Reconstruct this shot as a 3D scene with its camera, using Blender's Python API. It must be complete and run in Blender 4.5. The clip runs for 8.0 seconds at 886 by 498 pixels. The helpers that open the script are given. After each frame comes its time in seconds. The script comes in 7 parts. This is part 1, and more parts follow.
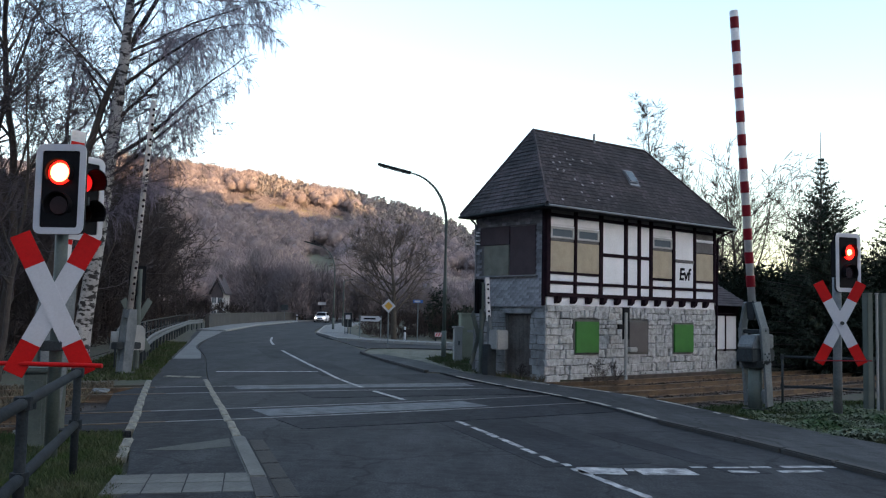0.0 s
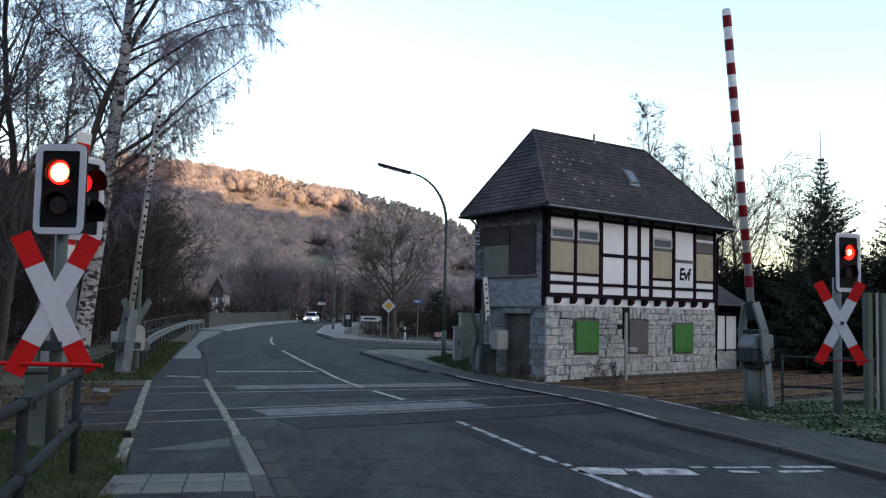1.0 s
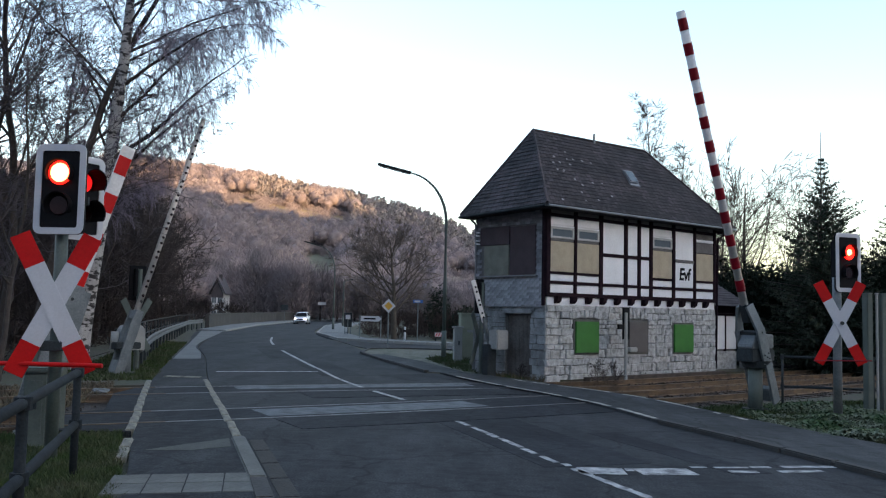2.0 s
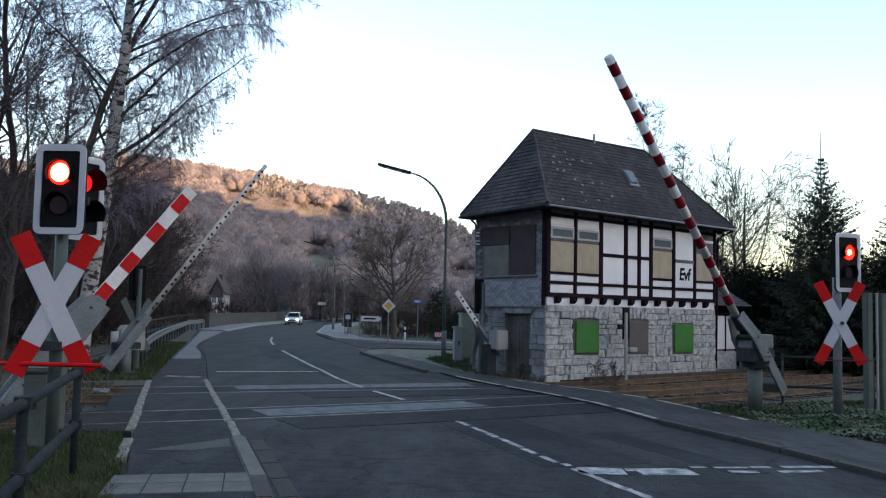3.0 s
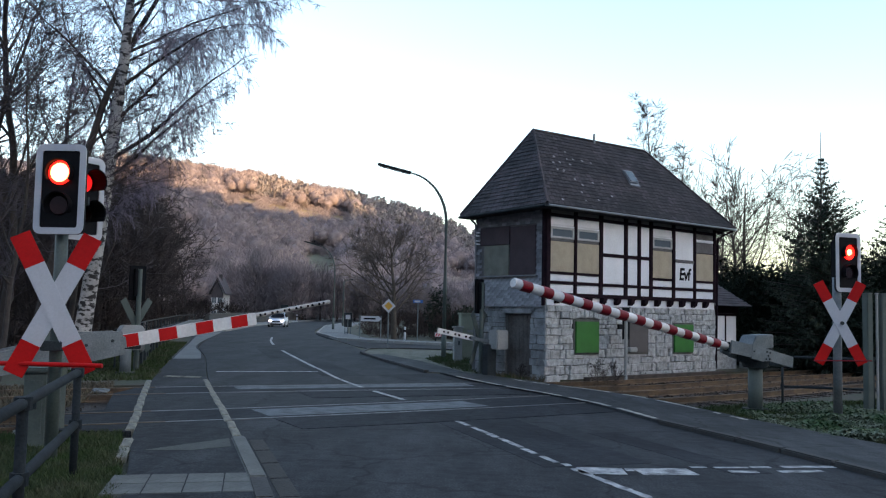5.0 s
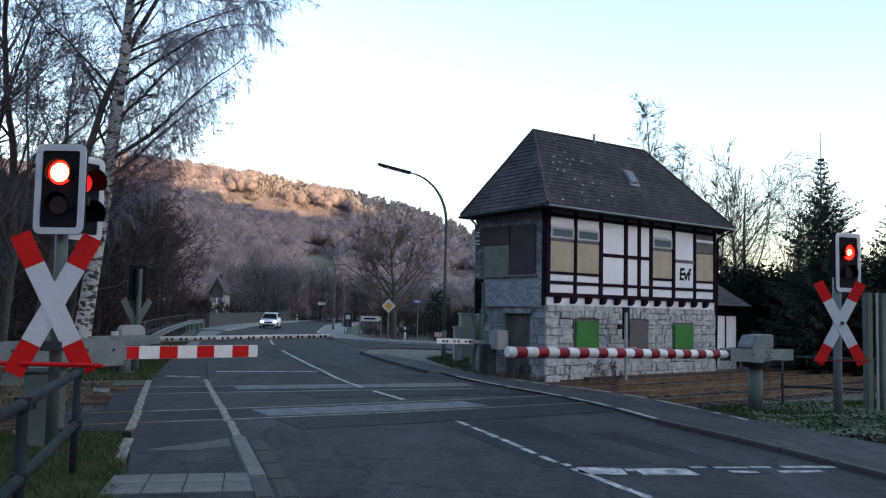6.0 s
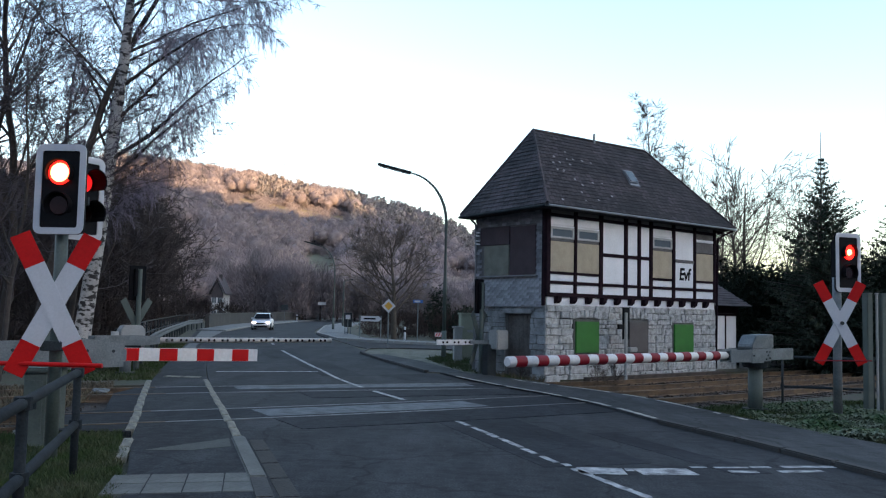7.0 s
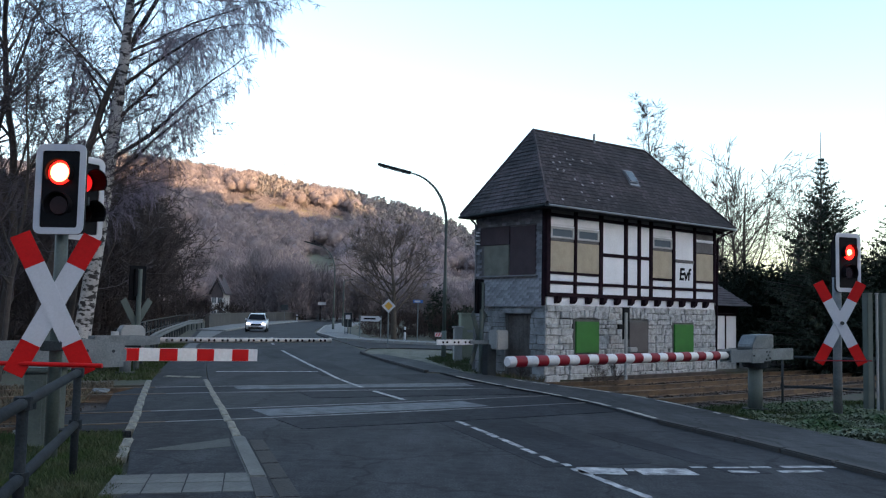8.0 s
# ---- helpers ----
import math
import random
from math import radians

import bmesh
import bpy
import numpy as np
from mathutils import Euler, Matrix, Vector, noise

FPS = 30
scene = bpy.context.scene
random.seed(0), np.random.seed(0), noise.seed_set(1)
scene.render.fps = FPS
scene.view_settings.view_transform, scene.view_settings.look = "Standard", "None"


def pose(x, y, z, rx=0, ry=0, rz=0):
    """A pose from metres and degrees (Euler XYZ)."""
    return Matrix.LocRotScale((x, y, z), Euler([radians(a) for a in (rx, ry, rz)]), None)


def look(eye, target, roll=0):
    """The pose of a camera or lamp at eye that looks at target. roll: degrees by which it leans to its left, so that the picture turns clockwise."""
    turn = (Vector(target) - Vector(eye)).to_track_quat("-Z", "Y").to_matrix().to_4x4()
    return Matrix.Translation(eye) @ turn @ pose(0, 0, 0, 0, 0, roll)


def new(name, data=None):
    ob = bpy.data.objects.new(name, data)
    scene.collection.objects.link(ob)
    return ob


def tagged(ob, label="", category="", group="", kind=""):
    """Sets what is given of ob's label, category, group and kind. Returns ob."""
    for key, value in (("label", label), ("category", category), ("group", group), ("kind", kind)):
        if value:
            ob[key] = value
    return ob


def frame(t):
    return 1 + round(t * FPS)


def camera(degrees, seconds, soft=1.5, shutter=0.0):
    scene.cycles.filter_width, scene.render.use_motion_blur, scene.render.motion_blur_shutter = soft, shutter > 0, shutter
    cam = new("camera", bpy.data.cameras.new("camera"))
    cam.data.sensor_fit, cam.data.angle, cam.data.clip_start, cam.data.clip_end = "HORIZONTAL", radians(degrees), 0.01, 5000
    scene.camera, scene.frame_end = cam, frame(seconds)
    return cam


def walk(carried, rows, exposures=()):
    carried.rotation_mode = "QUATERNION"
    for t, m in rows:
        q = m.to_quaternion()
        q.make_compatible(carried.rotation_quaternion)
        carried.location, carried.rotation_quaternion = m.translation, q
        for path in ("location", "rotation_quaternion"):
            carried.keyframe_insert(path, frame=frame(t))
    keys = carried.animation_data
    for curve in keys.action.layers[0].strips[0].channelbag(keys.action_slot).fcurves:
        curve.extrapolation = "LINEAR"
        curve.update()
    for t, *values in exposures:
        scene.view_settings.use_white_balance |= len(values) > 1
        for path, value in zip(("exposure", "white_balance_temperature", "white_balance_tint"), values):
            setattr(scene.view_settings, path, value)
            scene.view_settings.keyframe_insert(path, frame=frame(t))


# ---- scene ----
EXPO, KELVIN, TINT = 2.2, 6900, 14      # stops and white balance of the camera
SKY, SUN_E = 0.12, 2.5                  # strength of the sky and of the sun
cam = camera(54.03, 8.0, soft=1.2)
EYE = (0.0, 0.0, 1.88)
STAND = look(EYE, (0.0, 100.0, 1.88 + 100 * math.tan(radians(4.08))), 1.22)
walk(cam, [(0.0, STAND), (8.0, STAND)], [(0.0, EXPO, KELVIN + 90, TINT), (2.0, EXPO, KELVIN + 70, TINT), (5.0, EXPO, KELVIN - 150, TINT - 1), (8.0, EXPO, KELVIN - 330, TINT - 2)])

# ---- daylight: clear cold evening sky, low sun behind an added ridge out of view ----
SUN_EL, SUN_AZ = 12.0, 125.0          # degrees; azimuth clockwise from +Y
world = bpy.data.worlds.new("world")
scene.world = world
world.use_nodes = True
wn = world.node_tree
sky = wn.nodes.new("ShaderNodeTexSky")
sky.sky_type, sky.sun_disc = "NISHITA", False
sky.sun_elevation, sky.sun_rotation = radians(SUN_EL), radians(SUN_AZ)
sky.air_density, sky.dust_density, sky.ozone_density = 1.0, 1.2, 1.0
wn.nodes["Background"].inputs["Strength"].default_value = SKY
wn.links.new(sky.outputs[0], wn.nodes["Background"].inputs["Color"])

sun_data = bpy.data.lights.new("sun", "SUN")
sun_data.energy, sun_data.angle, sun_data.color = SUN_E, radians(0.6), (1.0, 0.66, 0.36)
sun = new("sun", sun_data)
az, el = radians(SUN_AZ), radians(SUN_EL)
sun_from = Vector((math.sin(az) * math.cos(el), math.cos(az) * math.cos(el), math.sin(el)))
sun.matrix_world = look(sun_from * 50, (0, 0, 0))


# ---- materials ----
def mat(name, col, rough=0.75, var=0.25, scale=4.0, bump=0.15, metal=0.0, col2=None, island=0.0, spec=0.5):
    """A worn surface: two scales of noise in colour, fine relief, and a little difference from piece to piece."""
    m = bpy.data.materials.new(name)
    m.use_nodes = True
    nt = m.node_tree
    n, ln = nt.nodes, nt.links
    b = n["Principled BSDF"]
    b.inputs["Roughness"].default_value, b.inputs["Metallic"].default_value = rough, metal
    b.inputs["Specular IOR Level"].default_value = spec
    tc = n.new("ShaderNodeTexCoord")
    coarse, fine = n.new("ShaderNodeTexNoise"), n.new("ShaderNodeTexNoise")
    coarse.inputs["Scale"].default_value, coarse.inputs["Detail"].default_value = scale, 4.0
    fine.inputs["Scale"].default_value, fine.inputs["Detail"].default_value = scale * 13, 3.0
    for t in (coarse, fine):
        ln.new(tc.outputs["Object"], t.inputs["Vector"])
    dark = [c * (1 - var) for c in col]
    ramp = n.new("ShaderNodeMixRGB")
    ramp.inputs["Color1"].default_value = (*(col2 if col2 else dark), 1)
    ramp.inputs["Color2"].default_value = (*col, 1)
    stretch = n.new("ShaderNodeMapRange")
    stretch.inputs["From Min"].default_value, stretch.inputs["From Max"].default_value = 0.35, 0.62
    ln.new(coarse.outputs["Fac"], stretch.inputs["Value"])
    ln.new(stretch.outputs["Result"], ramp.inputs["Fac"])
    hsv = n.new("ShaderNodeHueSaturation")
    ln.new(ramp.outputs["Color"], hsv.inputs["Color"])
    val = n.new("ShaderNodeMapRange")
    val.inputs["From Min"].default_value, val.inputs["From Max"].default_value = 0.3, 0.7
    val.inputs["To Min"].default_value, val.inputs["To Max"].default_value = 1 - var * 0.7, 1 + var * 0.7
    ln.new(fine.outputs["Fac"], val.inputs["Value"])
    out = val.outputs["Result"]
    if island:
        info, geo = n.new("ShaderNodeObjectInfo"), n.new("ShaderNodeNewGeometry")
        add = n.new("ShaderNodeMath")
        add.operation = "ADD"
        ln.new(info.outputs["Random"], add.inputs[0])
        ln.new(geo.outputs["Random Per Island"], add.inputs[1])
        half = n.new("ShaderNodeMapRange")
        half.inputs["From Max"].default_value = 2.0
        half.inputs["To Min"].default_value, half.inputs["To Max"].default_value = 1 - island, 1 + island
        ln.new(add.outputs[0], half.inputs["Value"])
        mul = n.new("ShaderNodeMath")
        mul.operation = "MULTIPLY"
        ln.new(out, mul.inputs[0])
        ln.new(half.outputs["Result"], mul.inputs[1])
        out = mul.outputs[0]
    ln.new(out, hsv.inputs["Value"])
    ln.new(hsv.outputs["Color"], b.inputs["Base Color"])
    if bump:
        bp = n.new("ShaderNodeBump")
        bp.inputs["Strength"].default_value, bp.inputs["Distance"].default_value = bump, 0.02
        ln.new(fine.outputs["Fac"], bp.inputs["Height"])
        ln.new(bp.outputs["Normal"], b.inputs["Normal"])
    return m


def glow(name, col, strength):
    m = bpy.data.materials.new(name)
    m.use_nodes = True
    b = m.node_tree.nodes["Principled BSDF"]
    b.inputs["Base Color"].default_value = (*[c * 0.5 for c in col], 1)
    b.inputs["Emission Color"].default_value, b.inputs["Emission Strength"].default_value = (*col, 1), strength
    return m


def asphalt(name, col, worn):
    """Bitumen with pale grit, worn bands, dark repairs and fine cracks."""
    m = mat(name, col, 0.86, 0.36, 0.35, 0.7, spec=0.17)
    nt = m.node_tree
    n, ln = nt.nodes, nt.links
    b = n["Principled BSDF"]
    src = b.inputs["Base Color"].links[0].from_socket
    tc = n.new("ShaderNodeTexCoord")
    grit = n.new("ShaderNodeTexNoise")
    grit.inputs["Scale"].default_value, grit.inputs["Detail"].default_value = 42.0, 4.0
    band = n.new("ShaderNodeTexNoise")
    band.inputs["Scale"].default_value, band.inputs["Detail"].default_value, band.inputs["Roughness"].default_value = 1.1, 6.0, 0.7
    mp = n.new("ShaderNodeMapping")
    mp.inputs["Rotation"].default_value = (0, 0, radians(18))
    mp.inputs["Scale"].default_value = (1.0, 0.28, 1.0)
    ln.new(tc.outputs["Object"], grit.inputs["Vector"])
    ln.new(tc.outputs["Object"], mp.inputs["Vector"])
    ln.new(mp.outputs["Vector"], band.inputs["Vector"])
    add = n.new("ShaderNodeMath")
    add.operation = "MULTIPLY"
    ln.new(grit.outputs["Fac"], add.inputs[0])
    ln.new(band.outputs["Fac"], add.inputs[1])
    rg = n.new("ShaderNodeMapRange")
    rg.inputs["From Min"].default_value, rg.inputs["From Max"].default_value = 0.22, 0.42
    ln.new(add.outputs[0], rg.inputs["Value"])
    mix = n.new("ShaderNodeMixRGB")
    mix.inputs["Color2"].default_value = (*worn, 1)
    ln.new(rg.outputs["Result"], mix.inputs["Fac"])
    ln.new(src, mix.inputs["Color1"])
    warp = n.new("ShaderNodeTexNoise")
    warp.inputs["Scale"].default_value = 2.5
    ln.new(tc.outputs["Object"], warp.inputs["Vector"])
    vadd = n.new("ShaderNodeMixRGB")
    vadd.blend_type, vadd.inputs["Fac"].default_value = "ADD", 0.35
    ln.new(tc.outputs["Object"], vadd.inputs["Color1"])
    ln.new(warp.outputs["Color"], vadd.inputs["Color2"])
    crack = n.new("ShaderNodeTexVoronoi")
    crack.feature, crack.inputs["Scale"].default_value = "DISTANCE_TO_EDGE", 0.42
    ln.new(vadd.outputs["Color"], crack.inputs["Vector"])
    edge = n.new("ShaderNodeMapRange")
    edge.inputs["From Min"].default_value, edge.inputs["From Max"].default_value = 0.004, 0.014
    edge.inputs["To Min"].default_value, edge.inputs["To Max"].default_value = 0.55, 1.0
    ln.new(crack.outputs["Distance"], edge.inputs["Value"])
    dark = n.new("ShaderNodeMixRGB")
    dark.blend_type, dark.inputs["Fac"].default_value = "MULTIPLY", 1.0
    ln.new(mix.outputs["Color"], dark.inputs["Color1"])
    ln.new(edge.outputs["Result"], dark.inputs["Color2"])
    ln.new(dark.outputs["Color"], b.inputs["Base Color"])
    return m


ASPHALT = asphalt("asphalt", (0.026, 0.028, 0.031), (0.067, 0.070, 0.074))
ASPHALT_PATCH = asphalt("asphalt_patch", (0.015, 0.017, 0.021), (0.042, 0.045, 0.050))
ASPHALT_OLD = asphalt("asphalt_footway", (0.024, 0.026, 0.029), (0.062, 0.065, 0.067))
# lighter mix than ASPHALT_OLD, for the signal box footway and verge strip
ASPHALT_PALE = asphalt("pale_asphalt", (0.034, 0.037, 0.039), (0.084, 0.088, 0.090))
FROSTED = mat("frosted_asphalt", (0.15, 0.155, 0.155), 0.9, 0.25, 0.9, 0.4)
PLATE = mat("crossing_plate", (0.125, 0.138, 0.15), 0.85, 0.35, 3.5, 0.7, col2=(0.06, 0.068, 0.075))
PAINT_ROAD = mat("road_paint", (0.46, 0.465, 0.46), 0.85, 0.35, 5.5, 0.4, col2=(0.14, 0.143, 0.147), spec=0.2)
PAINT_EDGE = mat("worn_edge_paint", (0.40, 0.39, 0.345), 0.85, 0.25, 4.0, 0.4, col2=(0.22, 0.22, 0.20), spec=0.2)
PAINT_STONE = mat("painted_stone", (0.29, 0.27, 0.215), 0.85, 0.35, 3.0, 0.4, col2=(0.13, 0.13, 0.115), spec=0.2)
KERB = mat("kerb_stone", (0.046, 0.045, 0.043), 0.9, 0.3, 2.0, 0.4, island=0.15)
GRIT = mat("gritty_verge", (0.135, 0.128, 0.100), 0.95, 0.45, 1.6, 0.8, col2=(0.066, 0.072, 0.046))
SLAB = mat("concrete_slab", (0.112, 0.114, 0.104), 0.9, 0.25, 2.0, 0.4, island=0.12)
GRASS_GROUND = mat("winter_ground", (0.042, 0.050, 0.028), 0.95, 0.35, 0.7, 0.8, col2=(0.058, 0.047, 0.034))
GRASS = mat("grass_blade", (0.032, 0.056, 0.017), 0.8, 0.3, 1.2, 0.0, col2=(0.066, 0.072, 0.040), island=0.35, spec=0.15)
DRY_GRASS = mat("dry_grass_blade", (0.115, 0.092, 0.056), 0.9, 0.3, 1.2, 0.0, col2=(0.065, 0.052, 0.036), island=0.3)
HERB = mat("frosty_herb_leaf", (0.040, 0.078, 0.030), 0.8, 0.3, 1.1, 0.0, col2=(0.135, 0.155, 0.115), island=0.4, spec=0.15)
BALLAST = mat("ballast_stone", (0.072, 0.060, 0.052), 0.95, 0.4, 6.0, 0.8, col2=(0.042, 0.033, 0.027), island=0.35)
RUST = mat("rusty_rail", (0.135, 0.085, 0.046), 0.7, 0.35, 3.0, 0.3, col2=(0.065, 0.042, 0.027))
SLEEPER = mat("sleeper_wood", (0.07, 0.055, 0.045), 0.9, 0.35, 4.0, 0.4)
LIMESTONE = mat("limestone", (0.50, 0.505, 0.50), 0.9, 0.36, 6.5, 1.0, col2=(0.29, 0.29, 0.275), island=0.16)
# uncleaned gable stone, darkened further so its colour holds that side's shade
SHADED_STONE = mat("shaded_stone", (0.29, 0.31, 0.32), 0.9, 0.34, 3.2, 1.0, col2=(0.15, 0.16, 0.165), island=0.22)
MORTAR = mat("mortar", (0.13, 0.128, 0.122), 0.95, 0.3, 3.0, 0.6)
PLASTER = mat("white_plaster", (0.78, 0.785, 0.80), 0.85, 0.08, 1.6, 0.15)
TIMBER = mat("dark_timber", (0.020, 0.010, 0.015), 0.9, 0.4, 3.0, 0.4, spec=0.12)
BOARD_BEIGE = mat("chipboard", (0.41, 0.35, 0.255), 0.8, 0.14, 3.0, 0.2)
BOARD_GREY = mat("weathered_board", (0.13, 0.125, 0.125), 0.85, 0.25, 2.0, 0.3)
BOARD_BROWN = mat("brown_board", (0.050, 0.030, 0.038), 0.7, 0.3, 2.0, 0.2)
BOARD_OLIVE = mat("olive_board", (0.18, 0.185, 0.15), 0.8, 0.25, 3.0, 0.2)
SHINGLE = mat("wall_slate", (0.235, 0.245, 0.265), 0.65, 0.25, 5.0, 0.3, island=0.62)
SLATE = mat("roof_slate", (0.062, 0.051, 0.055), 0.7, 0.5, 0.9, 0.7, col2=(0.029, 0.026, 0.029), island=0.6, spec=0.3)
SLATE_BACK = mat("roof_boarding", (0.03, 0.028, 0.03), 0.9, 0.3, 2.0, 0.2)
LICHEN = mat("chipped_slate", (0.32, 0.32, 0.32), 0.9, 0.2, 9.0, 0.2)
ZINC = mat("zinc", (0.26, 0.28, 0.30), 0.5, 0.2, 3.0, 0.1, metal=0.5)
GREEN = mat("green_shutter", (0.032, 0.175, 0.028), 0.55, 0.14, 3.0, 0.1)
TAUPE = mat("taupe_shutter", (0.098, 0.086, 0.083), 0.6, 0.15, 3.0, 0.1)
DOOR = mat("old_door", (0.080, 0.070, 0.063), 0.85, 0.4, 2.2, 0.4, col2=(0.125, 0.118, 0.112))
WHITE = mat("white_enamel", (0.47, 0.485, 0.525), 0.45, 0.07, 3.0, 0.04)
RED = mat("red_enamel", (0.50, 0.006, 0.006), 0.5, 0.12, 3.0, 0.04, spec=0.2)
RED_DULL = mat("worn_red_paint", (0.20, 0.003, 0.012), 0.5, 0.15, 3.0, 0.04, spec=0.25)
BOOM_WHITE = mat("boom_white", (0.66, 0.65, 0.64), 0.5, 0.12, 2.0, 0.04)
BOOM_TAN = mat("boom_weathered", (0.50, 0.465, 0.43), 0.6, 0.2, 2.0, 0.05)
KERB_DARK = mat("sunken_kerb", (0.030, 0.027, 0.023), 0.9, 0.35, 2.0, 0.5, island=0.15)
FOOT_PATCH = mat("mossy_patch", (0.064, 0.070, 0.058), 0.9, 0.3, 2.0, 0.5)
BLACK = mat("signal_black", (0.006, 0.006, 0.008), 0.7, 0.3, 3.0, 0.05, spec=0.15)
GALV = mat("galvanised_steel", (0.175, 0.20, 0.21), 0.65, 0.3, 3.0, 0.1, metal=0.25, col2=(0.12, 0.14, 0.148))
GALV_DARK = mat("weathered_steel", (0.040, 0.048, 0.052), 0.75, 0.3, 3.0, 0.12, metal=0.0, spec=0.15)
GUARD_STEEL = mat("dull_guard_steel", (0.135, 0.145, 0.15), 0.7, 0.3, 2.0, 0.1, metal=0.2, spec=0.25)
GREY_GREEN = mat("grey_green_paint", (0.085, 0.11, 0.10), 0.6, 0.2, 3.0, 0.08)
PALE_BOX = mat("pale_cabinet", (0.33, 0.34, 0.33), 0.65, 0.15, 2.0, 0.06)
OLIVE_BOX = mat("olive_cabinet", (0.29, 0.31, 0.235), 0.65, 0.15, 2.0, 0.06)
CONCRETE = mat("concrete", (0.31, 0.31, 0.295), 0.9, 0.25, 2.0, 0.3)
YELLOW = mat("sign_yellow", (0.55, 0.30, 0.04), 0.5, 0.08, 3.0, 0.0)
BLUE = mat("sign_blue", (0.04, 0.14, 0.40), 0.5, 0.1, 3.0, 0.0)
BARK = mat("bark", (0.060, 0.048, 0.042), 0.9, 0.35, 4.0, 0.5)
TWIG = mat("twig", (0.058, 0.047, 0.044), 0.9, 0.3, 2.0, 0.0, island=0.25, spec=0.1)
TWIG_MID = mat("bank_twig", (0.088, 0.073, 0.084), 0.9, 0.3, 2.0, 0.0, island=0.25)
OAK_BARK = mat("oak_bark", (0.085, 0.070, 0.056), 0.9, 0.35, 4.0, 0.5)
OAK_TWIG = mat("oak_twig", (0.17, 0.14, 0.122), 0.9, 0.3, 2.0, 0.0, island=0.25, spec=0.1)
RAIL_DARK = mat("dull_rail_paint", (0.026, 0.031, 0.035), 0.85, 0.35, 3.0, 0.15, spec=0.1)
FRAME_PALE = mat("pale_window_frame", (0.40, 0.41, 0.41), 0.6, 0.2, 3.0, 0.1)
BIRCH_TWIG = mat("birch_twig", (0.27, 0.23, 0.295), 0.9, 0.3, 2.0, 0.0, island=0.25)
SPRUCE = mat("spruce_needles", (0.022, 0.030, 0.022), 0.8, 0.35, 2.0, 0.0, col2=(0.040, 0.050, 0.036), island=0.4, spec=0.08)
WOOD_FLOOR = mat("wood_floor", (0.050, 0.040, 0.034), 0.95, 0.4, 0.6, 0.6, col2=(0.03, 0.028, 0.022))
HEDGE = mat("evergreen_leaf", (0.013, 0.019, 0.013), 0.9, 0.35, 2.0, 0.0, island=0.4, spec=0.05)
# aerial haze is put into the hillside colours, far paler than near wood
HAZED_TWIG = mat("hazed_twig", (0.365, 0.30, 0.285), 0.95, 0.14, 0.030, 0.0, col2=(0.225, 0.20, 0.222), island=0.12, spec=0.0)
HAZED_CROWN = mat("hazed_crown", (0.31, 0.25, 0.235), 0.95, 0.30, 0.045, 1.0, col2=(0.195, 0.17, 0.182), island=0.10, spec=0.0)
# twigs of the valley floor wood, several times paler than TWIG
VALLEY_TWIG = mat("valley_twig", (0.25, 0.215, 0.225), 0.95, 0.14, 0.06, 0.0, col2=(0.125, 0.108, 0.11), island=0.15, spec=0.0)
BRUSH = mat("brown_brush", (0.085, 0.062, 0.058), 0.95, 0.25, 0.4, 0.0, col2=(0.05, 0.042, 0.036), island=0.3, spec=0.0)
HAZED_PINE = mat("hazed_conifer", (0.30, 0.265, 0.25), 0.95, 0.2, 0.05, 0.0, island=0.10, spec=0.0)
# hill ground beyond 168 m, paled for haze like its trees
HAZED_LITTER = mat("hazed_litter", (0.27, 0.23, 0.24), 0.95, 0.3, 0.06, 0.3, col2=(0.20, 0.17, 0.185))
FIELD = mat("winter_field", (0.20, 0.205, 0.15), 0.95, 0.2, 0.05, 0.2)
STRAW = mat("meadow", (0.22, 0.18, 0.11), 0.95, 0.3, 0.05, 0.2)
CAR_PAINT = mat("silver_car_paint", (0.66, 0.68, 0.72), 0.28, 0.04, 3.0, 0.0, metal=0.25)
STEEL = mat("worn_rail_head", (0.13, 0.13, 0.135), 0.5, 0.3, 3.0, 0.1, metal=0.4)
RUBBER = mat("tyre_rubber", (0.012, 0.012, 0.012), 0.8, 0.2, 6.0, 0.1)
CAR_GLASS = mat("car_glass", (0.012, 0.014, 0.02), 0.15, 0.05, 3.0, 0.0, spec=0.2)
PANE = mat("window_pane", (0.10, 0.13, 0.15), 0.08, 0.1, 2.0, 0.0)
TILE_RED = mat("far_roof", (0.06, 0.05, 0.055), 0.8, 0.2, 2.0, 0.1)
RENDERED = mat("far_render", (0.60, 0.60, 0.59), 0.9, 0.12, 2.0, 0.1)
LAMP_RED = glow("lit_red_lens", (1.0, 0.010, 0.006), 1.3)
LAMP_CORE = glow("lit_red_core", (1.0, 0.52, 0.17), 1.3)
LAMP_RED_SIDE = glow("lit_red_lens_side", (1.0, 0.012, 0.012), 0.30)
HEADLIGHT = glow("lit_headlight", (1.0, 0.86, 0.84), 2.2)
LENS_DARK = mat("dark_lens", (0.02, 0.006, 0.006), 0.15, 0.1, 3.0, 0.0)


# ---- mesh helpers ----
def part(name, bm, material, parent=None, label="", smooth=False):
    me = bpy.data.meshes.new(name)
    bm.to_mesh(me)
    bm.free()
    if smooth:
        for p in me.polygons:
            p.use_smooth = True
    me.materials.append(material)
    ob = new(name, me)
    if parent:
        ob.parent = parent
    return tagged(ob, label) if label else ob


def raw(name, verts, faces, material, parent=None, smooth=False):
    me = bpy.data.meshes.new(name)
    me.from_pydata(verts, [], faces)
    me.update()
    if smooth:
        for p in me.polygons:
            p.use_smooth = True
    me.materials.append(material)
    ob = new(name, me)
    if parent:
        ob.parent = parent
    return ob


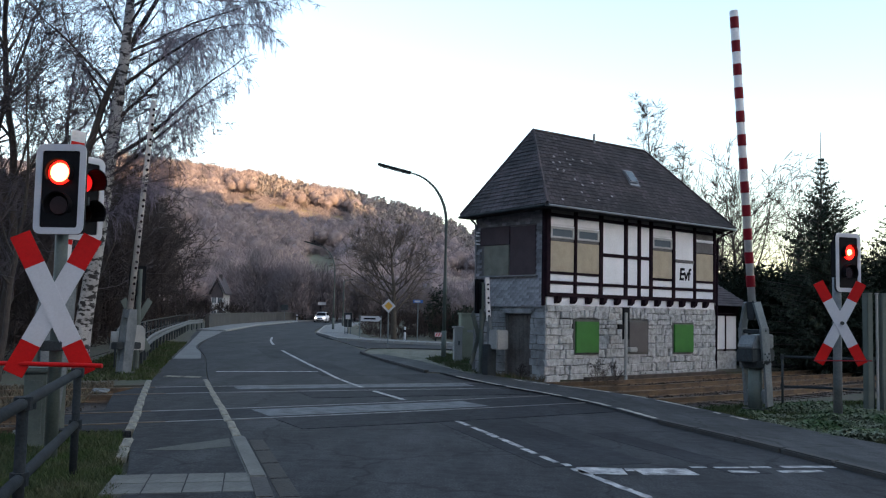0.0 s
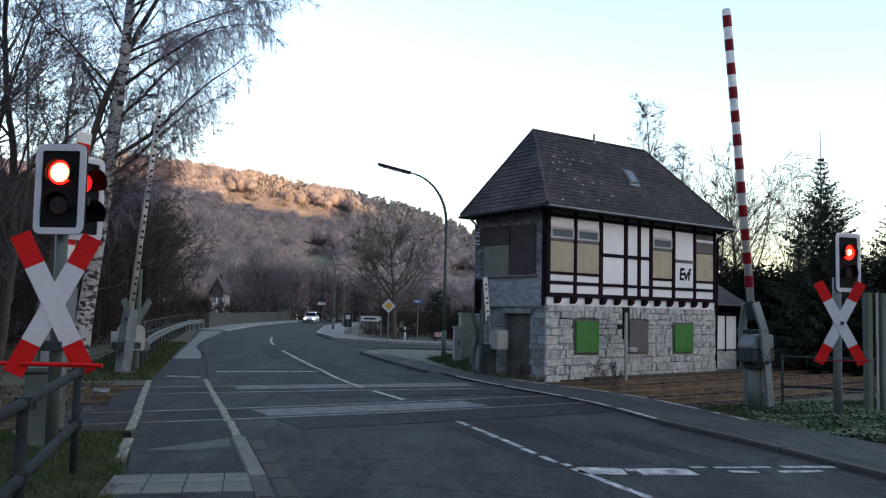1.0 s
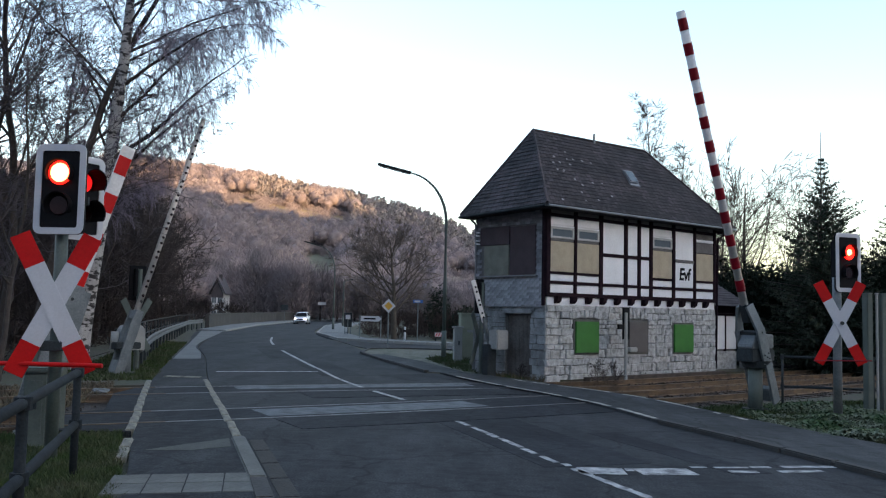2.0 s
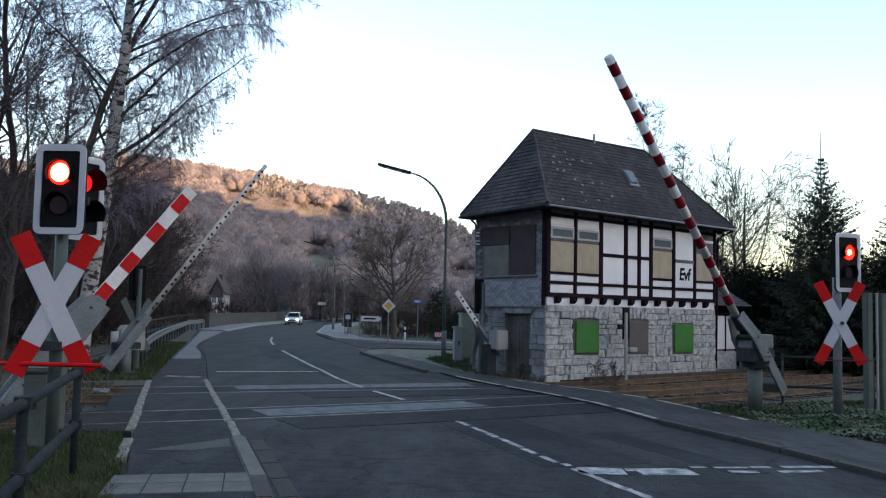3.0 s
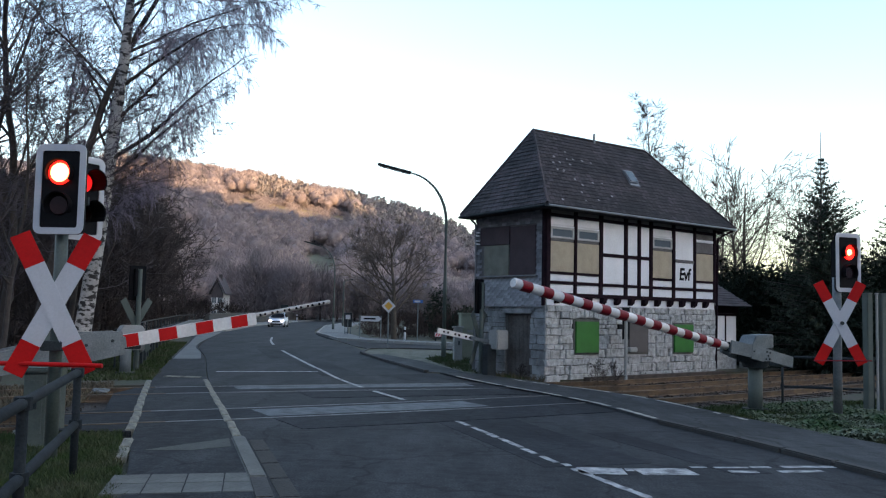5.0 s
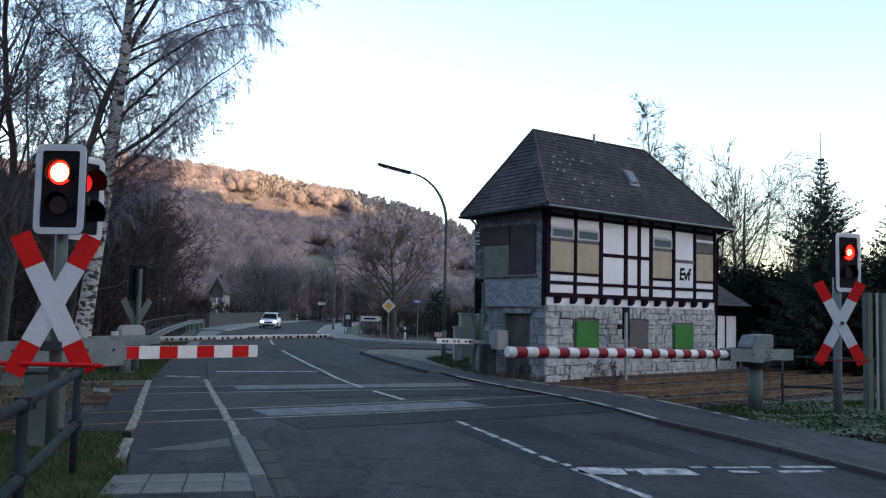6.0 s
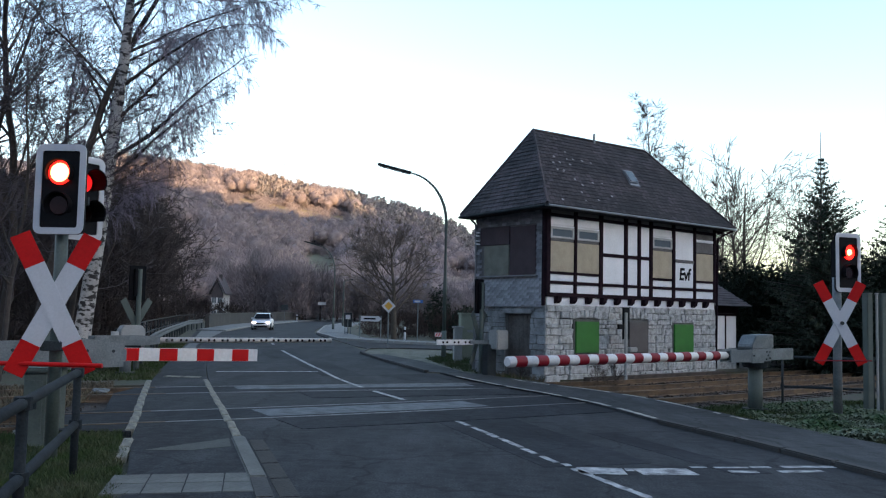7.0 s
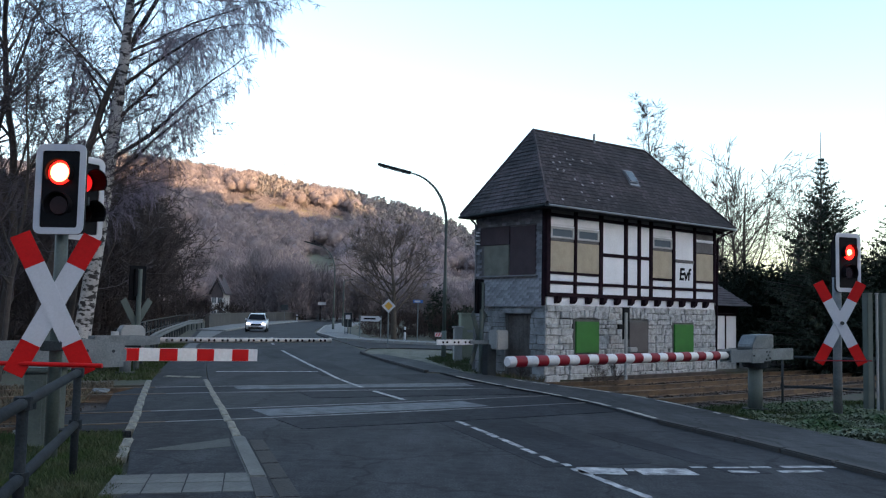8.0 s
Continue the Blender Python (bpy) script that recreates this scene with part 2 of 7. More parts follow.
def thing(name, m, label, category, group="", kind=""):
    ob = new(name)
    ob.matrix_basis = m
    ob.empty_display_size = 0.2
    return tagged(ob, label, category, group, kind)


def box(bm, x0, x1, y0, y1, z0, z1, bevel=0.0, m=None):
    r = bmesh.ops.create_cube(bm, size=1.0)
    vs = r["verts"]
    bmesh.ops.scale(bm, vec=(x1 - x0, y1 - y0, z1 - z0), verts=vs)
    bmesh.ops.translate(bm, vec=((x0 + x1) / 2, (y0 + y1) / 2, (z0 + z1) / 2), verts=vs)
    if bevel:
        es = list({e for v in vs for e in v.link_edges})
        nv = bmesh.ops.bevel(bm, geom=es, offset=bevel, segments=2, affect="EDGES", clamp_overlap=True)
        vs = list({v for f in nv["faces"] for v in f.verts} | {v for v in vs if v.is_valid})
    if m is not None:
        bmesh.ops.transform(bm, matrix=m, verts=[v for v in vs if v.is_valid])
    return bm


def cube(*a, **k):
    return box(bmesh.new(), *a, **k)


def rod(bm, a, b, r0, r1=None, sides=12, caps=True):
    a, b = Vector(a), Vector(b)
    d = b - a
    q = d.to_track_quat("Z", "Y").to_matrix().to_4x4()
    bmesh.ops.create_cone(bm, cap_ends=caps, segments=sides, radius1=r0, radius2=r0 if r1 is None else r1,
                          depth=d.length, matrix=Matrix.Translation((a + b) / 2) @ q)
    return bm


def bar(*a, **k):
    return rod(bmesh.new(), *a, **k)


def pipe(bm, pts, r, sides=8, r_end=None):
    """A bent tube through the points."""
    pts = [Vector(p) for p in pts]
    rings = []
    for i, p in enumerate(pts):
        d = (pts[min(i + 1, len(pts) - 1)] - pts[max(i - 1, 0)]).normalized()
        s = d.cross(Vector((0, 0, 1)))
        s = s.normalized() if s.length > 1e-4 else Vector((1, 0, 0))
        u = s.cross(d)
        rr = r + ((r_end if r_end is not None else r) - r) * i / (len(pts) - 1)
        rings.append([bm.verts.new(p + (s * math.cos(k * 2 * math.pi / sides) + u * math.sin(k * 2 * math.pi / sides)) * rr)
                      for k in range(sides)])
    for a, b in zip(rings, rings[1:]):
        for k in range(sides):
            bm.faces.new((a[k], a[(k + 1) % sides], b[(k + 1) % sides], b[k]))
    bm.faces.new(rings[0][::-1])
    bm.faces.new(rings[-1])
    return bm


def prism(bm, outline, axis, a, b):
    """A closed outline (2D) pushed through from a to b along x, y or z."""
    def at(p, h):
        return {"x": (h, p[0], p[1]), "y": (p[0], h, p[1]), "z": (p[0], p[1], h)}[axis]
    lo, hi = [bm.verts.new(at(p, a)) for p in outline], [bm.verts.new(at(p, b)) for p in outline]
    n = len(outline)
    fs = [bm.faces.new(lo[::-1]), bm.faces.new(hi)]
    fs += [bm.faces.new((lo[i], lo[(i + 1) % n], hi[(i + 1) % n], hi[i])) for i in range(n)]
    bmesh.ops.recalc_face_normals(bm, faces=fs)
    return bm


def ribbon(left, right, z0, z1):
    """A slab between two lines of points, from z0 up to z1."""
    bm = bmesh.new()
    rows = []
    for (lx, ly), (rx, ry) in zip(left, right):
        rows.append([bm.verts.new(c) for c in ((lx, ly, z0), (lx, ly, z1), (rx, ry, z1), (rx, ry, z0))])
    for a, b in zip(rows, rows[1:]):
        for k in range(3):
            bm.faces.new((a[k], a[k + 1], b[k + 1], b[k]))
    bm.faces.new(rows[0][::-1])
    bm.faces.new(rows[-1])
    bmesh.ops.recalc_face_normals(bm, faces=bm.faces)
    return bm


def smooth_line(pts, step=2.0):
    """A rounded line through the points (Catmull-Rom)."""
    p = [Vector(q) for q in pts]
    p = [p[0] * 2 - p[1]] + p + [p[-1] * 2 - p[-2]]
    out = []
    for i in range(1, len(p) - 2):
        n = max(2, int((p[i + 1] - p[i]).length / step))
        for k in range(n):
            t = k / n
            out.append(0.5 * ((2 * p[i]) + (p[i + 1] - p[i - 1]) * t + (2 * p[i - 1] - 5 * p[i] + 4 * p[i + 1] - p[i + 2]) * t * t
                              + (3 * p[i] - p[i - 1] - 3 * p[i + 1] + p[i + 2]) * t ** 3))
    out.append(p[-2])
    return out


def resample(pts, n):
    pts = [Vector(q) for q in pts]
    acc = [0.0]
    for a, b in zip(pts, pts[1:]):
        acc.append(acc[-1] + (b - a).length)
    out = []
    for i in range(n):
        s = acc[-1] * i / (n - 1)
        k = max(j for j in range(len(acc)) if acc[j] <= s + 1e-9)
        k = min(k, len(pts) - 2)
        out.append(pts[k].lerp(pts[k + 1], (s - acc[k]) / max(acc[k + 1] - acc[k], 1e-9)))
    return out


def segments_mesh(name, segs, material, parent=None, sides=3):
    """Many tapered sticks (from, to, two radii) in one mesh."""
    s = np.array(segs, dtype=np.float64)
    a, b, r0, r1 = s[:, 0:3], s[:, 3:6], s[:, 6:7], s[:, 7:8]
    d = b - a
    d /= np.linalg.norm(d, axis=1, keepdims=True) + 1e-9
    ref = np.where(np.abs(d[:, 2:3]) < 0.9, np.array([[0.0, 0.0, 1.0]]), np.array([[1.0, 0.0, 0.0]]))
    u = np.cross(d, ref)
    u /= np.linalg.norm(u, axis=1, keepdims=True) + 1e-9
    w = np.cross(d, u)
    rings = []
    for base, rad in ((a, r0), (b, r1)):
        for k in range(sides):
            t = 2 * math.pi * k / sides
            rings.append(base + (u * math.cos(t) + w * math.sin(t)) * rad)
    verts = np.stack(rings, 1).reshape(-1, 3)
    n = len(s)
    off = (np.arange(n) * 2 * sides)[:, None]
    faces = []
    for k in range(sides):
        k2 = (k + 1) % sides
        faces.append(off + np.array([[k, k2, sides + k2, sides + k]]))
    faces = np.stack(faces, 1).reshape(-1, 4)
    me = bpy.data.meshes.new(name)
    me.vertices.add(len(verts))
    me.vertices.foreach_set("co", verts.ravel())
    me.loops.add(faces.size)
    me.loops.foreach_set("vertex_index", faces.ravel().astype(np.int32))
    me.polygons.add(len(faces))
    me.polygons.foreach_set("loop_start", np.arange(0, faces.size, 4, dtype=np.int32))
    me.update(calc_edges=True)
    me.materials.append(material)
    ob = new(name, me)
    if parent:
        ob.parent = parent
    return ob


def triangles_mesh(name, tris, material, parent=None):
    """Many loose triangles, an array of n x 3 x 3, in one mesh."""
    tris = np.asarray(tris, dtype=np.float64)
    me = bpy.data.meshes.new(name)
    n = len(tris)
    me.vertices.add(n * 3)
    me.vertices.foreach_set("co", tris.ravel())
    me.loops.add(n * 3)
    me.loops.foreach_set("vertex_index", np.arange(n * 3, dtype=np.int32))
    me.polygons.add(n)
    me.polygons.foreach_set("loop_start", np.arange(0, n * 3, 3, dtype=np.int32))
    me.update(calc_edges=True)
    me.materials.append(material)
    ob = new(name, me)
    if parent:
        ob.parent = parent
    return ob


def structure(ob, label, category):
    return tagged(ob, label, category, kind="structure")


# ---- terrain: one sheet, flat by the crossing, wooded hill across the valley, unseen ridge behind to cast shade ----
def smoothstep(a, b, x):
    t = np.clip((x - a) / (b - a), 0, 1)
    return t * t * (3 - 2 * t)


def ridge_height(bearing):
    """Height of the skyline, 430 m away, by bearing in degrees from +Y."""
    # past 79 degrees either way: unseen ridge, heights set to shape the hill's shadow line
    return np.interp(bearing, [-180, -150, -100, -60, -30, -18, -13, -7, -3, 2, 8, 20, 45, 79, 83.5, 87.4, 88.9, 96, 99.5, 103, 150, 180],
                     [205, 205, 180, 70, 66, 62, 58, 49.5, 43, 29, 18, 10, 12, 20, 90, 226, 194, 185, 188, 206, 205, 205])


def land(x, y):
    x, y = np.asarray(x, float), np.asarray(y, float)
    d = np.hypot(x, y) + 1e-6
    bearing = np.degrees(np.arctan2(x, y))
    far = np.abs(bearing) > 80
    start = np.where(far, 160.0, 175.0)
    top = np.where(far, 560.0, 430.0)
    h = ridge_height(bearing) * smoothstep(start, top, d)
    h = h * (1 - 0.25 * smoothstep(top + 60, top + 700, d))
    bumps = 2.2 * np.sin(x * 0.021 + 1.3) * np.cos(y * 0.017) * smoothstep(200, 350, d)
    return h + bumps - 0.22 + 0.17 * smoothstep(44, 60, d)


def build_ground():
    radii = [0.0] + list(np.geomspace(3, 60, 22)) + list(np.arange(72, 640, 12.0)) + list(np.geomspace(660, 3500, 12))
    bear = np.concatenate([np.arange(-40, 40, 0.8), np.arange(40, 84, 4.0), np.arange(84, 104, 0.8), np.arange(104, 320, 4.0)])
    verts = [(0.0, 0.0, -0.05)]
    for r in radii[1:]:
        for b in np.radians(bear):
            verts.append((r * math.sin(b), r * math.cos(b), 0.0))
    v = np.array(verts)
    v[:, 2] = land(v[:, 0], v[:, 1])
    n = len(bear)
    faces = [(0, 1 + (k + 1) % n, 1 + k) for k in range(n)]
    for i in range(len(radii) - 2):
        for k in range(n):
            a, b = 1 + i * n + k, 1 + i * n + (k + 1) % n
            faces.append((a, b, b + n, a + n))
    ob = raw("ground", v.tolist(), faces, GRASS_GROUND, smooth=True)
    ob.data.materials.append(HAZED_LITTER)
    ob.data.materials.append(WOOD_FLOOR)
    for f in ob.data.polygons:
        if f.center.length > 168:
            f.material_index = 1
        elif (f.center.length > 40 and f.center.x < -0.30 * f.center.y) or (f.center.length > 17 and f.center.x < -0.46 * f.center.y):
            f.material_index = 2
    return structure(ob, "winter grass and bare earth in a valley with hills", "ground")


ground = build_ground()

# ---- road, footways ----
ROAD_L = [(12, -40), (4.4, -12), (0.75, 0), (-1.7, 8.73), (-2.74, 12.41), (-5.95, 22.5), (-8.67, 32.3), (-11.7, 42.6), (-16.2, 65.5),
          (-18.6, 88), (-19.3, 117), (-17, 150), (-8, 190)]
ROAD_R = [(18.5, -40), (11.2, -12), (7.9, 0), (5.70, 9.9), (4.75, 13.4), (4.0, 16.0), (3.35, 18.1), (2.6, 20.05), (1.6, 22.3), (0.55, 24.8), (-0.2, 27.0), (-2.1, 32), (-4.4, 44), (-9.3, 64.5),
          (-12.2, 90), (-12.6, 117), (-10.2, 150), (-2, 187)]
N = 90
road_l, road_r = resample(smooth_line(ROAD_L), N), resample(smooth_line(ROAD_R), N)
road = structure(part("road", ribbon(road_l, road_r, -0.3, 0.0), ASPHALT), "grey patched asphalt country road with a bend", "road")
side = part("side_road", ribbon([(-9.0, 63.0), (-6.2, 52.6), (-3.2, 49.5), (0.6, 47.6), (8, 43.4), (40, 25.0)],
                                [(-4.2, 44.0), (-3.1, 41.3), (-1.6, 41.9), (1.2, 41.1), (6, 38.2), (36, 20.6)], -0.3, -0.004), ASPHALT)
structure(side, "grey asphalt side road joining the main road", "road")

FOOT_L = [(-3.0, -6), (-2.6, 2), (-3.05, 8.5), (-3.85, 10.84), (-5.5, 16.3), (-7.15, 21.7), (-9.9, 32.6), (-13.0, 45.0), (-18.2, 65.9), (-20.9, 88.5)]
FOOT_LR = [(3.2, -8.5), (0.7, 0.2), (-1.75, 8.75), (-2.5, 11.4), (-4.3, 17.0), (-5.99, 22.5), (-8.72, 32.3), (-11.75, 42.6), (-16.25, 65.5), (-18.65, 88)]
foot_l = part("pavement", ribbon(resample(smooth_line(FOOT_L), 60), resample(smooth_line(FOOT_LR), 60), -0.3, 0.012), ASPHALT_OLD)
structure(foot_l, "dark asphalt footway with painted edge stones", "pavement")
FOOT_RI = [(18.6, -40), (11.3, -12), (7.75, 0), (5.50, 9.9), (4.58, 13.2), (3.84, 15.4), (3.22, 18.09), (2.49, 20.0), (1.46, 22.2), (0.43, 24.8), (0.0, 26.2)]
FOOT_RO = [(21.5, -40), (14.0, -12), (10.3, 0), (7.3, 11.0), (5.75, 15.4), (4.7, 19.4), (2.75, 23.1), (1.1, 26.0)]
foot_r = part("pavement", ribbon(resample(smooth_line(FOOT_RI), 50), resample(smooth_line(FOOT_RO), 50), -0.3, 0.05), ASPHALT_PALE)
structure(foot_r, "asphalt footway with a worn white edge line", "pavement")
verge = part("verge", ribbon([(-0.4, 26.4), (-2.0, 31.9), (-3.35, 37.3), (-3.3, 40.5), (-2.4, 41.6)],
                             [(1.0, 26.2), (1.6, 31.5), (2.0, 37.0), (1.5, 40.4), (1.2, 40.9)], -0.3, 0.035), GRIT)
structure(verge, "gritty half-grown verge at the road junction", "verge")
strip = part("verge_pavement", ribbon([(-0.4, 26.4), (-2.0, 31.9), (-3.0, 36.0)], [(0.8, 26.3), (-0.7, 32.0), (-2.3, 36.2)], -0.05, 0.040), ASPHALT_PALE)
structure(strip, "dark asphalt footway along the kerb", "pavement")
far_foot = part("far_pavement", ribbon([(-9.2, 64.2), (-6.3, 53.0), (-3.2, 49.7), (0.6, 47.8), (8, 43.6), (40, 25.2)],
                                       [(-7.4, 66.5), (-4.8, 55.0), (-2.2, 52.0), (1.5, 49.9), (9, 45.6), (41, 27.2)], -0.3, 0.10), FROSTED)
structure(far_foot, "pale frosted footway beyond the side road", "pavement")
far_foot = part("far_pavement", ribbon([(-16.3, 65.6), (-18.7, 88.2), (-19.4, 117), (-17.1, 150)],
                                       [(-18.6, 66.2), (-21.2, 88.5), (-22.0, 117), (-19.5, 151)], -0.3, 0.10), FROSTED)
structure(far_foot, "pale frosted footway beside the bridge wall", "pavement")
far_foot = part("far_pavement", ribbon([(-9.2, 65.0), (-12.0, 90), (-12.4, 117)], [(-7.2, 67.0), (-9.6, 90), (-10.0, 117)], -0.3, 0.10), FROSTED)
structure(far_foot, "pale frosted footway along the road bend", "pavement")

frost = part("frosted_pavement", ribbon(resample(smooth_line([(-9.35, 30.6), (-10.6, 35.6), (-12.9, 45.0), (-18.1, 65.9)]), 30), resample(smooth_line([(-8.5, 31.0), (-9.6, 35.0), (-11.95, 43.0), (-16.35, 65.5)]), 30), -0.05, 0.020), FROSTED)
structure(frost, "pale frosted footway beside the guard rail", "pavement")

# ---- the tracks ----
U, NV = Vector((0.774, 0.633)), Vector((-0.633, 0.774))


def track_line(off_right, left_pts):
    pts = list(left_pts) + [tuple(U * s + NV * off_right) for s in (18.5, 24, 32, 45, 70)]
    return smooth_line(pts, 0.6)


TRACKS = [track_line(12.75, [(-45, -3.5), (-20, 7.0), (-6.0, 14.15), (-3.2, 15.6), (0.7, 17.9)]),
          track_line(15.45, [(-47, 0.5), (-22, 11.3), (-8, 18.3), (-4.6, 19.95), (0.2, 21.9)])]


def offset_line(line, o):
    out = []
    for i, p in enumerate(line):
        d = (line[min(i + 1, len(line) - 1)] - line[max(i - 1, 0)]).normalized()
        out.append(p + Vector((-d.y, d.x)) * o)
    return out


def rail_mesh(line, z=0.0):
    prof = [(-0.065, -0.15), (-0.065, -0.135), (-0.012, -0.12), (-0.012, -0.045), (-0.036, -0.035), (-0.036, 0.0),
            (0.036, 0.0), (0.036, -0.035), (0.012, -0.045), (0.012, -0.12), (0.065, -0.135), (0.065, -0.15)]
    bm = bmesh.new()
    rings = []
    for i, p in enumerate(line):
        d = (line[min(i + 1, len(line) - 1)] - line[max(i - 1, 0)]).normalized()
        s = Vector((-d.y, d.x))
        rings.append([bm.verts.new((p.x + s.x * a, p.y + s.y * a, z + b)) for a, b in prof])
    for a, b in zip(rings, rings[1:]):
        for k in range(len(prof)):
            bm.faces.new((a[k], a[(k + 1) % len(prof)], b[(k + 1) % len(prof)], b[k]))
    return bm


def on_road(p, margin=0.0):
    """Between the outer edges of the two footways, by the crossing."""
    lx = np.interp(p.y, [q[1] for q in FOOT_L], [q[0] for q in FOOT_L])
    rx = np.interp(p.y, [q[1] for q in FOOT_RO], [q[0] for q in FOOT_RO])
    return lx - margin < p.x < rx + margin


def build_track(line, label):
    tr = thing("railway_track", Matrix.Identity(4), label, "railway track", "tracks at the crossing")
    for o in (-0.7525, 0.7525):
        rl = offset_line(line, o)
        cut = [i for i, p in enumerate(rl) if on_road(p, 0.1)]
        a, b = cut[0], cut[-1]
        part("rail", rail_mesh(rl[:a + 1], 0.02), RUST, tr, "rusty steel rail")
        part("rail", rail_mesh(rl[a:b + 1], 0.017), STEEL, tr, "worn grey rail in the road")
        part("rail", rail_mesh(rl[b:], 0.02), RUST, tr, "rusty steel rail")
    me = None
    dist = 0.0
    for a, b in zip(line, line[1:]):
        dist += (b - a).length
        if dist < 0.6:
            continue
        dist = 0.0
        if on_road(a, 0.3) or abs(a.x) > 32:
            continue
        d = (b - a).normalized()
        if me is None:
            me = bpy.data.meshes.new("sleeper")
            bm = cube(-0.12, 0.12, -1.3, 1.3, -0.17, -0.125, bevel=0.01)
            bm.to_mesh(me)
            bm.free()
            me.materials.append(SLEEPER)
        sl = new("sleeper", me)
        sl.parent = tr
        sl.matrix_basis = Matrix.Translation((a.x, a.y, -0.005)) @ Matrix.Rotation(math.atan2(d.y, d.x), 4, "Z")
    return tr


# the land on either side stands a little above the track bed
shore = offset_line(TRACKS[0], -1.9)
structure(part("near_bank", ribbon(shore, [p + Vector((0, -70)) for p in shore], -0.4, -0.05), GRASS_GROUND), "level winter grass ground before the tracks", "ground")
shore = offset_line(TRACKS[1], 1.9)
structure(part("far_bank", ribbon([p + Vector((0, 32)) for p in shore], shore, -0.4, -0.03), GRASS_GROUND), "level winter grass ground beyond the tracks", "ground")

for line, lab in zip(TRACKS, ("rusty railway track crossing the road", "rusty railway track beside the signal box")):
    build_track(line, lab)


def clip_line(line):
    return [p for p in line if on_road(p, 0.25)]




# deck between and beside the rails, and the paler plates
def deck(name, line, o0, o1, z, material, label, lo=-99, hi=99):
    ln = [p for p in clip_line(line) if lo < p.x < hi]
    ob = part(name, ribbon(offset_line(ln, o0), offset_line(ln, o1), -0.28, z), material)
    return structure(ob, label, "crossing deck")


deck("crossing_deck", TRACKS[0], -0.70, 0.66, 0.014, ASPHALT_PATCH, "dark asphalt deck between the rails")
deck("crossing_deck", TRACKS[1], -0.70, 0.66, 0.014, ASPHALT_PATCH, "dark asphalt deck between the rails")
# repairs in the road surface
for i, (x0, y0, w, l, rz) in enumerate(((1.3, 13.2, 1.5, 4.6, 18), (-3.6, 27.5, 1.2, 6.0, 17), (3.2, 12.3, 0.5, 3.6, 20), (-0.6, 24.8, 1.6, 2.0, 30), (-6.6, 36.0, 1.4, 7.0, 16))):
    bm = cube(-w / 2, w / 2, -l / 2, l / 2, -0.002, 0.0035)
    ob = part("patch", bm, ASPHALT_PATCH, road, "darker asphalt repair")
    ob.matrix_basis = pose(x0, y0, 0, 0, 0, rz)
deck("crossing_plate", TRACKS[0], -0.55, 0.45, 0.019, PLATE, "ribbed grey crossing plate", -3.25, 0.9)
deck("crossing_plate", TRACKS[1], -0.1, 0.60, 0.019, PLATE, "smooth grey crossing plate", -4.7, 0.9)
for line in TRACKS:
    deck("crossing_edge", line, -2.2, -0.80, 0.009, ASPHALT_PATCH, "dark asphalt strip beside the rail", -3.6, 4.2)


def build_ballast():
    rng = np.random.default_rng(4)
    tri = []
    for line in TRACKS:
        pts = [p for p in line if not on_road(p, 0.25) and -16 < p.x < 26]
        for p in pts:
            near = 1.0 if p.y < 34 else 0.5
            for _ in range(int(150 * near)):
                o = rng.uniform(-2.1, 2.1)
                c = np.array([p.x + NV.x * o + rng.uniform(-.3, .3), p.y + NV.y * o + rng.uniform(-.3, .3), -0.10 - 0.03 * abs(o) + rng.uniform(-.02, .02)])
                r = rng.uniform(0.02, 0.05)
                q = rng.normal(size=(4, 3))
                q /= np.linalg.norm(q, axis=1, keepdims=True)
                q = c + q * r
                tri += [q[[0, 1, 2]], q[[0, 2, 3]], q[[0, 3, 1]], q[[1, 3, 2]]]
    ob = triangles_mesh("ballast", tri, BALLAST)
    tagged(ob, "brown-grey track ballast stones", "ballast", kind="stuff")
    bed = bmesh.new()
    for line in TRACKS:
        for side_pts in ([p for p in line if p.x < 0 and not on_road(p, 0.2)], [p for p in line if p.x > 0 and not on_road(p, 0.2)]):
            b2 = ribbon(offset_line(side_pts, -2.0), offset_line(side_pts, 2.0), -0.4, -0.16 if line is TRACKS[0] else -0.165)
            me = bpy.data.meshes.new("tmp")
            b2.to_mesh(me)
            b2.free()
            bed.from_mesh(me)
            bpy.data.meshes.remove(me)
    structure(part("track_bed", bed, BALLAST), "brown gravel track bed", "track bed")


build_ballast()


# ---- painted lines ----
def stripe(pts, width, z, name="road_marking", parent=road, mat_=None):
    pts = [Vector(p) for p in pts]
    return part(name, ribbon(offset_line(pts, width / 2), offset_line(pts, -width / 2), z - 0.003, z), mat_ or PAINT_ROAD, parent)


CENTRE = smooth_line([(2.19, 9.12), (1.64, 10.73), (0.75, 13.7), (-0.14, 16.4), (-0.74, 18.21), (-1.71, 20.58), (-2.7, 23.34), (-3.9, 27.53), (-7.32, 39.7), (-9.32, 47.96), (-10.7, 55.3)], 0.1)


def stretch_of(line, y0, y1):
    return [p for p in line if y0 <= p.y <= y1]


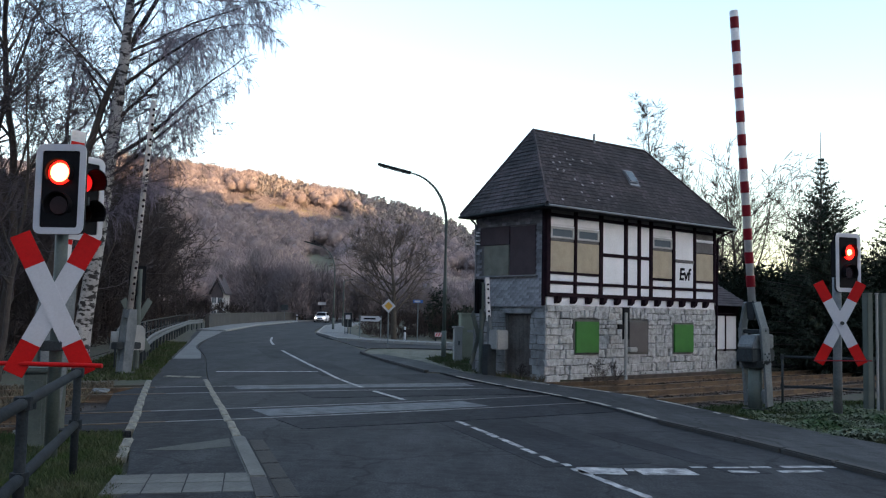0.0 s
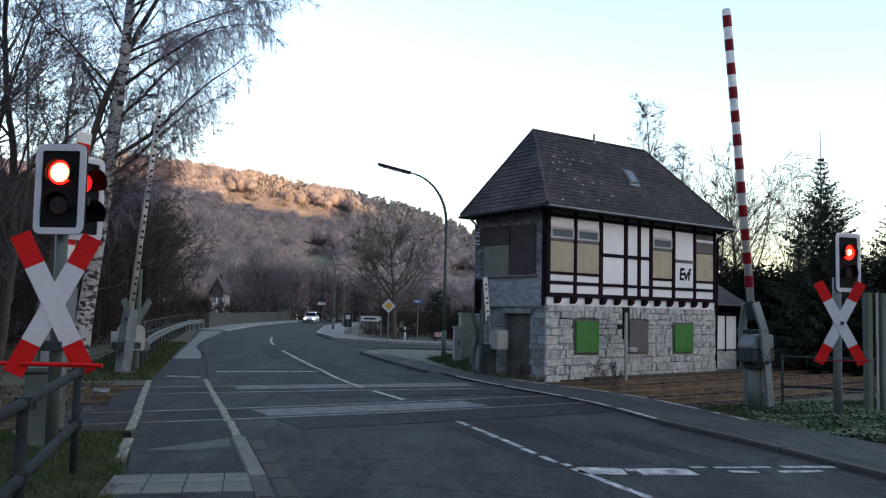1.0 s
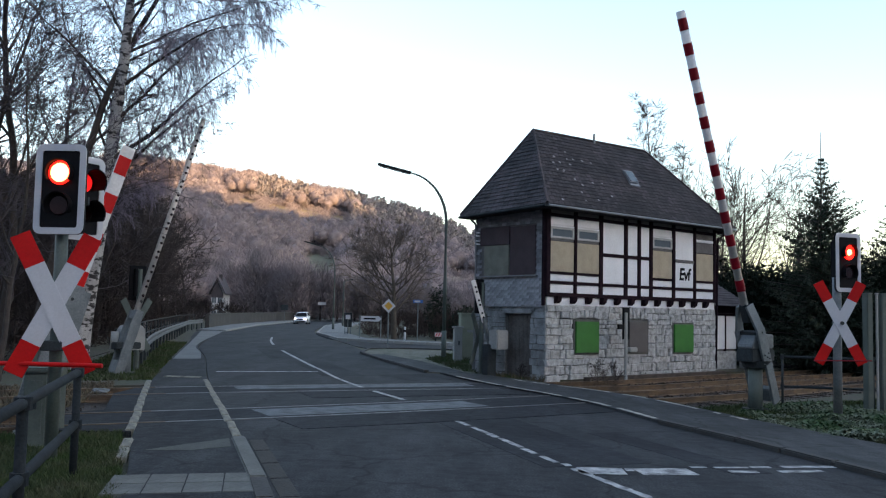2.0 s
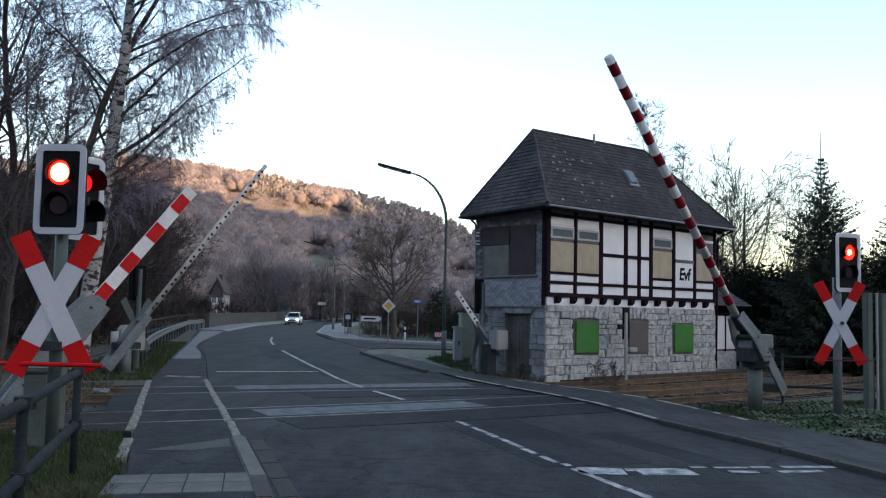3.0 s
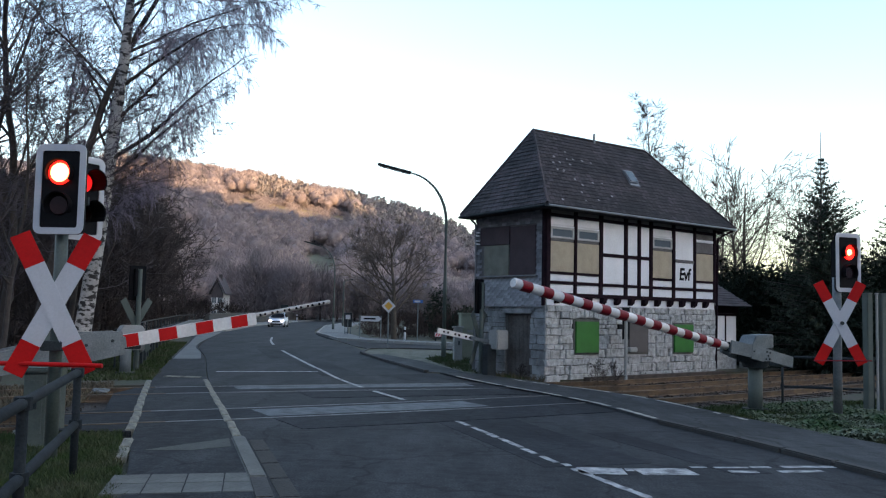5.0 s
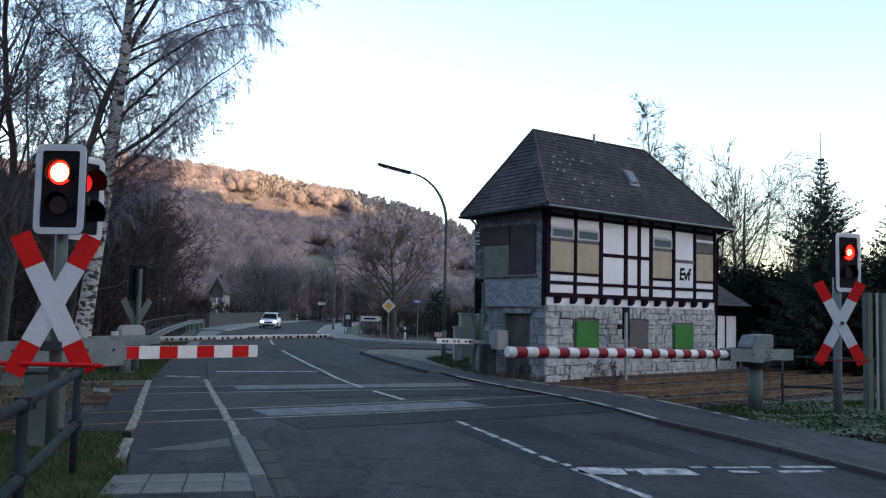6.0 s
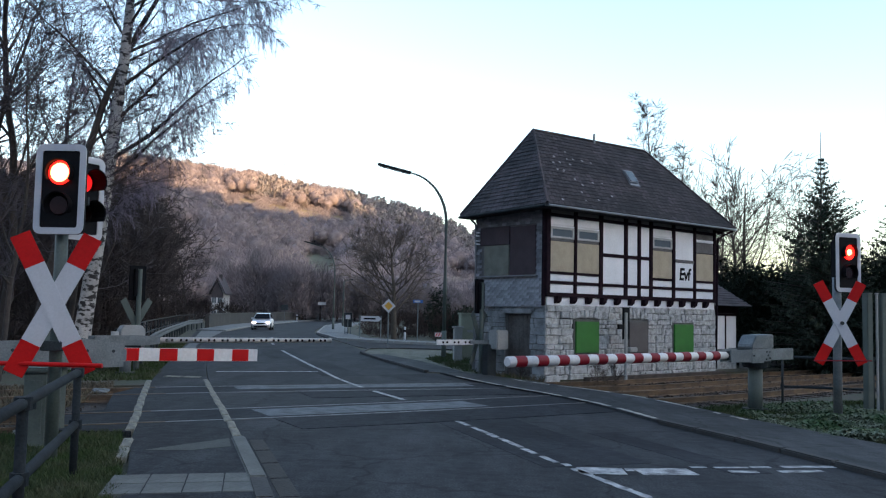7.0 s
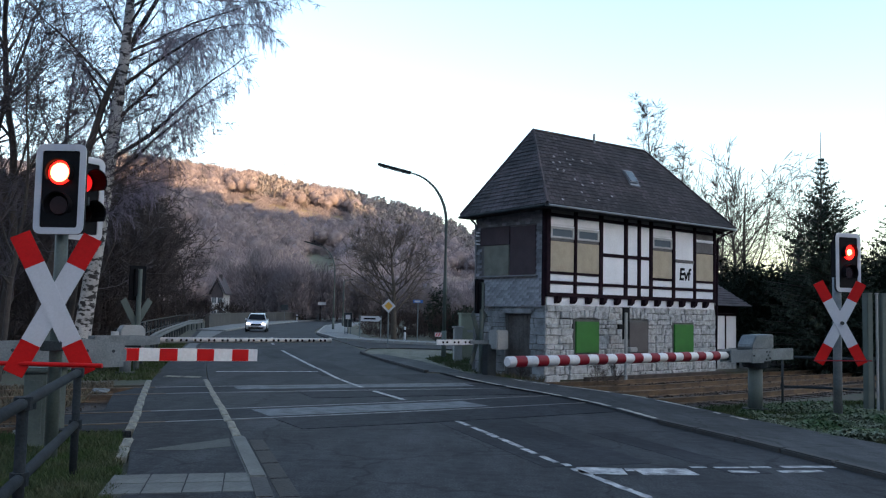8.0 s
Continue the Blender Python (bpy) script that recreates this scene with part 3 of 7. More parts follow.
rng_paint = random.Random(17)
for y0, y1 in ((8.6, 10.75), (10.85, 11.08), (11.12, 11.66), (11.74, 12.2), (12.24, 13.14), (13.18, 13.62), (13.68, 14.38), (14.42, 16.5), (18.2, 20.1), (20.9, 27.4), (27.6, 38.5), (44, 55), (60, 70)):
    st = stretch_of(CENTRE, y0, y1)
    if len(st) > 1:
        wob = rng_paint.uniform(-0.035, 0.035) if y1 < 14.4 else 0.0
        wid = rng_paint.uniform(0.105, 0.14)
        d = [(st[min(i + 1, len(st) - 1)] - st[max(i - 1, 0)]).normalized() for i in range(len(st))]
        ragged = 0.45 if y0 < 16 else 0.12
        left = [p + Vector((-v.y, v.x)) * (wob + wid / 2 * (1 - rng_paint.uniform(0, ragged))) for p, v in zip(st, d)]
        right = [p + Vector((-v.y, v.x)) * (wob - wid / 2 * (1 - rng_paint.uniform(0, ragged))) for p, v in zip(st, d)]
        z = 0.024 if 15 < y0 < 25 else 0.006
        part("road_marking", ribbon(left, right, z - 0.003, z), PAINT_ROAD, road)
stripe([(1.68, 10.62), (2.24, 10.60)], 0.42, 0.006)
stripe([(2.27, 10.72), (2.37, 10.72)], 0.16, 0.006)
stripe([(2.40, 10.60), (3.08, 10.68)], 0.42, 0.006)
stripe([(3.14, 11.0), (3.34, 11.02)], 0.09, 0.006)
stripe([(3.44, 11.0), (3.88, 11.06)], 0.08, 0.006)
stripe([(3.55, 10.74), (3.90, 10.76)], 0.13, 0.006)
stripe([(3.92, 11.08), (4.18, 11.12)], 0.10, 0.006)
stripe([(4.18, 10.80), (4.75, 10.92)], 0.13, 0.006)
stripe([(4.35, 11.16), (5.05, 11.24)], 0.13, 0.006)
stripe([(-6.45, 25.2), (-3.65, 26.1)], 0.2, 0.006)
# worn edge lines of the footway on the signal box side
def worn_stripe(pts, width, z, parent, seed):
    """A painted line with ragged, flaked edges."""
    rng = random.Random(seed)
    line = smooth_line(pts, 0.09)
    d = [(line[min(i + 1, len(line) - 1)] - line[max(i - 1, 0)]).normalized() for i in range(len(line))]
    n = [Vector((-v.y, v.x)) for v in d]
    left = [p + q * width * rng.uniform(0.25, 0.55) for p, q in zip(line, n)]
    right = [p - q * width * rng.uniform(0.25, 0.55) for p, q in zip(line, n)]
    return part("road_marking", ribbon(left, right, z - 0.003, z), PAINT_EDGE, parent)


INNER = [(0.43, 24.77), (1.46, 22.19), (2.49, 20.01), (3.26, 18.09), (3.68, 16.47), (3.90, 15.4)]
OUTER = [(1.96, 23.96), (2.81, 22.53), (3.77, 21.16), (4.53, 19.54), (5.06, 17.71), (5.53, 15.61)]
inner_line, outer_line = smooth_line(INNER, 0.09), smooth_line(OUTER, 0.09)
for k, (y0, y1) in enumerate(((15.4, 17.3), (17.35, 19.2), (19.3, 21.9), (22.0, 24.7))):
    worn_stripe([p for p in inner_line if y0 <= p.y <= y1][::3], 0.125, 0.056, foot_r, 40 + k)
for k, (y0, y1) in enumerate(((15.6, 16.35), (16.55, 16.9), (17.3, 19.05), (19.3, 20.3), (20.6, 22.3), (22.5, 23.2), (23.35, 23.9))):
    worn_stripe([p for p in outer_line if y0 <= p.y <= y1][::2], 0.105, 0.056, foot_r, 50 + k)


# painted edge stones along the footway over the tracks
def edge_stones(a, b, n, w, skip=()):
    a, b = Vector(a), Vector(b)
    d = (b - a) / n
    me = bpy.data.meshes.new("edge_stone")
    bm = cube(-d.length / 2 + 0.03, d.length / 2 - 0.03, -w / 2, w / 2, -0.2, 0.028, bevel=0.012)
    bm.to_mesh(me)
    bm.free()
    me.materials.append(PAINT_STONE)
    rng = random.Random(3)
    for i in range(n):
        if i in skip:
            continue
        p = a + d * (i + 0.5)
        ob = new("edge_stone", me)
        ob.parent = foot_l
        ob.matrix_basis = pose(p.x + rng.uniform(-.012, .012), p.y, rng.uniform(-.004, .004), 0, 0, math.degrees(math.atan2(d.y, d.x)) + rng.uniform(-1.5, 1.5))


edge_stones((-3.85, 10.7), (-7.22, 21.7), 14, 0.135, (2,))
edge_stones((-2.90, 12.7), (-5.95, 22.2), 12, 0.125)
edge_stones((-7.25, 23.05), (-6.25, 22.95), 2, 0.30)

# asphalt apron of the tracks outside the footway, a mossy repair across it
apron = bmesh.new()
prism(apron, [(-6.85, 20.6), (-6.85, 18.4), (-5.95, 15.6), (-6.75, 14.7), (-6.0, 12.95), (-4.55, 13.0), (-7.0, 21.1)], "z", -0.25, 0.008)
structure(part("crossing_apron", apron, ASPHALT_PATCH), "dark asphalt apron beside the footway at the tracks", "crossing deck")
moss = bmesh.new()
prism(moss, [(-3.80, 11.35), (-3.3, 12.05), (-2.98, 12.5), (-2.78, 11.80), (-3.2, 11.42)], "z", 0.0, 0.0165)
part("patch", moss, FOOT_PATCH, foot_l, "paler mossy asphalt repair")

# pale slabs across the footway, kerb stones
SLABS = bpy.data.meshes.new("slab")
bm = cube(-0.19, 0.19, -0.247, 0.247, -0.1, 0.02, bevel=0.005)
bm.to_mesh(SLABS)
bm.free()
SLABS.materials.append(SLAB)
for r in range(2):
    for c in range(4):
        s = new("slab", SLABS)
        s.parent = foot_l
        s.matrix_basis = pose(-3.30 + c * 0.385 + r * 0.11, 9.44 + c * 0.085 - r * 0.5, 0.0, 0, 0, 12)


def kerb(pts, z, w=0.14, parent=None, length=1.0, material=None):
    line = resample([Vector(p) for p in pts], max(2, int(sum((Vector(b) - Vector(a)).length for a, b in zip(pts, pts[1:])) / length) + 1))
    seg = (line[1] - line[0]).length
    me = bpy.data.meshes.new("kerb_stone")
    bm = cube(-seg / 2 + 0.008, seg / 2 - 0.008, -w / 2, w / 2, -0.25, z, bevel=0.018)
    bm.to_mesh(me)
    bm.free()
    me.materials.append(material or KERB)
    for a, b in zip(line, line[1:]):
        p, d = (a + b) / 2, b - a
        ob = new("kerb_stone", me)
        ob.parent = parent
        ob.matrix_basis = pose(p.x, p.y, 0, 0, 0, math.degrees(math.atan2(d.y, d.x)))


kerb([(1.6, -2.5), (0.72, 0.3), (-1.72, 8.75), (-1.98, 9.68)], 0.030, 0.20, foot_l)
kerb([(-1.98, 9.70), (-2.42, 11.1), (-2.88, 12.62)], 0.034, 0.20, foot_l, 1.6, SLAB)
kerb([(0.9, 0.4), (-1.45, 8.75), (-2.60, 12.5)], 0.006, 0.24, road, 0.9, KERB_DARK)
kerb([(9.3, -6), (7.75, 0), (5.50, 9.9), (4.58, 13.2), (3.86, 15.3)], 0.075, 0.15, foot_r)
kerb([(-0.42, 26.5), (-2.05, 31.95), (-3.4, 37.3), (-3.35, 40.6), (-2.4, 41.7), (-1.2, 41.8), (1.2, 41.1)], 0.09, 0.15, verge)
FAR_KERB = mat("far_kerb_stone", (0.30, 0.30, 0.28), 0.9, 0.2, 2.0, 0.3)
kerb([(-12.4, 117), (-12.0, 90), (-9.2, 65.0), (-6.25, 52.9), (-3.2, 49.6), (0.6, 47.7), (8, 43.5)], 0.13, 0.16, far_foot, 1.0, FAR_KERB)
kerb([(-16.25, 65.5), (-18.65, 88.0), (-19.35, 117)], 0.12, 0.18, far_foot, 1.0, FAR_KERB)


# ---- barriers ----
def stripes_on(boom, s0, period, width, n, rr, material, flat=None):
    for i in range(n):
        a = s0 + i * period
        if flat:
            part("stripe", cube(a, a + width, -flat[0] - 0.004, flat[0] + 0.004, flat[1], flat[2]), material, boom, "red stripe")
        else:
            part("stripe", rod(bmesh.new(), (a, 0, 0), (a + width, 0, 0), rr(a) + 0.003, rr(a + width) + 0.003, 20), material, boom, "red stripe")


def dots_on(boom, s0, period, n, rr, y):
    for i in range(n):
        for k in (0, 0.17):
            a = s0 + i * period + k
            part("reflector", rod(bmesh.new(), (a, y - 0.02, 0), (a, y + 0.02, 0), 0.040, None, 10), LENS_DARK, boom, "dark round reflector")


def barrier_post(b, z, box_mat, w=0.34):
    part("post", bar((0, 0, -0.1), (0, 0, z - 0.22), 0.145, None, 20), box_mat, b, "grey steel post", True)
    part("base_plate", bar((0, 0, -0.1), (0, 0, 0.03), 0.27, None, 20), GALV_DARK, b)


def near_barrier():
    b = thing("level_crossing_barrier", pose(6.483, 18.02, 0, 0, 0, 219.86), "tall red and white level crossing barrier with grey drive", "barrier", "barriers at the crossing")
    z = 1.119
    barrier_post(b, z, GREY_GREEN)
    part("collar", bar((0.0, 0, z - 0.26), (0, 0, z - 0.12), 0.24, 0.30, 20), GALV_DARK, b)
    bm = bmesh.new()
    prism(bm, [(-0.44, z + 0.13), (0.40, z + 0.13), (0.40, z + 0.20), (0.24, z + 0.40), (-0.44, z + 0.42)], "y", -0.17, 0.17)
    bmesh.ops.bevel(bm, geom=list(bm.edges), offset=0.02, segments=2, affect="EDGES")
    part("drive_box", bm, GALV, b, "grey drive housing")
    part("drive_base", cube(-0.45, 0.42, -0.18, 0.18, z - 0.14, z + 0.12, bevel=0.02), GALV_DARK, b)

    def rr(s):
        return 0.086 - 0.0 * s
    boom = part("boom", bar((1.08, 0, 0), (7.09, 0, 0), 0.078, 0.086, 20), BOOM_WHITE, b, "white tubular boom", True)
    boom.matrix_basis = pose(0, 0, z, 0, -83.8, 0)
    part("end_cap", bar((7.09, 0, 0), (7.115, 0, 0), 0.086, 0.07, 20), BOOM_WHITE, boom)
    stripes_on(boom, 1.40, 0.4855, 0.235, 12, rr, RED_DULL)
    for y in (-0.24, 0.24):
        bm = bmesh.new()
        prism(bm, [(-1.05, -0.10), (-1.05, 0.13), (0.56, 0.13), (0.56, -0.15), (-0.15, -0.15), (-0.15, -0.10)], "y", y - 0.025, y + 0.025)
        box(bm, 0.0, 0.56, -0.022, 0.022, -0.13, 0.12, m=pose(0.54, y, 0, 0, 0, -14 if y > 0 else 14))
        part("arm", bm, GALV, boom, "galvanised steel arm")
        for xx, zz in ((-0.10, 0.07), (-0.04, 0.0), (-0.11, -0.06), (0.02, 0.07), (0.03, -0.08), (0.5, 0.0)):
            part("bolt", bar((xx, y - 0.04, zz), (xx, y + 0.04, zz), 0.018, None, 6), GALV_DARK, boom)
    part("counterweight", cube(-0.98, -0.72, -0.215, 0.215, -0.11, 0.09, bevel=0.015), GALV, boom, "steel counterweight")
    part("boom_socket", cube(0.72, 1.12, -0.085, 0.085, -0.085, 0.085, bevel=0.02), GALV_DARK, boom)
    part("cross_tie", cube(0.44, 0.52, -0.215, 0.215, -0.05, 0.05, bevel=0.01), GALV_DARK, boom)
    return b, boom, z


def left_barrier():
    b = thing("level_crossing_barrier", pose(-5.88, 13.2, 0, 0, 0, 40), "short flat red and white footway barrier", "barrier", "barriers at the crossing")
    z = 1.11
    part("post", cube(-0.20, 0.20, -0.16, 0.16, -0.1, z - 0.10, bevel=0.02), GREY_GREEN, b, "grey-green steel post")
    part("base_plate", cube(-0.42, 0.42, -0.3, 0.3, -0.1, -0.02, bevel=0.01), CONCRETE, b)
    part("drive_box", cube(-0.30, 0.22, -0.15, 0.15, z - 0.16, z + 0.32, bevel=0.025), GREY_GREEN, b, "grey-green drive housing")
    boom = part("boom", cube(1.0, 3.45, -0.020, 0.020, -0.105, 0.105, bevel=0.006), BOOM_WHITE, b, "flat white boom board")
    boom.matrix_basis = pose(0, 0, z, 0, -86, 0)
    stripes_on(boom, 1.03, 0.645, 0.305, 4, None, RED, flat=(0.020, -0.100, 0.100))
    for y in (-0.21, 0.21):
        bm = bmesh.new()
        prism(bm, [(-0.95, -0.16), (-0.95, 0.16), (0.5, 0.24), (1.02, 0.18), (1.02, -0.18), (0.5, -0.20)], "y", y - 0.022, y + 0.022)
        part("arm", bm, GALV, boom, "galvanised steel arm")
        for xx in (-0.6, 0.0, 0.45, 0.85):
            part("bolt", bar((xx, y - 0.04, 0.06), (xx, y + 0.04, 0.06), 0.026, None, 6), GALV_DARK, boom)
    part("brace", cube(0.84, 1.08, -0.186, 0.186, -0.09, 0.09, bevel=0.01), GALV, boom)
    part("counterweight", cube(-0.95, -0.62, -0.188, 0.188, -0.12, 0.10, bevel=0.01), GALV, boom)
    return b, boom, z


def far_left_barrier():
    b = thing("level_crossing_barrier", pose(-8.64, 24.0, 0, 0, 0, 42), "long white level crossing barrier with dark reflectors", "barrier", "barriers at the crossing")
    z = 0.90
    barrier_post(b, z, GALV)
    bm = bmesh.new()
    prism(bm, [(-0.05, z - 0.30), (0.65, z - 0.30), (0.65, z + 0.26), (0.55, z + 0.40), (0.05, z + 0.40), (-0.05, z + 0.26)], "y", 0.27, 0.60)
    bmesh.ops.bevel(bm, geom=list(bm.edges), offset=0.02, segments=2, affect="EDGES")
    part("drive_box", bm, PALE_BOX, b, "pale grey drive housing")
    part("motor_cover", bar((-0.16, 0.42, z - 0.26), (-0.16, 0.42, z + 0.22), 0.12, 0.10, 16), PALE_BOX, b, "pale rounded motor cover", True)
    part("mount", cube(-0.30, 0.18, 0.10, 0.30, z - 0.26, z - 0.10, bevel=0.01), GALV_DARK, b)
    part("drive_base", cube(-0.35, 0.35, -0.17, 0.17, z - 0.24, z - 0.06, bevel=0.02), GALV_DARK, b)

    def rr(s):
        return 0.07
    boom = part("boom", bar((0.70, 0, 0), (6.78, 0, 0), 0.084, 0.068, 16), BOOM_TAN, b, "weathered white boom", True)
    boom.matrix_basis = pose(0, 0, z, 0, -86, 0)
    dots_on(boom, 1.115, 0.435, 13, rr, -0.062)
    for y in (-0.22, 0.22):
        bm = bmesh.new()
        prism(bm, [(-0.95, -0.13), (-0.95, 0.11), (0.4, 0.13), (0.85, 0.10), (0.85, -0.10), (0.4, -0.14)], "y", y - 0.025, y + 0.025)
        part("arm", bm, GALV, boom, "galvanised steel arm")
    part("boom_socket", cube(0.60, 0.85, -0.195, 0.195, -0.09, 0.09, bevel=0.015), GALV, boom)
    part("counterweight", cube(-0.95, -0.6, -0.195, 0.195, -0.12, 0.1, bevel=0.01), GALV, boom)
    return b, boom, z


def far_right_barrier():
    b = thing("level_crossing_barrier", pose(1.42, 25.6, 0, 0, 0, 215.6), "short white footway barrier with dark reflectors", "barrier", "barriers at the crossing")
    z = 1.0
    part("post", cube(-0.16, 0.16, -0.14, 0.14, -0.1, z - 0.06, bevel=0.02), GALV_DARK, b, "grey steel post")
    part("drive_box", cube(-0.38, 0.06, 0.02, 0.42, z - 0.20, z + 0.36, bevel=0.03), PALE_BOX, b, "pale grey drive housing")
    part("drive_door", cube(-0.30, 0.0, 0.42, 0.435, z - 0.1, z + 0.24, bevel=0.005), PALE_BOX, b)
    boom = part("boom", cube(0.62, 1.90, -0.02, 0.02, -0.075, 0.075, bevel=0.006), BOOM_WHITE, b, "flat white boom board")
    boom.matrix_basis = pose(0, 0, z, 0, -86, 0)
    for i, s in enumerate((0.76, 1.15, 1.55)):
        for k in (0, 0.14):
            part("reflector", bar((s + k, 0.018, 0), (s + k, 0.034, 0), 0.032, None, 10), LENS_DARK, boom, "dark round reflector")
    part("arm", cube(-0.5, 0.75, -0.06, 0.06, -0.05, 0.05, bevel=0.01), GALV, boom)
    return b, boom, z


BARRIER_NEAR, BARRIER_LEFT, BARRIER_FAR, BARRIER_SMALL = near_barrier(), left_barrier(), far_left_barrier(), far_right_barrier()


# ---- crossing signals with St Andrew's cross ----
def rounded_rect(w, h, r, n=5):
    out = []
    for cx, cy, a0 in ((w / 2 - r, h / 2 - r, 0), (-w / 2 + r, h / 2 - r, 90), (-w / 2 + r, -h / 2 + r, 180), (w / 2 - r, -h / 2 + r, 270)):
        for k in range(n):
            a = radians(a0 + 90 * k / (n - 1))
            out.append((cx + r * math.cos(a), cy + r * math.sin(a)))
    return out


def light_head(sig, x, y, z, rz, w=0.66, h=1.16, lit=True, core=0.116):
    """A two-lamp signal head; faces its local -y."""
    m = pose(x, y, z, 0, 0, rz)
    bm = bmesh.new()
    prism(bm, rounded_rect(w, h, 0.09), "y", -0.02, 0.02)
    bmesh.ops.transform(bm, matrix=m, verts=bm.verts)
    head = part("contrast_board", bm, BLACK, sig, "black board with white border")
    outer, inner = rounded_rect(w, h, 0.09), rounded_rect(w - 0.16, h - 0.16, 0.03)
    bm = bmesh.new()
    n = len(outer)
    rows = [[bm.verts.new((p[0], yy, p[1])) for p in ring] for ring, yy in ((outer, -0.021), (outer, -0.034), (inner, -0.034), (inner, -0.021))]
    for a, b in zip(rows, rows[1:]):
        for k in range(n):
            bm.faces.new((a[k], a[(k + 1) % n], b[(k + 1) % n], b[k]))
    bmesh.ops.transform(bm, matrix=m, verts=bm.verts)
    bmesh.ops.recalc_face_normals(bm, faces=bm.faces)
    part("border", bm, WHITE, head, "white enamelled border")
    bm = cube(-0.2, 0.2, 0.02, 0.24, -h / 2 + 0.12, h / 2 - 0.12, bevel=0.03, m=m)
    part("housing", bm, BLACK, head)
    for zz, name in ((0.20, "red_lamp"), (-0.20, "yellow_lamp")):
        bm = bmesh.new()
        if name == "red_lamp" and lit:
            rod(bm, (0, -0.04, zz), (0, -0.055, zz), 0.148, 0.135, 24)
        else:
            rod(bm, (0, -0.02, zz), (0, -0.045, zz), 0.125, 0.11, 24)
        bmesh.ops.transform(bm, matrix=m, verts=bm.verts)
        lamp = part(name, bm, (LAMP_RED if lit else LAMP_RED_SIDE) if name == "red_lamp" else LENS_DARK, head,
                    "lit red signal lens" if name == "red_lamp" else "dark unlit lens")
        if name == "red_lamp" and lit:
            bm = bar((0, -0.055, zz), (0, -0.062, zz), core, core * 0.94, 24)
            bmesh.ops.transform(bm, matrix=m, verts=bm.verts)
            part("lens_core", bm, LAMP_CORE, lamp)
        # visor: upper half tube
        bm = bmesh.new()
        ring = []
        for k in range(13):
            a = radians(-35 + 250 * k / 12)
            ring.append([bm.verts.new((0.165 * math.cos(a) * s, yy, zz + 0.165 * math.sin(a) * s)) for s, yy in ((1, -0.02), (1, -0.27 if lit is False else -0.12), (0.93, -0.26 if lit is False else -0.11), (0.93, -0.02))])
        for a, b in zip(ring, ring[1:]):
            for k in range(3):
                bm.faces.new((a[k], a[k + 1], b[k + 1], b[k]))
        bmesh.ops.transform(bm, matrix=m, verts=bm.verts)
        part("visor", bm, BLACK, head)
    return head


def cross(sig, z, rz, y=-0.10, length=2.0, width=0.215, spread=33.5):
    """Two crossed boards, white with red ends; spread: each board's lean from upright, in degrees."""
    for i, s in enumerate((1, -1)):
        m = pose(0, 0, z, 0, 0, rz) @ pose(0, y - i * 0.02, 0, 0, s * spread, 0)
        arm = part("cross_arm", cube(-width / 2, width / 2, -0.008, 0.008, -length / 2 * 0.56, length / 2 * 0.56, bevel=0.003, m=m), WHITE, sig, "white cross board")
        for e in (-1, 1):
            lo, hi = sorted((e * length / 2 * 0.56, e * length / 2))
            part("red_end", cube(-width / 2, width / 2, -0.008, 0.008, lo, hi, bevel=0.003, m=m), RED, arm, "red board end")


def signal_left():
    sig = thing("level_crossing_signal", pose(-4.72, 10.62, 0), "crossing signal with red light above a red and white cross", "crossing signal", "crossing signals")
    part("pole", bar((0.03, 0.04, -0.1), (0.03, 0.04, 3.6), 0.075, None, 16), GREY_GREEN, sig, "grey steel pole", True)
    light_head(sig, 0.05, -0.1, 3.26, -4, 0.63, 1.10)
    light_head(sig, 0.09, 0.42, 3.22, 60, 0.62, 1.08, lit=False)
    part("bracket", cube(0.0, 0.30, 0.1, 0.16, 3.1, 3.2), GALV_DARK, sig)
    cross(sig, 1.86, 18, -0.12, 1.85, 0.235, 26.0)
    part("red_bar", bar((-0.62, -0.22, 1.15), (0.68, -0.16, 1.14), 0.028, None, 10), RED, sig, "red protective tube")
    part("clamp", cube(-0.1, 0.16, -0.12, 0.12, 1.3, 1.42, bevel=0.01), GALV_DARK, sig)
    return sig


def signal_right():
    sig = thing("level_crossing_signal", pose(7.72, 17.0, 0), "crossing signal with red light above a red and white cross", "crossing signal", "crossing signals")
    part("pole", bar((0, 0, -0.1), (0, 0, 2.7), 0.082, None, 16), GALV, sig, "grey steel pole", True)
    light_head(sig, 0.20, -0.02, 2.99, 22, 0.64, 1.15, core=0.062)
    cross(sig, 1.81, -6, -0.15, 1.76, 0.20, 27.5)
    part("hub", bar((0, -0.2, 1.81), (0, -0.23, 1.81), 0.035, None, 10), GALV_DARK, sig)
    part("red_bar", bar((-0.56, -0.22, 1.08), (0.56, -0.22, 1.10), 0.012, None, 10), RED_DULL, sig, "red protective tube")
    return sig


signal_left()
signal_right()


# ---- signal box ----
BX = pose(2.968, 24.879, 0, 0, 0, 39.25)
BL, BD = 8.40, 3.05          # length along the track, depth
Z_STONE, Z_EAVE = 2.36, 4.97


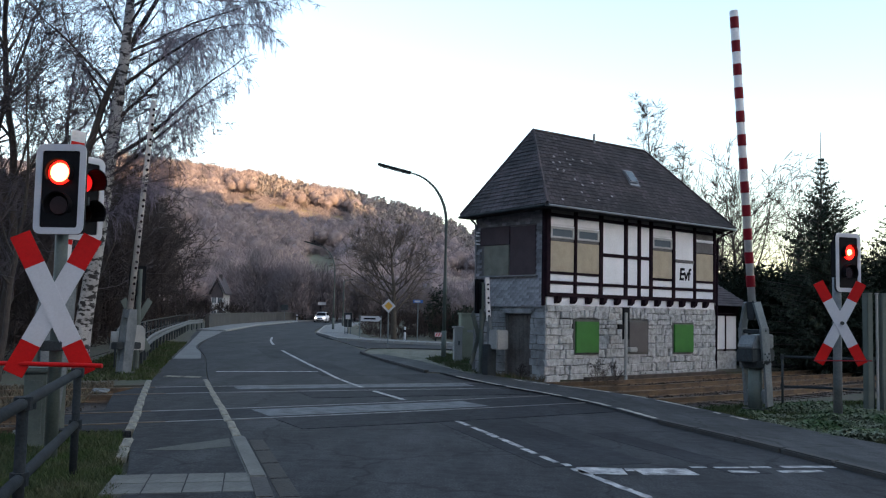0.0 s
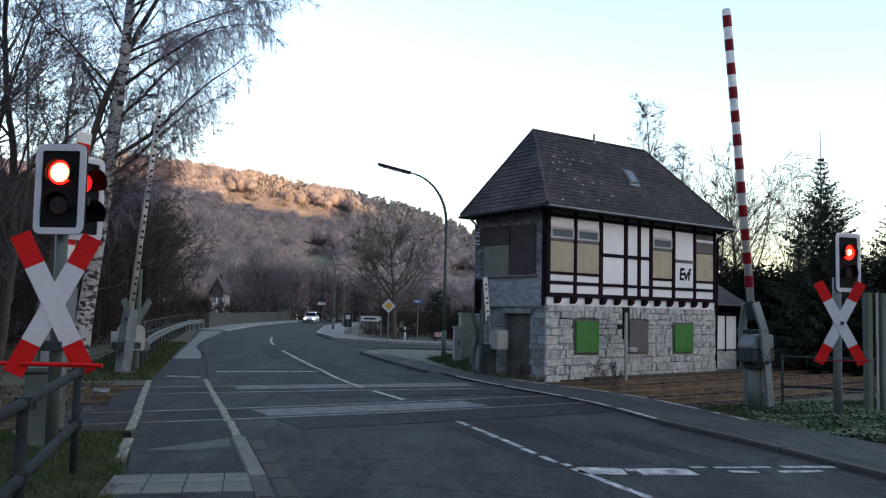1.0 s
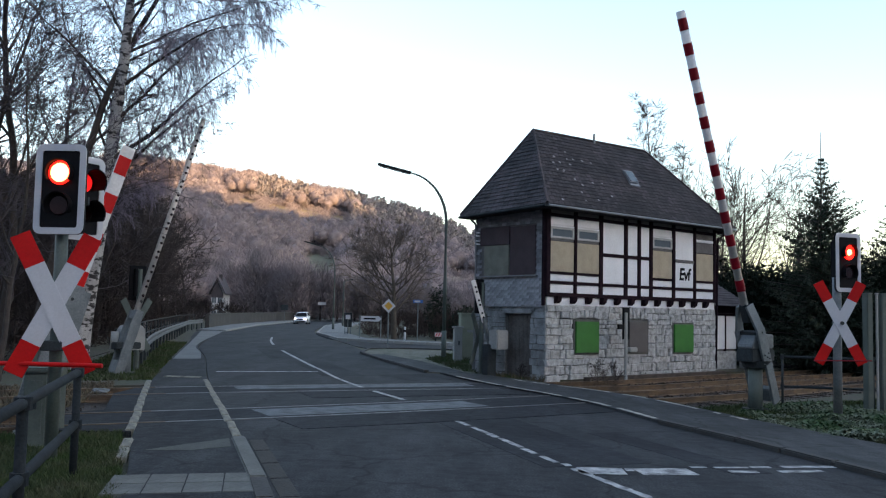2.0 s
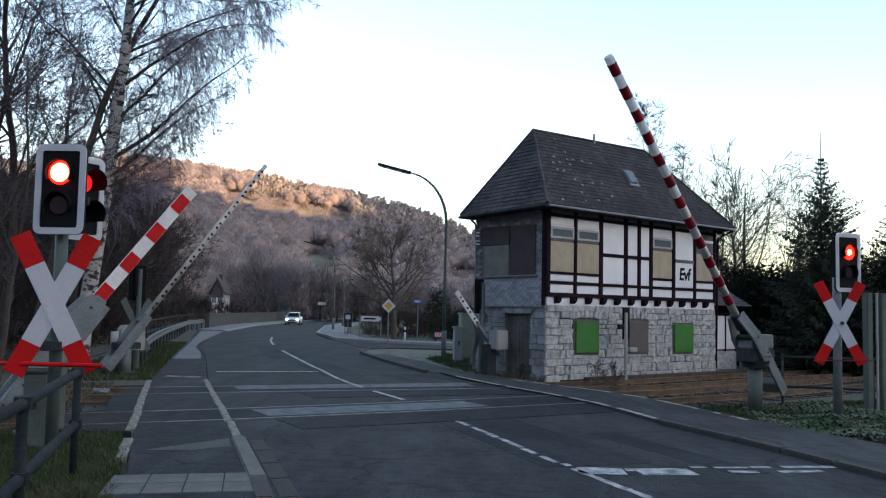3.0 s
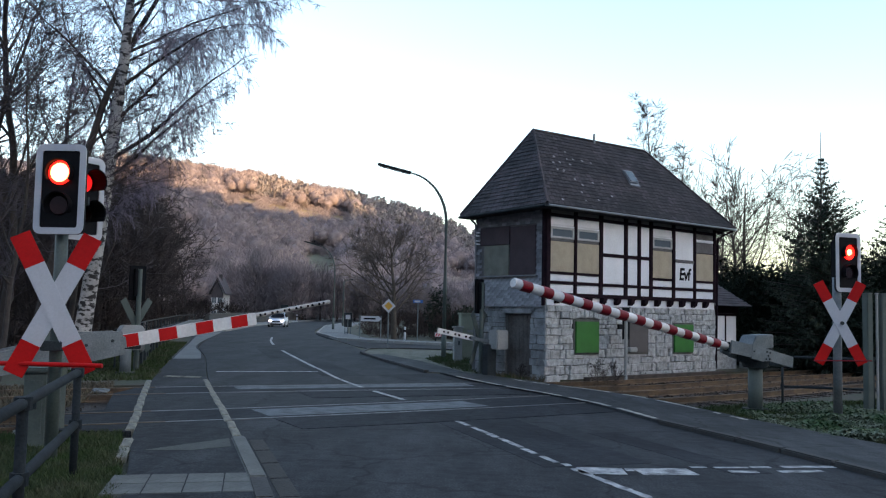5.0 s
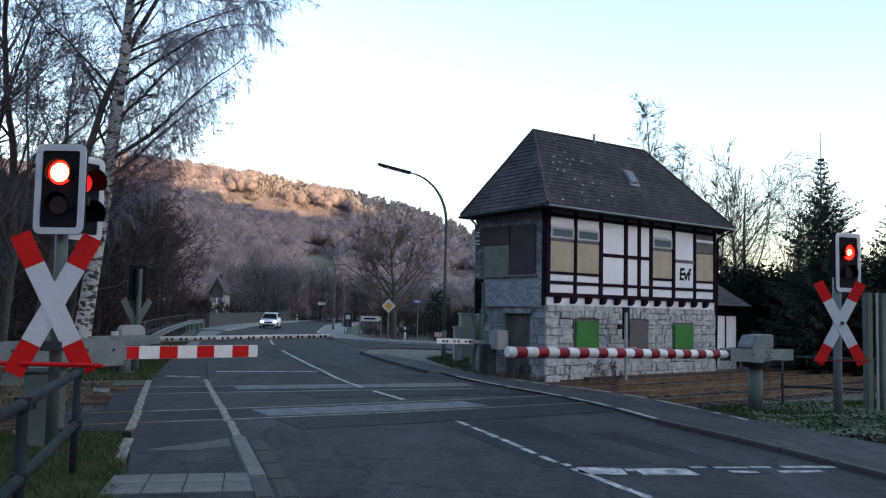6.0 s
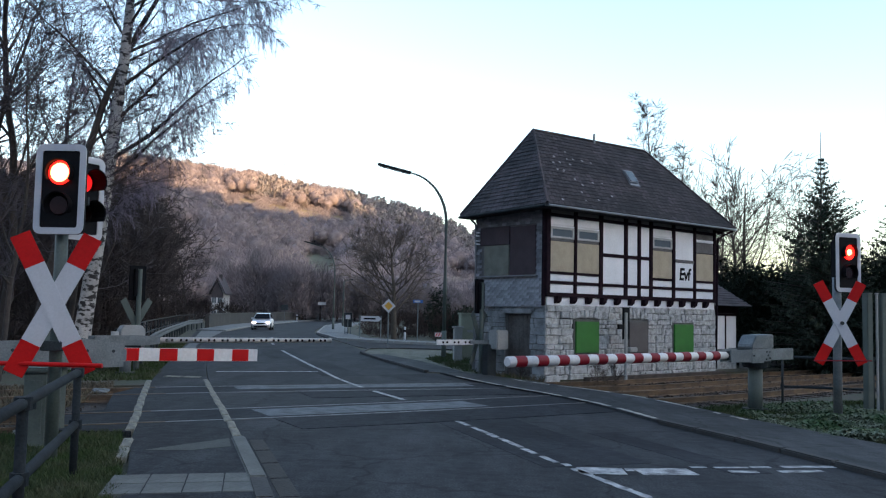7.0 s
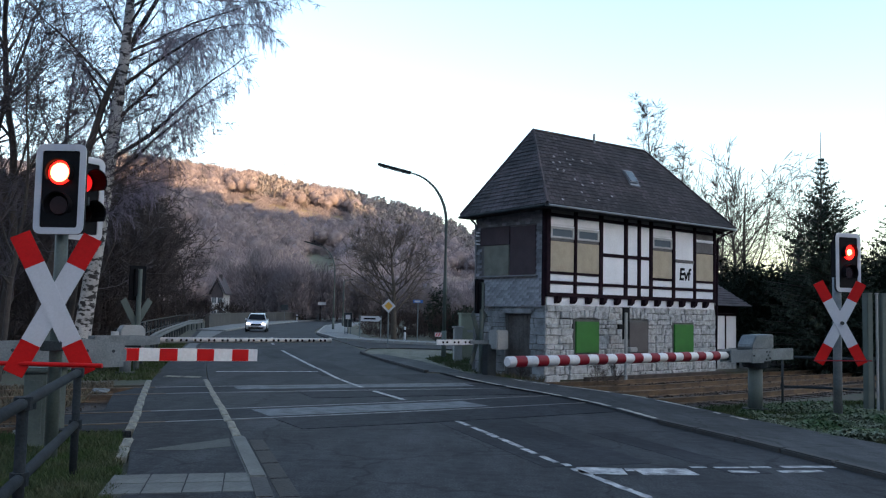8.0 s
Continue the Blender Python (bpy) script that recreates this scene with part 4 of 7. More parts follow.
def build_signal_box():
    h = thing("signal_box", BX, "derelict half-timbered signal box on a white stone base, slate roof", "building")
    rng = random.Random(11)
    # stone base: four walls round a core, with blocks in uneven courses
    T = 0.4
    base = bmesh.new()
    box(base, 0.03, BL - 0.03, 0.03, T, -0.3, 2.12)
    box(base, 0.03, BL - 0.03, BD - T, BD - 0.03, -0.3, 2.12)
    box(base, 0.03, T, T, 0.62, -0.3, 2.12)
    box(base, 0.03, T, 1.64, BD - T, -0.3, 2.12)
    box(base, 0.03, T, 0.62, 1.64, 1.86, 2.12)
    box(base, BL - T, BL - 0.03, T, BD - T, -0.3, 2.12)
    wall = part("stone_base", base, MORTAR, h, "white limestone base wall with pale mortar")
    openings = [(1.15, 2.27, 0.70, 1.70), (3.60, 4.64, 0.68, 1.70), (5.93, 7.06, 0.65, 1.64)]
    z = -0.15
    while z < 2.08:
        ch = min(rng.choice((0.12, 0.16, 0.20, 0.26)), 2.12 - z)
        if 2.12 - z - ch < 0.1:
            ch = 2.12 - z
        x = 0.0
        while x < BL - 0.05:
            w = rng.choice((0.20, 0.30, 0.42, 0.55)) * rng.uniform(0.85, 1.15)
            if BL - x - w < 0.25:
                w = BL - x
            x1 = x + w
            hit = [o for o in openings if x < o[1] and x1 > o[0] and z < o[3] and z + ch > o[2]]
            nxt = x1
            if hit:
                o = hit[0]
                if x < o[0] - 0.12:
                    x1 = o[0]
                    nxt = x1
                else:
                    # fill over and under the opening
                    for lo, hi in ((z, o[2]), (o[3], z + ch)):
                        if hi - lo > 0.03 and hi <= z + ch and lo >= z:
                            for k in range(2):
                                w2 = (o[1] - o[0]) / 2
                                part("stone", cube(o[0] + k * w2 + 0.01, o[0] + (k + 1) * w2 - 0.01, -rng.uniform(0.0, 0.04), 0.06, lo + 0.006, hi - 0.006), LIMESTONE, wall)
                    nxt = max(o[1], x + 0.01)
                    x = nxt
                    continue
            g = 0.005
            bmk = cube(x + g, x1 - g, -rng.uniform(0.0, 0.07), 0.06, z + g, z + ch - g)
            for v in bmk.verts:
                v.co.x += rng.uniform(-.022, .022)
                v.co.z += rng.uniform(-.020, .020)
                v.co.y += rng.uniform(-.014, .014) if v.co.y < 0.03 else 0
            bmesh.ops.bevel(bmk, geom=[e for e in bmk.edges if all(v.co.y < 0.03 for v in e.verts)], offset=0.018, segments=1, affect="EDGES")
            part("stone", bmk, LIMESTONE, wall)
            x = nxt
        y = 0.0
        while y < BD - 0.05:
            w = rng.uniform(0.25, 0.6)
            if BD - y - w < 0.2:
                w = BD - y
            y1, nxt = y + w, y + w
            if y < 1.66 and y1 > 0.60 and z < 1.88:
                if y < 0.5:
                    y1 = nxt = 0.60
                else:
                    y = max(1.66, y + 0.01)
                    continue
            bmk = cube(-rng.uniform(0.0, 0.04), 0.05, y + 0.01, y1 - 0.01, z + 0.01, z + ch - 0.01)
            for v in bmk.verts:
                v.co.y += rng.uniform(-.012, .012)
                v.co.z += rng.uniform(-.012, .012)
            part("stone", bmk, SHADED_STONE, wall)
            y = nxt
        z += ch
    # flat stone arches over the ground floor windows
    for o0, o1, zt in ((1.15, 2.27, 1.72), (3.60, 4.64, 1.72), (5.93, 7.06, 1.66)):
        n, mid = 7, (o0 + o1) / 2
        for k in range(n):
            t = (k + 0.5) / n * 2 - 1
            w = (o1 - o0 + 0.16) / n / 2 - 0.006
            m = pose(mid + t * (o1 - o0 + 0.16) / 2, 0, zt + 0.06 * (1 - t * t), 0, t * 22, 0)
            bmk = cube(-w, w, -rng.uniform(0.055, 0.085), 0.03, 0.0, 0.19 + rng.uniform(0, 0.03), bevel=0.012, m=m)
            part("voussoir", bmk, LIMESTONE, wall)
    # door on the gable side
    d = part("door", cube(0.10, 0.15, 0.64, 1.62, -0.05, 1.84, bevel=0.01), DOOR, h, "closed dark weathered plank door")
    for k in range(6):
        part("plank", cube(0.085, 0.10, 0.66 + k * 0.158, 0.66 + k * 0.158 + 0.15, 0.0, 1.82, bevel=0.004), DOOR, d)
    part("lintel", cube(-0.05, 0.2, 0.50, 1.76, 1.85, 2.0, bevel=0.015), SHADED_STONE, h)
    # plaster band under the timbering, joist ends
    part("plaster_band", cube(0.05, BL - 0.05, 0.0, 0.35, 2.12, Z_STONE), PLASTER, h, "white plaster band")
    part("plaster_band", cube(0.0, 0.05, 0.05, BD - 0.05, 2.02, Z_STONE), BOARD_GREY, h)
    for k in range(12):
        xx = 0.42 + k * 0.665
        bm = bmesh.new()
        prism(bm, [(-0.17, Z_STONE + 0.01), (0.2, Z_STONE + 0.01), (0.2, 2.17), (-0.05, 2.17), (-0.14, 2.24)], "x", xx - 0.085, xx + 0.085)
        part("joist_end", bm, TIMBER, h, "dark rounded joist end")
    # upper storey
    up = bmesh.new()
    box(up, 0.06, BL - 0.06, 0.06, 0.22, Z_STONE, Z_EAVE)
    box(up, 0.06, BL - 0.06, BD - 0.22, BD - 0.06, Z_STONE, Z_EAVE)
    box(up, 0.06, 0.22, 0.22, BD - 0.22, Z_STONE, Z_EAVE)
    box(up, BL - 0.22, BL - 0.06, 0.22, BD - 0.22, Z_STONE, Z_EAVE)
    box(up, 0.22, BL - 0.22, 0.22, BD - 0.22, Z_STONE, Z_STONE + 0.1)
    part("upper_wall", up, BOARD_GREY, h)
    cols = [(-0.02, 0.14), (1.165, 1.275), (2.29, 2.44), (3.47, 3.62), (4.14, 4.27), (4.74, 4.88), (5.94, 6.08), (7.13, 7.25), (8.29, 8.42)]
    for i, (a, b) in enumerate(cols):
        part("timber_post", cube(a, b, -0.045, 0.10, 2.47, Z_EAVE - 0.02, bevel=0.008), TIMBER, h, "dark brown timber post")
    part("timber_beam", cube(-0.03, 8.43, -0.06, 0.10, Z_STONE, 2.475, bevel=0.012), TIMBER, h, "dark brown sill beam")
    bays = [(cols[i][1], cols[i + 1][0]) for i in range(8)]

    def rail(i, z0, z1, y=-0.04, m=TIMBER):
        part("timber_rail", cube(bays[i][0] + 0.002, bays[i][1] - 0.002, y, 0.10, z0, z1, bevel=0.006), m, h)

    def panel(name, i, z0, z1, m, y=-0.005, inset=0.012, label=""):
        return part(name, cube(bays[i][0] + inset, bays[i][1] - inset, y, 0.08, z0 + 0.006, z1 - 0.006, bevel=0.006), m, h, label)

    for i in range(8):
        rail(i, 2.73, 2.815)
        rail(i, 4.69, 4.78)
        panel("infill_panel", i, 2.475, 2.73, PLASTER, label="white plaster infill")
        panel("infill_panel", i, 4.78, Z_EAVE - 0.02, BOARD_GREY, label="grey weathered infill board")
    for i in (2, 3, 4):
        rail(i, 3.64, 3.74)
        panel("infill_panel", i, 2.815, 3.64, PLASTER, label="white plaster infill")
        panel("infill_panel", i, 3.74, 4.69, PLASTER, label="white plaster infill")
    rail(6, 3.66, 3.75, m=BOARD_GREY)
    p = panel("infill_panel", 6, 2.815, 3.66, PLASTER, label="white plaster infill with black sprayed letters")
    panel("infill_panel", 6, 3.75, 4.69, PLASTER, label="white plaster infill")
    cu = bpy.data.curves.new("graffiti", "FONT")
    cu.body, cu.size, cu.extrude, cu.offset = "Evf", 0.56, 0.002, 0.016
    cu.align_x, cu.align_y, cu.shear, cu.space_character = "CENTER", "CENTER", 0.12, 0.9
    tmp = bpy.data.objects.new("tmp", cu)
    scene.collection.objects.link(tmp)
    me = bpy.data.meshes.new_from_object(tmp.evaluated_get(bpy.context.evaluated_depsgraph_get()))
    bpy.data.objects.remove(tmp)
    me.materials.clear()
    me.materials.append(BLACK)
    gr = new("graffiti", me)
    gr.parent = p
    gr.matrix_basis = pose(6.62, -0.009, 3.25, 90, 0, 0)
    tagged(gr, "black sprayed letters Evf")
    # boarded windows: beige boards, with a vent window above
    for i in (0, 1, 5, 7):
        rail(i, 3.02, 3.09)
        panel("infill_panel", i, 2.815, 3.02, PLASTER, label="white plaster infill")
        top = 3.98 if i != 7 else 4.02
        panel("window_board", i, 3.09, top, BOARD_BEIGE, -0.015, label="beige chipboard over the window")
        if i == 7:
            panel("window_board", i, 4.03, 4.40, BOARD_GREY, -0.012, label="grey board over the window")
            panel("infill_panel", i, 4.40, 4.50, PLASTER, -0.02)
            panel("infill_panel", i, 4.50, 4.69, BOARD_GREY)
        else:
            panel("window_board", i, 3.98, 4.06, BOARD_GREY, -0.01)
            a, b = bays[i]
            fr = bmesh.new()
            for x0, x1, z0, z1 in ((a + .01, b - .01, 4.065, 4.12), (a + .01, b - .01, 4.33, 4.39), (a + .01, a + .09, 4.12, 4.33), (b - .09, b - .01, 4.12, 4.33)):
                box(fr, x0, x1, -0.03, 0.04, z0, z1, bevel=0.005)
            w = part("vent_window", fr, FRAME_PALE, h, "narrow grey-framed vent window")
            part("pane", cube(a + .08, b - .08, 0.0, 0.012, 4.115, 4.335), PANE, w)
            panel("infill_panel", i, 4.45, 4.69, PLASTER, label="white plaster infill")
            panel("window_board", i, 4.39, 4.45, PLASTER, -0.03)
    # gable side: slate hung wall with boarded window
    slw = part("slate_wall", cube(0.0, 0.055, 0.14, BD - 0.02, 2.06, Z_EAVE - 0.02), BOARD_GREY, h)
    me = bpy.data.meshes.new("wall_slate")
    bm = cube(-0.012, 0.0, -0.098, 0.098, -0.046, 0.046)
    for v in bm.verts:
        v.co.x += -0.012 if v.co.z < 0 else 0.004
    bm.to_mesh(me)
    bm.free()
    me.materials.append(SHINGLE)
    upper_v, upper_f = [], []
    for r in range(34):
        zz = 2.10 + r * 0.084
        off = 0.1 if r % 2 else 0.0
        for c in range(16):
            yy = 0.26 + c * 0.2 - off
            if yy > BD - 0.06 or yy < 0.12 or (0.36 < yy < 2.78 and 2.98 < zz < 4.46):
                continue
            m = pose(-0.004 + rng.uniform(-.004, .002), yy, zz, rng.uniform(-1, 1), 0, 0)
            if zz < 3.1:
                s = new("wall_slate", me)
                s.parent = slw
                s.matrix_basis = m
            else:
                k = len(upper_v)
                upper_v += [m @ v.co for v in me.vertices]
                upper_f += [tuple(k + i for i in f.vertices) for f in me.polygons]
    tagged(raw("slate_course", upper_v, upper_f, SHINGLE, slw), kind="stuff")
    part("corner_board", cube(-0.045, 0.0, 0.02, 0.14, 2.1, Z_EAVE - 0.02, bevel=0.006), TIMBER, h)
    for y0, y1, z0, z1, m, lab in ((1.50, 2.80, 3.93, 4.47, BOARD_BROWN, "dark brown board over the window"), (0.40, 1.47, 3.0, 4.44, BOARD_BROWN, "dark brown board over the window"),
                                   (1.52, 2.62, 2.99, 3.91, BOARD_OLIVE, "olive weathered board over the window")):
        part("window_board", cube(-0.045, 0.0, y0, y1, z0, z1, bevel=0.006), m, h, lab)
    part("window_sill", cube(-0.10, 0.0, 0.32, 2.85, 2.94, 2.985, bevel=0.008), ZINC, h, "grey metal window sill")
    for zz in (3.98, 4.08, 4.24, 4.34):
        part("insulator", rod(bmesh.new(), (-0.03, 2.84, zz), (-0.14, 2.90, zz), 0.022, 0.03, 8), PLASTER, h, "white porcelain insulator")
    part("drip_edge", cube(-0.06, 0.06, 0.1, BD, 2.04, 2.075), ZINC, h)
    # ground floor shutters
    for (x0, x1, z0, z1), m, lab in zip(((1.20, 2.22, 0.74, 1.655), (3.65, 4.59, 0.72, 1.655), (5.97, 7.02, 0.69, 1.60)), (GREEN, TAUPE, GREEN),
                                        ("closed bright green window shutter", "closed taupe window shutter", "closed bright green window shutter")):
        s = part("shutter", cube(x0, x1, -0.10, -0.04, z0, z1, bevel=0.012), m, h, lab)
        for zz in (z0 + 0.12, z1 - 0.14):
            part("batten", cube(x0 + 0.03, x1 - 0.03, -0.112, -0.10, zz, zz + 0.03, bevel=0.004), m, s)
        part("recess", cube(x0 - 0.06, x1 + 0.06, -0.04, 0.08, z0 - 0.06, z1 + 0.06), MORTAR, s)
    # roof: hipped, ridge along the track
    e = 0.42
    x0, x1, y0, y1, ze = -e, BL + 0.58, -e, BD + e, 4.98
    rx0, rx1, ry, rz = 0.93, 6.42, BD / 2, 7.60
    A, B, C, D = Vector((x0, y0, ze)), Vector((x1, y0, ze)), Vector((x1, y1, ze)), Vector((x0, y1 - 0.12, ze - 0.10))
    R0, R1 = Vector((rx0, ry, rz - 0.07)), Vector((rx1, ry, rz))
    bm = bmesh.new()
    vs = [bm.verts.new(p) for p in (A, B, C, D, R0, R1)]
    low = [bm.verts.new(p - Vector((0, 0, 0.10))) for p in (A, B, C, D)]
    for idx in ((0, 1, 5, 4), (1, 2, 5), (2, 3, 4, 5), (3, 0, 4)):
        bm.faces.new([vs[i] for i in idx])
    for i in range(4):
        bm.faces.new((vs[i], low[i], low[(i + 1) % 4], vs[(i + 1) % 4]))
    bm.faces.new(low)
    bmesh.ops.recalc_face_normals(bm, faces=bm.faces)
    roof = part("roof", bm, SLATE_BACK, h, "steep hipped roof of dark slates")

    def slates(p0, p1, q0, q1, rows, count_limit, joined):
        """Courses of slates on a roof slope from the eave line p0-p1 to the top line q0-q1."""
        nrm = (p1 - p0).cross(q0 - p0).normalized()
        verts, faces = [], []
        for r in range(rows):
            t0, t1 = r / rows - 0.004, (r + 1.35) / rows
            a0, a1, c0, c1 = p0.lerp(q0, t0), p1.lerp(q1, t0), p0.lerp(q0, min(t1, 1)), p1.lerp(q1, min(t1, 1))
            ln = (a1 - a0).length
            n = max(1, int(ln / 0.23))
            off = 0.5 if r % 2 else 0.0
            for k in range(-1, n + 1):
                u0, u1 = max(0, (k + off) / n + 0.002), min(1, (k + 1 + off) / n - 0.002)
                if u1 - u0 < 0.2 / n:
                    continue
                lift = 0.022 + rng.uniform(0, 0.014)
                j = rng.uniform(-0.012, 0.012)
                f0, f1 = a0.lerp(a1, u0), a0.lerp(a1, u1)
                g0, g1 = c0.lerp(c1, u0), c0.lerp(c1, u1)
                up_ = (g0 - f0).normalized() * j
                b = len(verts)
                verts += [f0 + nrm * lift + up_, f1 + nrm * lift + up_, g1 + nrm * 0.006, g0 + nrm * 0.006, f0 + nrm * (lift - 0.009) + up_, f1 + nrm * (lift - 0.009) + up_]
                faces += [(b, b + 1, b + 2, b + 3), (b + 4, b + 5, b + 1, b)]
                if not joined:
                    s = raw("slate", verts[b:], [(0, 1, 2, 3), (4, 5, 1, 0)], SLATE, roof)
                    verts, faces = [], []
        if joined:
            ob = raw("slate_course", verts, faces, SLATE, roof)
            tagged(ob, kind="stuff")

    slates(A, B, R0, R1, 21, 0, True)
    slates(D, A, R0, R0 + Vector((0, -0.001, 0)), 21, 0, False)
    slates(B, C, R1, R1 + Vector((0, 0.001, 0)), 14, 0, True)
    slates(C, D, R1, R0, 14, 0, True)
    for p, q in ((A, R0), (D, R0), (B, R1), (R0, R1)):
        part("ridge_cap", rod(bmesh.new(), p + Vector((0, 0, 0.02)), q + Vector((0, 0, 0.02)), 0.045, None, 6), SLATE, roof)
    # gutters, fascia, chimney stub, roof window
    part("gutter", rod(bmesh.new(), A + Vector((0, -0.05, -0.06)), B + Vector((0, -0.05, -0.06)), 0.034, None, 10), ZINC, h, "grey metal gutter")
    part("gutter", rod(bmesh.new(), D + Vector((-0.05, 0, -0.06)), A + Vector((-0.05, 0, -0.06)), 0.042, None, 10), GALV_DARK, h, "grey metal gutter")
    part("downpipe", pipe(bmesh.new(), [(-0.05, BD + 0.35, 4.9), (-0.06, BD - 0.05, 4.6), (-0.06, BD - 0.05, 0.1)], 0.045), ZINC, h)
    part("downpipe", pipe(bmesh.new(), [(BL + 0.5, -0.4, 4.88), (BL + 0.1, -0.05, 4.6), (BL + 0.06, 0.0, 0.1)], 0.04), TIMBER, h)
    part("eave_beam", cube(BL + 0.0, BL + 0.55, 0.05, 0.13, 4.78, 4.88), TIMBER, h)
    part("vent_pipe", bar((3.72, ry - 0.05, 7.5), (3.72, ry - 0.05, 7.82), 0.04, None, 10), ZINC, roof)
    nrm = (B - A).cross(R0 - A).normalized()
    sl = (R0 - A)
    slope = Vector((0, ry - y0, rz - ze)).normalized()
    m = Matrix.Translation(Vector((4.45, 0.58, 0)) + Vector((0, 0, ze + (0.58 - y0) / (ry - y0) * (rz - ze)))) @ Matrix(((1, 0, 0, 0), (0, slope.y, -slope.z, 0), (0, slope.z, slope.y, 0), (0, 0, 0, 1)))
    rw = part("roof_window", cube(-0.22, 0.22, -0.27, 0.27, 0.0, 0.10, bevel=0.02, m=m), ZINC, roof, "small metal roof window")
    part("pane", cube(-0.17, 0.17, -0.22, 0.22, 0.10, 0.108, m=m), PANE, rw)
    part("flashing", cube(-0.25, 0.25, -0.38, -0.27, 0.02, 0.05, bevel=0.01, m=m), ZINC, rw)
    # loose or chipped slates show as pale flecks
    for k in range(22):
        u, t = rng.uniform(0.04, 0.36), rng.uniform(0.05, 0.75)
        p = A.lerp(B, u).lerp(R0.lerp(R1, u), t) + nrm * 0.034
        ob = raw("chipped_slate", [p, p + Vector((rng.uniform(.05, .12), 0, 0)), p + slope * rng.uniform(.03, .07) + Vector((.07, 0, 0)), p + slope * .06], [(0, 1, 2, 3)], LICHEN, roof)
    return h


build_signal_box()


def build_annex():
    m = BX @ pose(BL + 0.35, 0.95, 0)
    a = thing("annex", m, "low shed with white doors and slate roof beside the signal box", "shed")
    L, D = 2.45, 2.4
    part("wall", cube(0, L, 0.06, D, -0.3, 2.3), BOARD_GREY, a)
    part("fascia", cube(-0.1, L + 0.1, -0.06, 0.06, 2.02, 2.3, bevel=0.01), TIMBER, a)
    bm = bmesh.new()
    prism(bm, [(-0.5, 2.28), (D + 0.4, 2.28), (D / 2, 3.25)], "x", -0.35, L + 0.25)
    part("roof", bm, SLATE, a, "dark slate roof")
    for k in range(2):
        x0 = 1.04 + k * 0.74
        d = part("door", cube(x0, x0 + 0.68, -0.01, 0.06, 0.70, 1.92, bevel=0.01), PLASTER, a, "white plank door")
        part("frame", cube(x0 - 0.05, x0 - 0.0, -0.03, 0.06, 0.55, 1.98), TIMBER, d)
    part("frame_top", cube(0.95, 2.45, -0.03, 0.058, 1.93, 2.01), TIMBER, a)
    part("base", cube(0, L, -0.03, 0.06, -0.3, 0.62, bevel=0.01), LIMESTONE, a)
    for r in range(10):
        part("slate_course", cube(-0.36, L + 0.27, -0.003, 0.012, -0.01, 0.13, m=pose(0, -0.52 + r * 0.168, 2.30 + r * 0.095, -60, 0, 0)), SLATE, a)


build_annex()


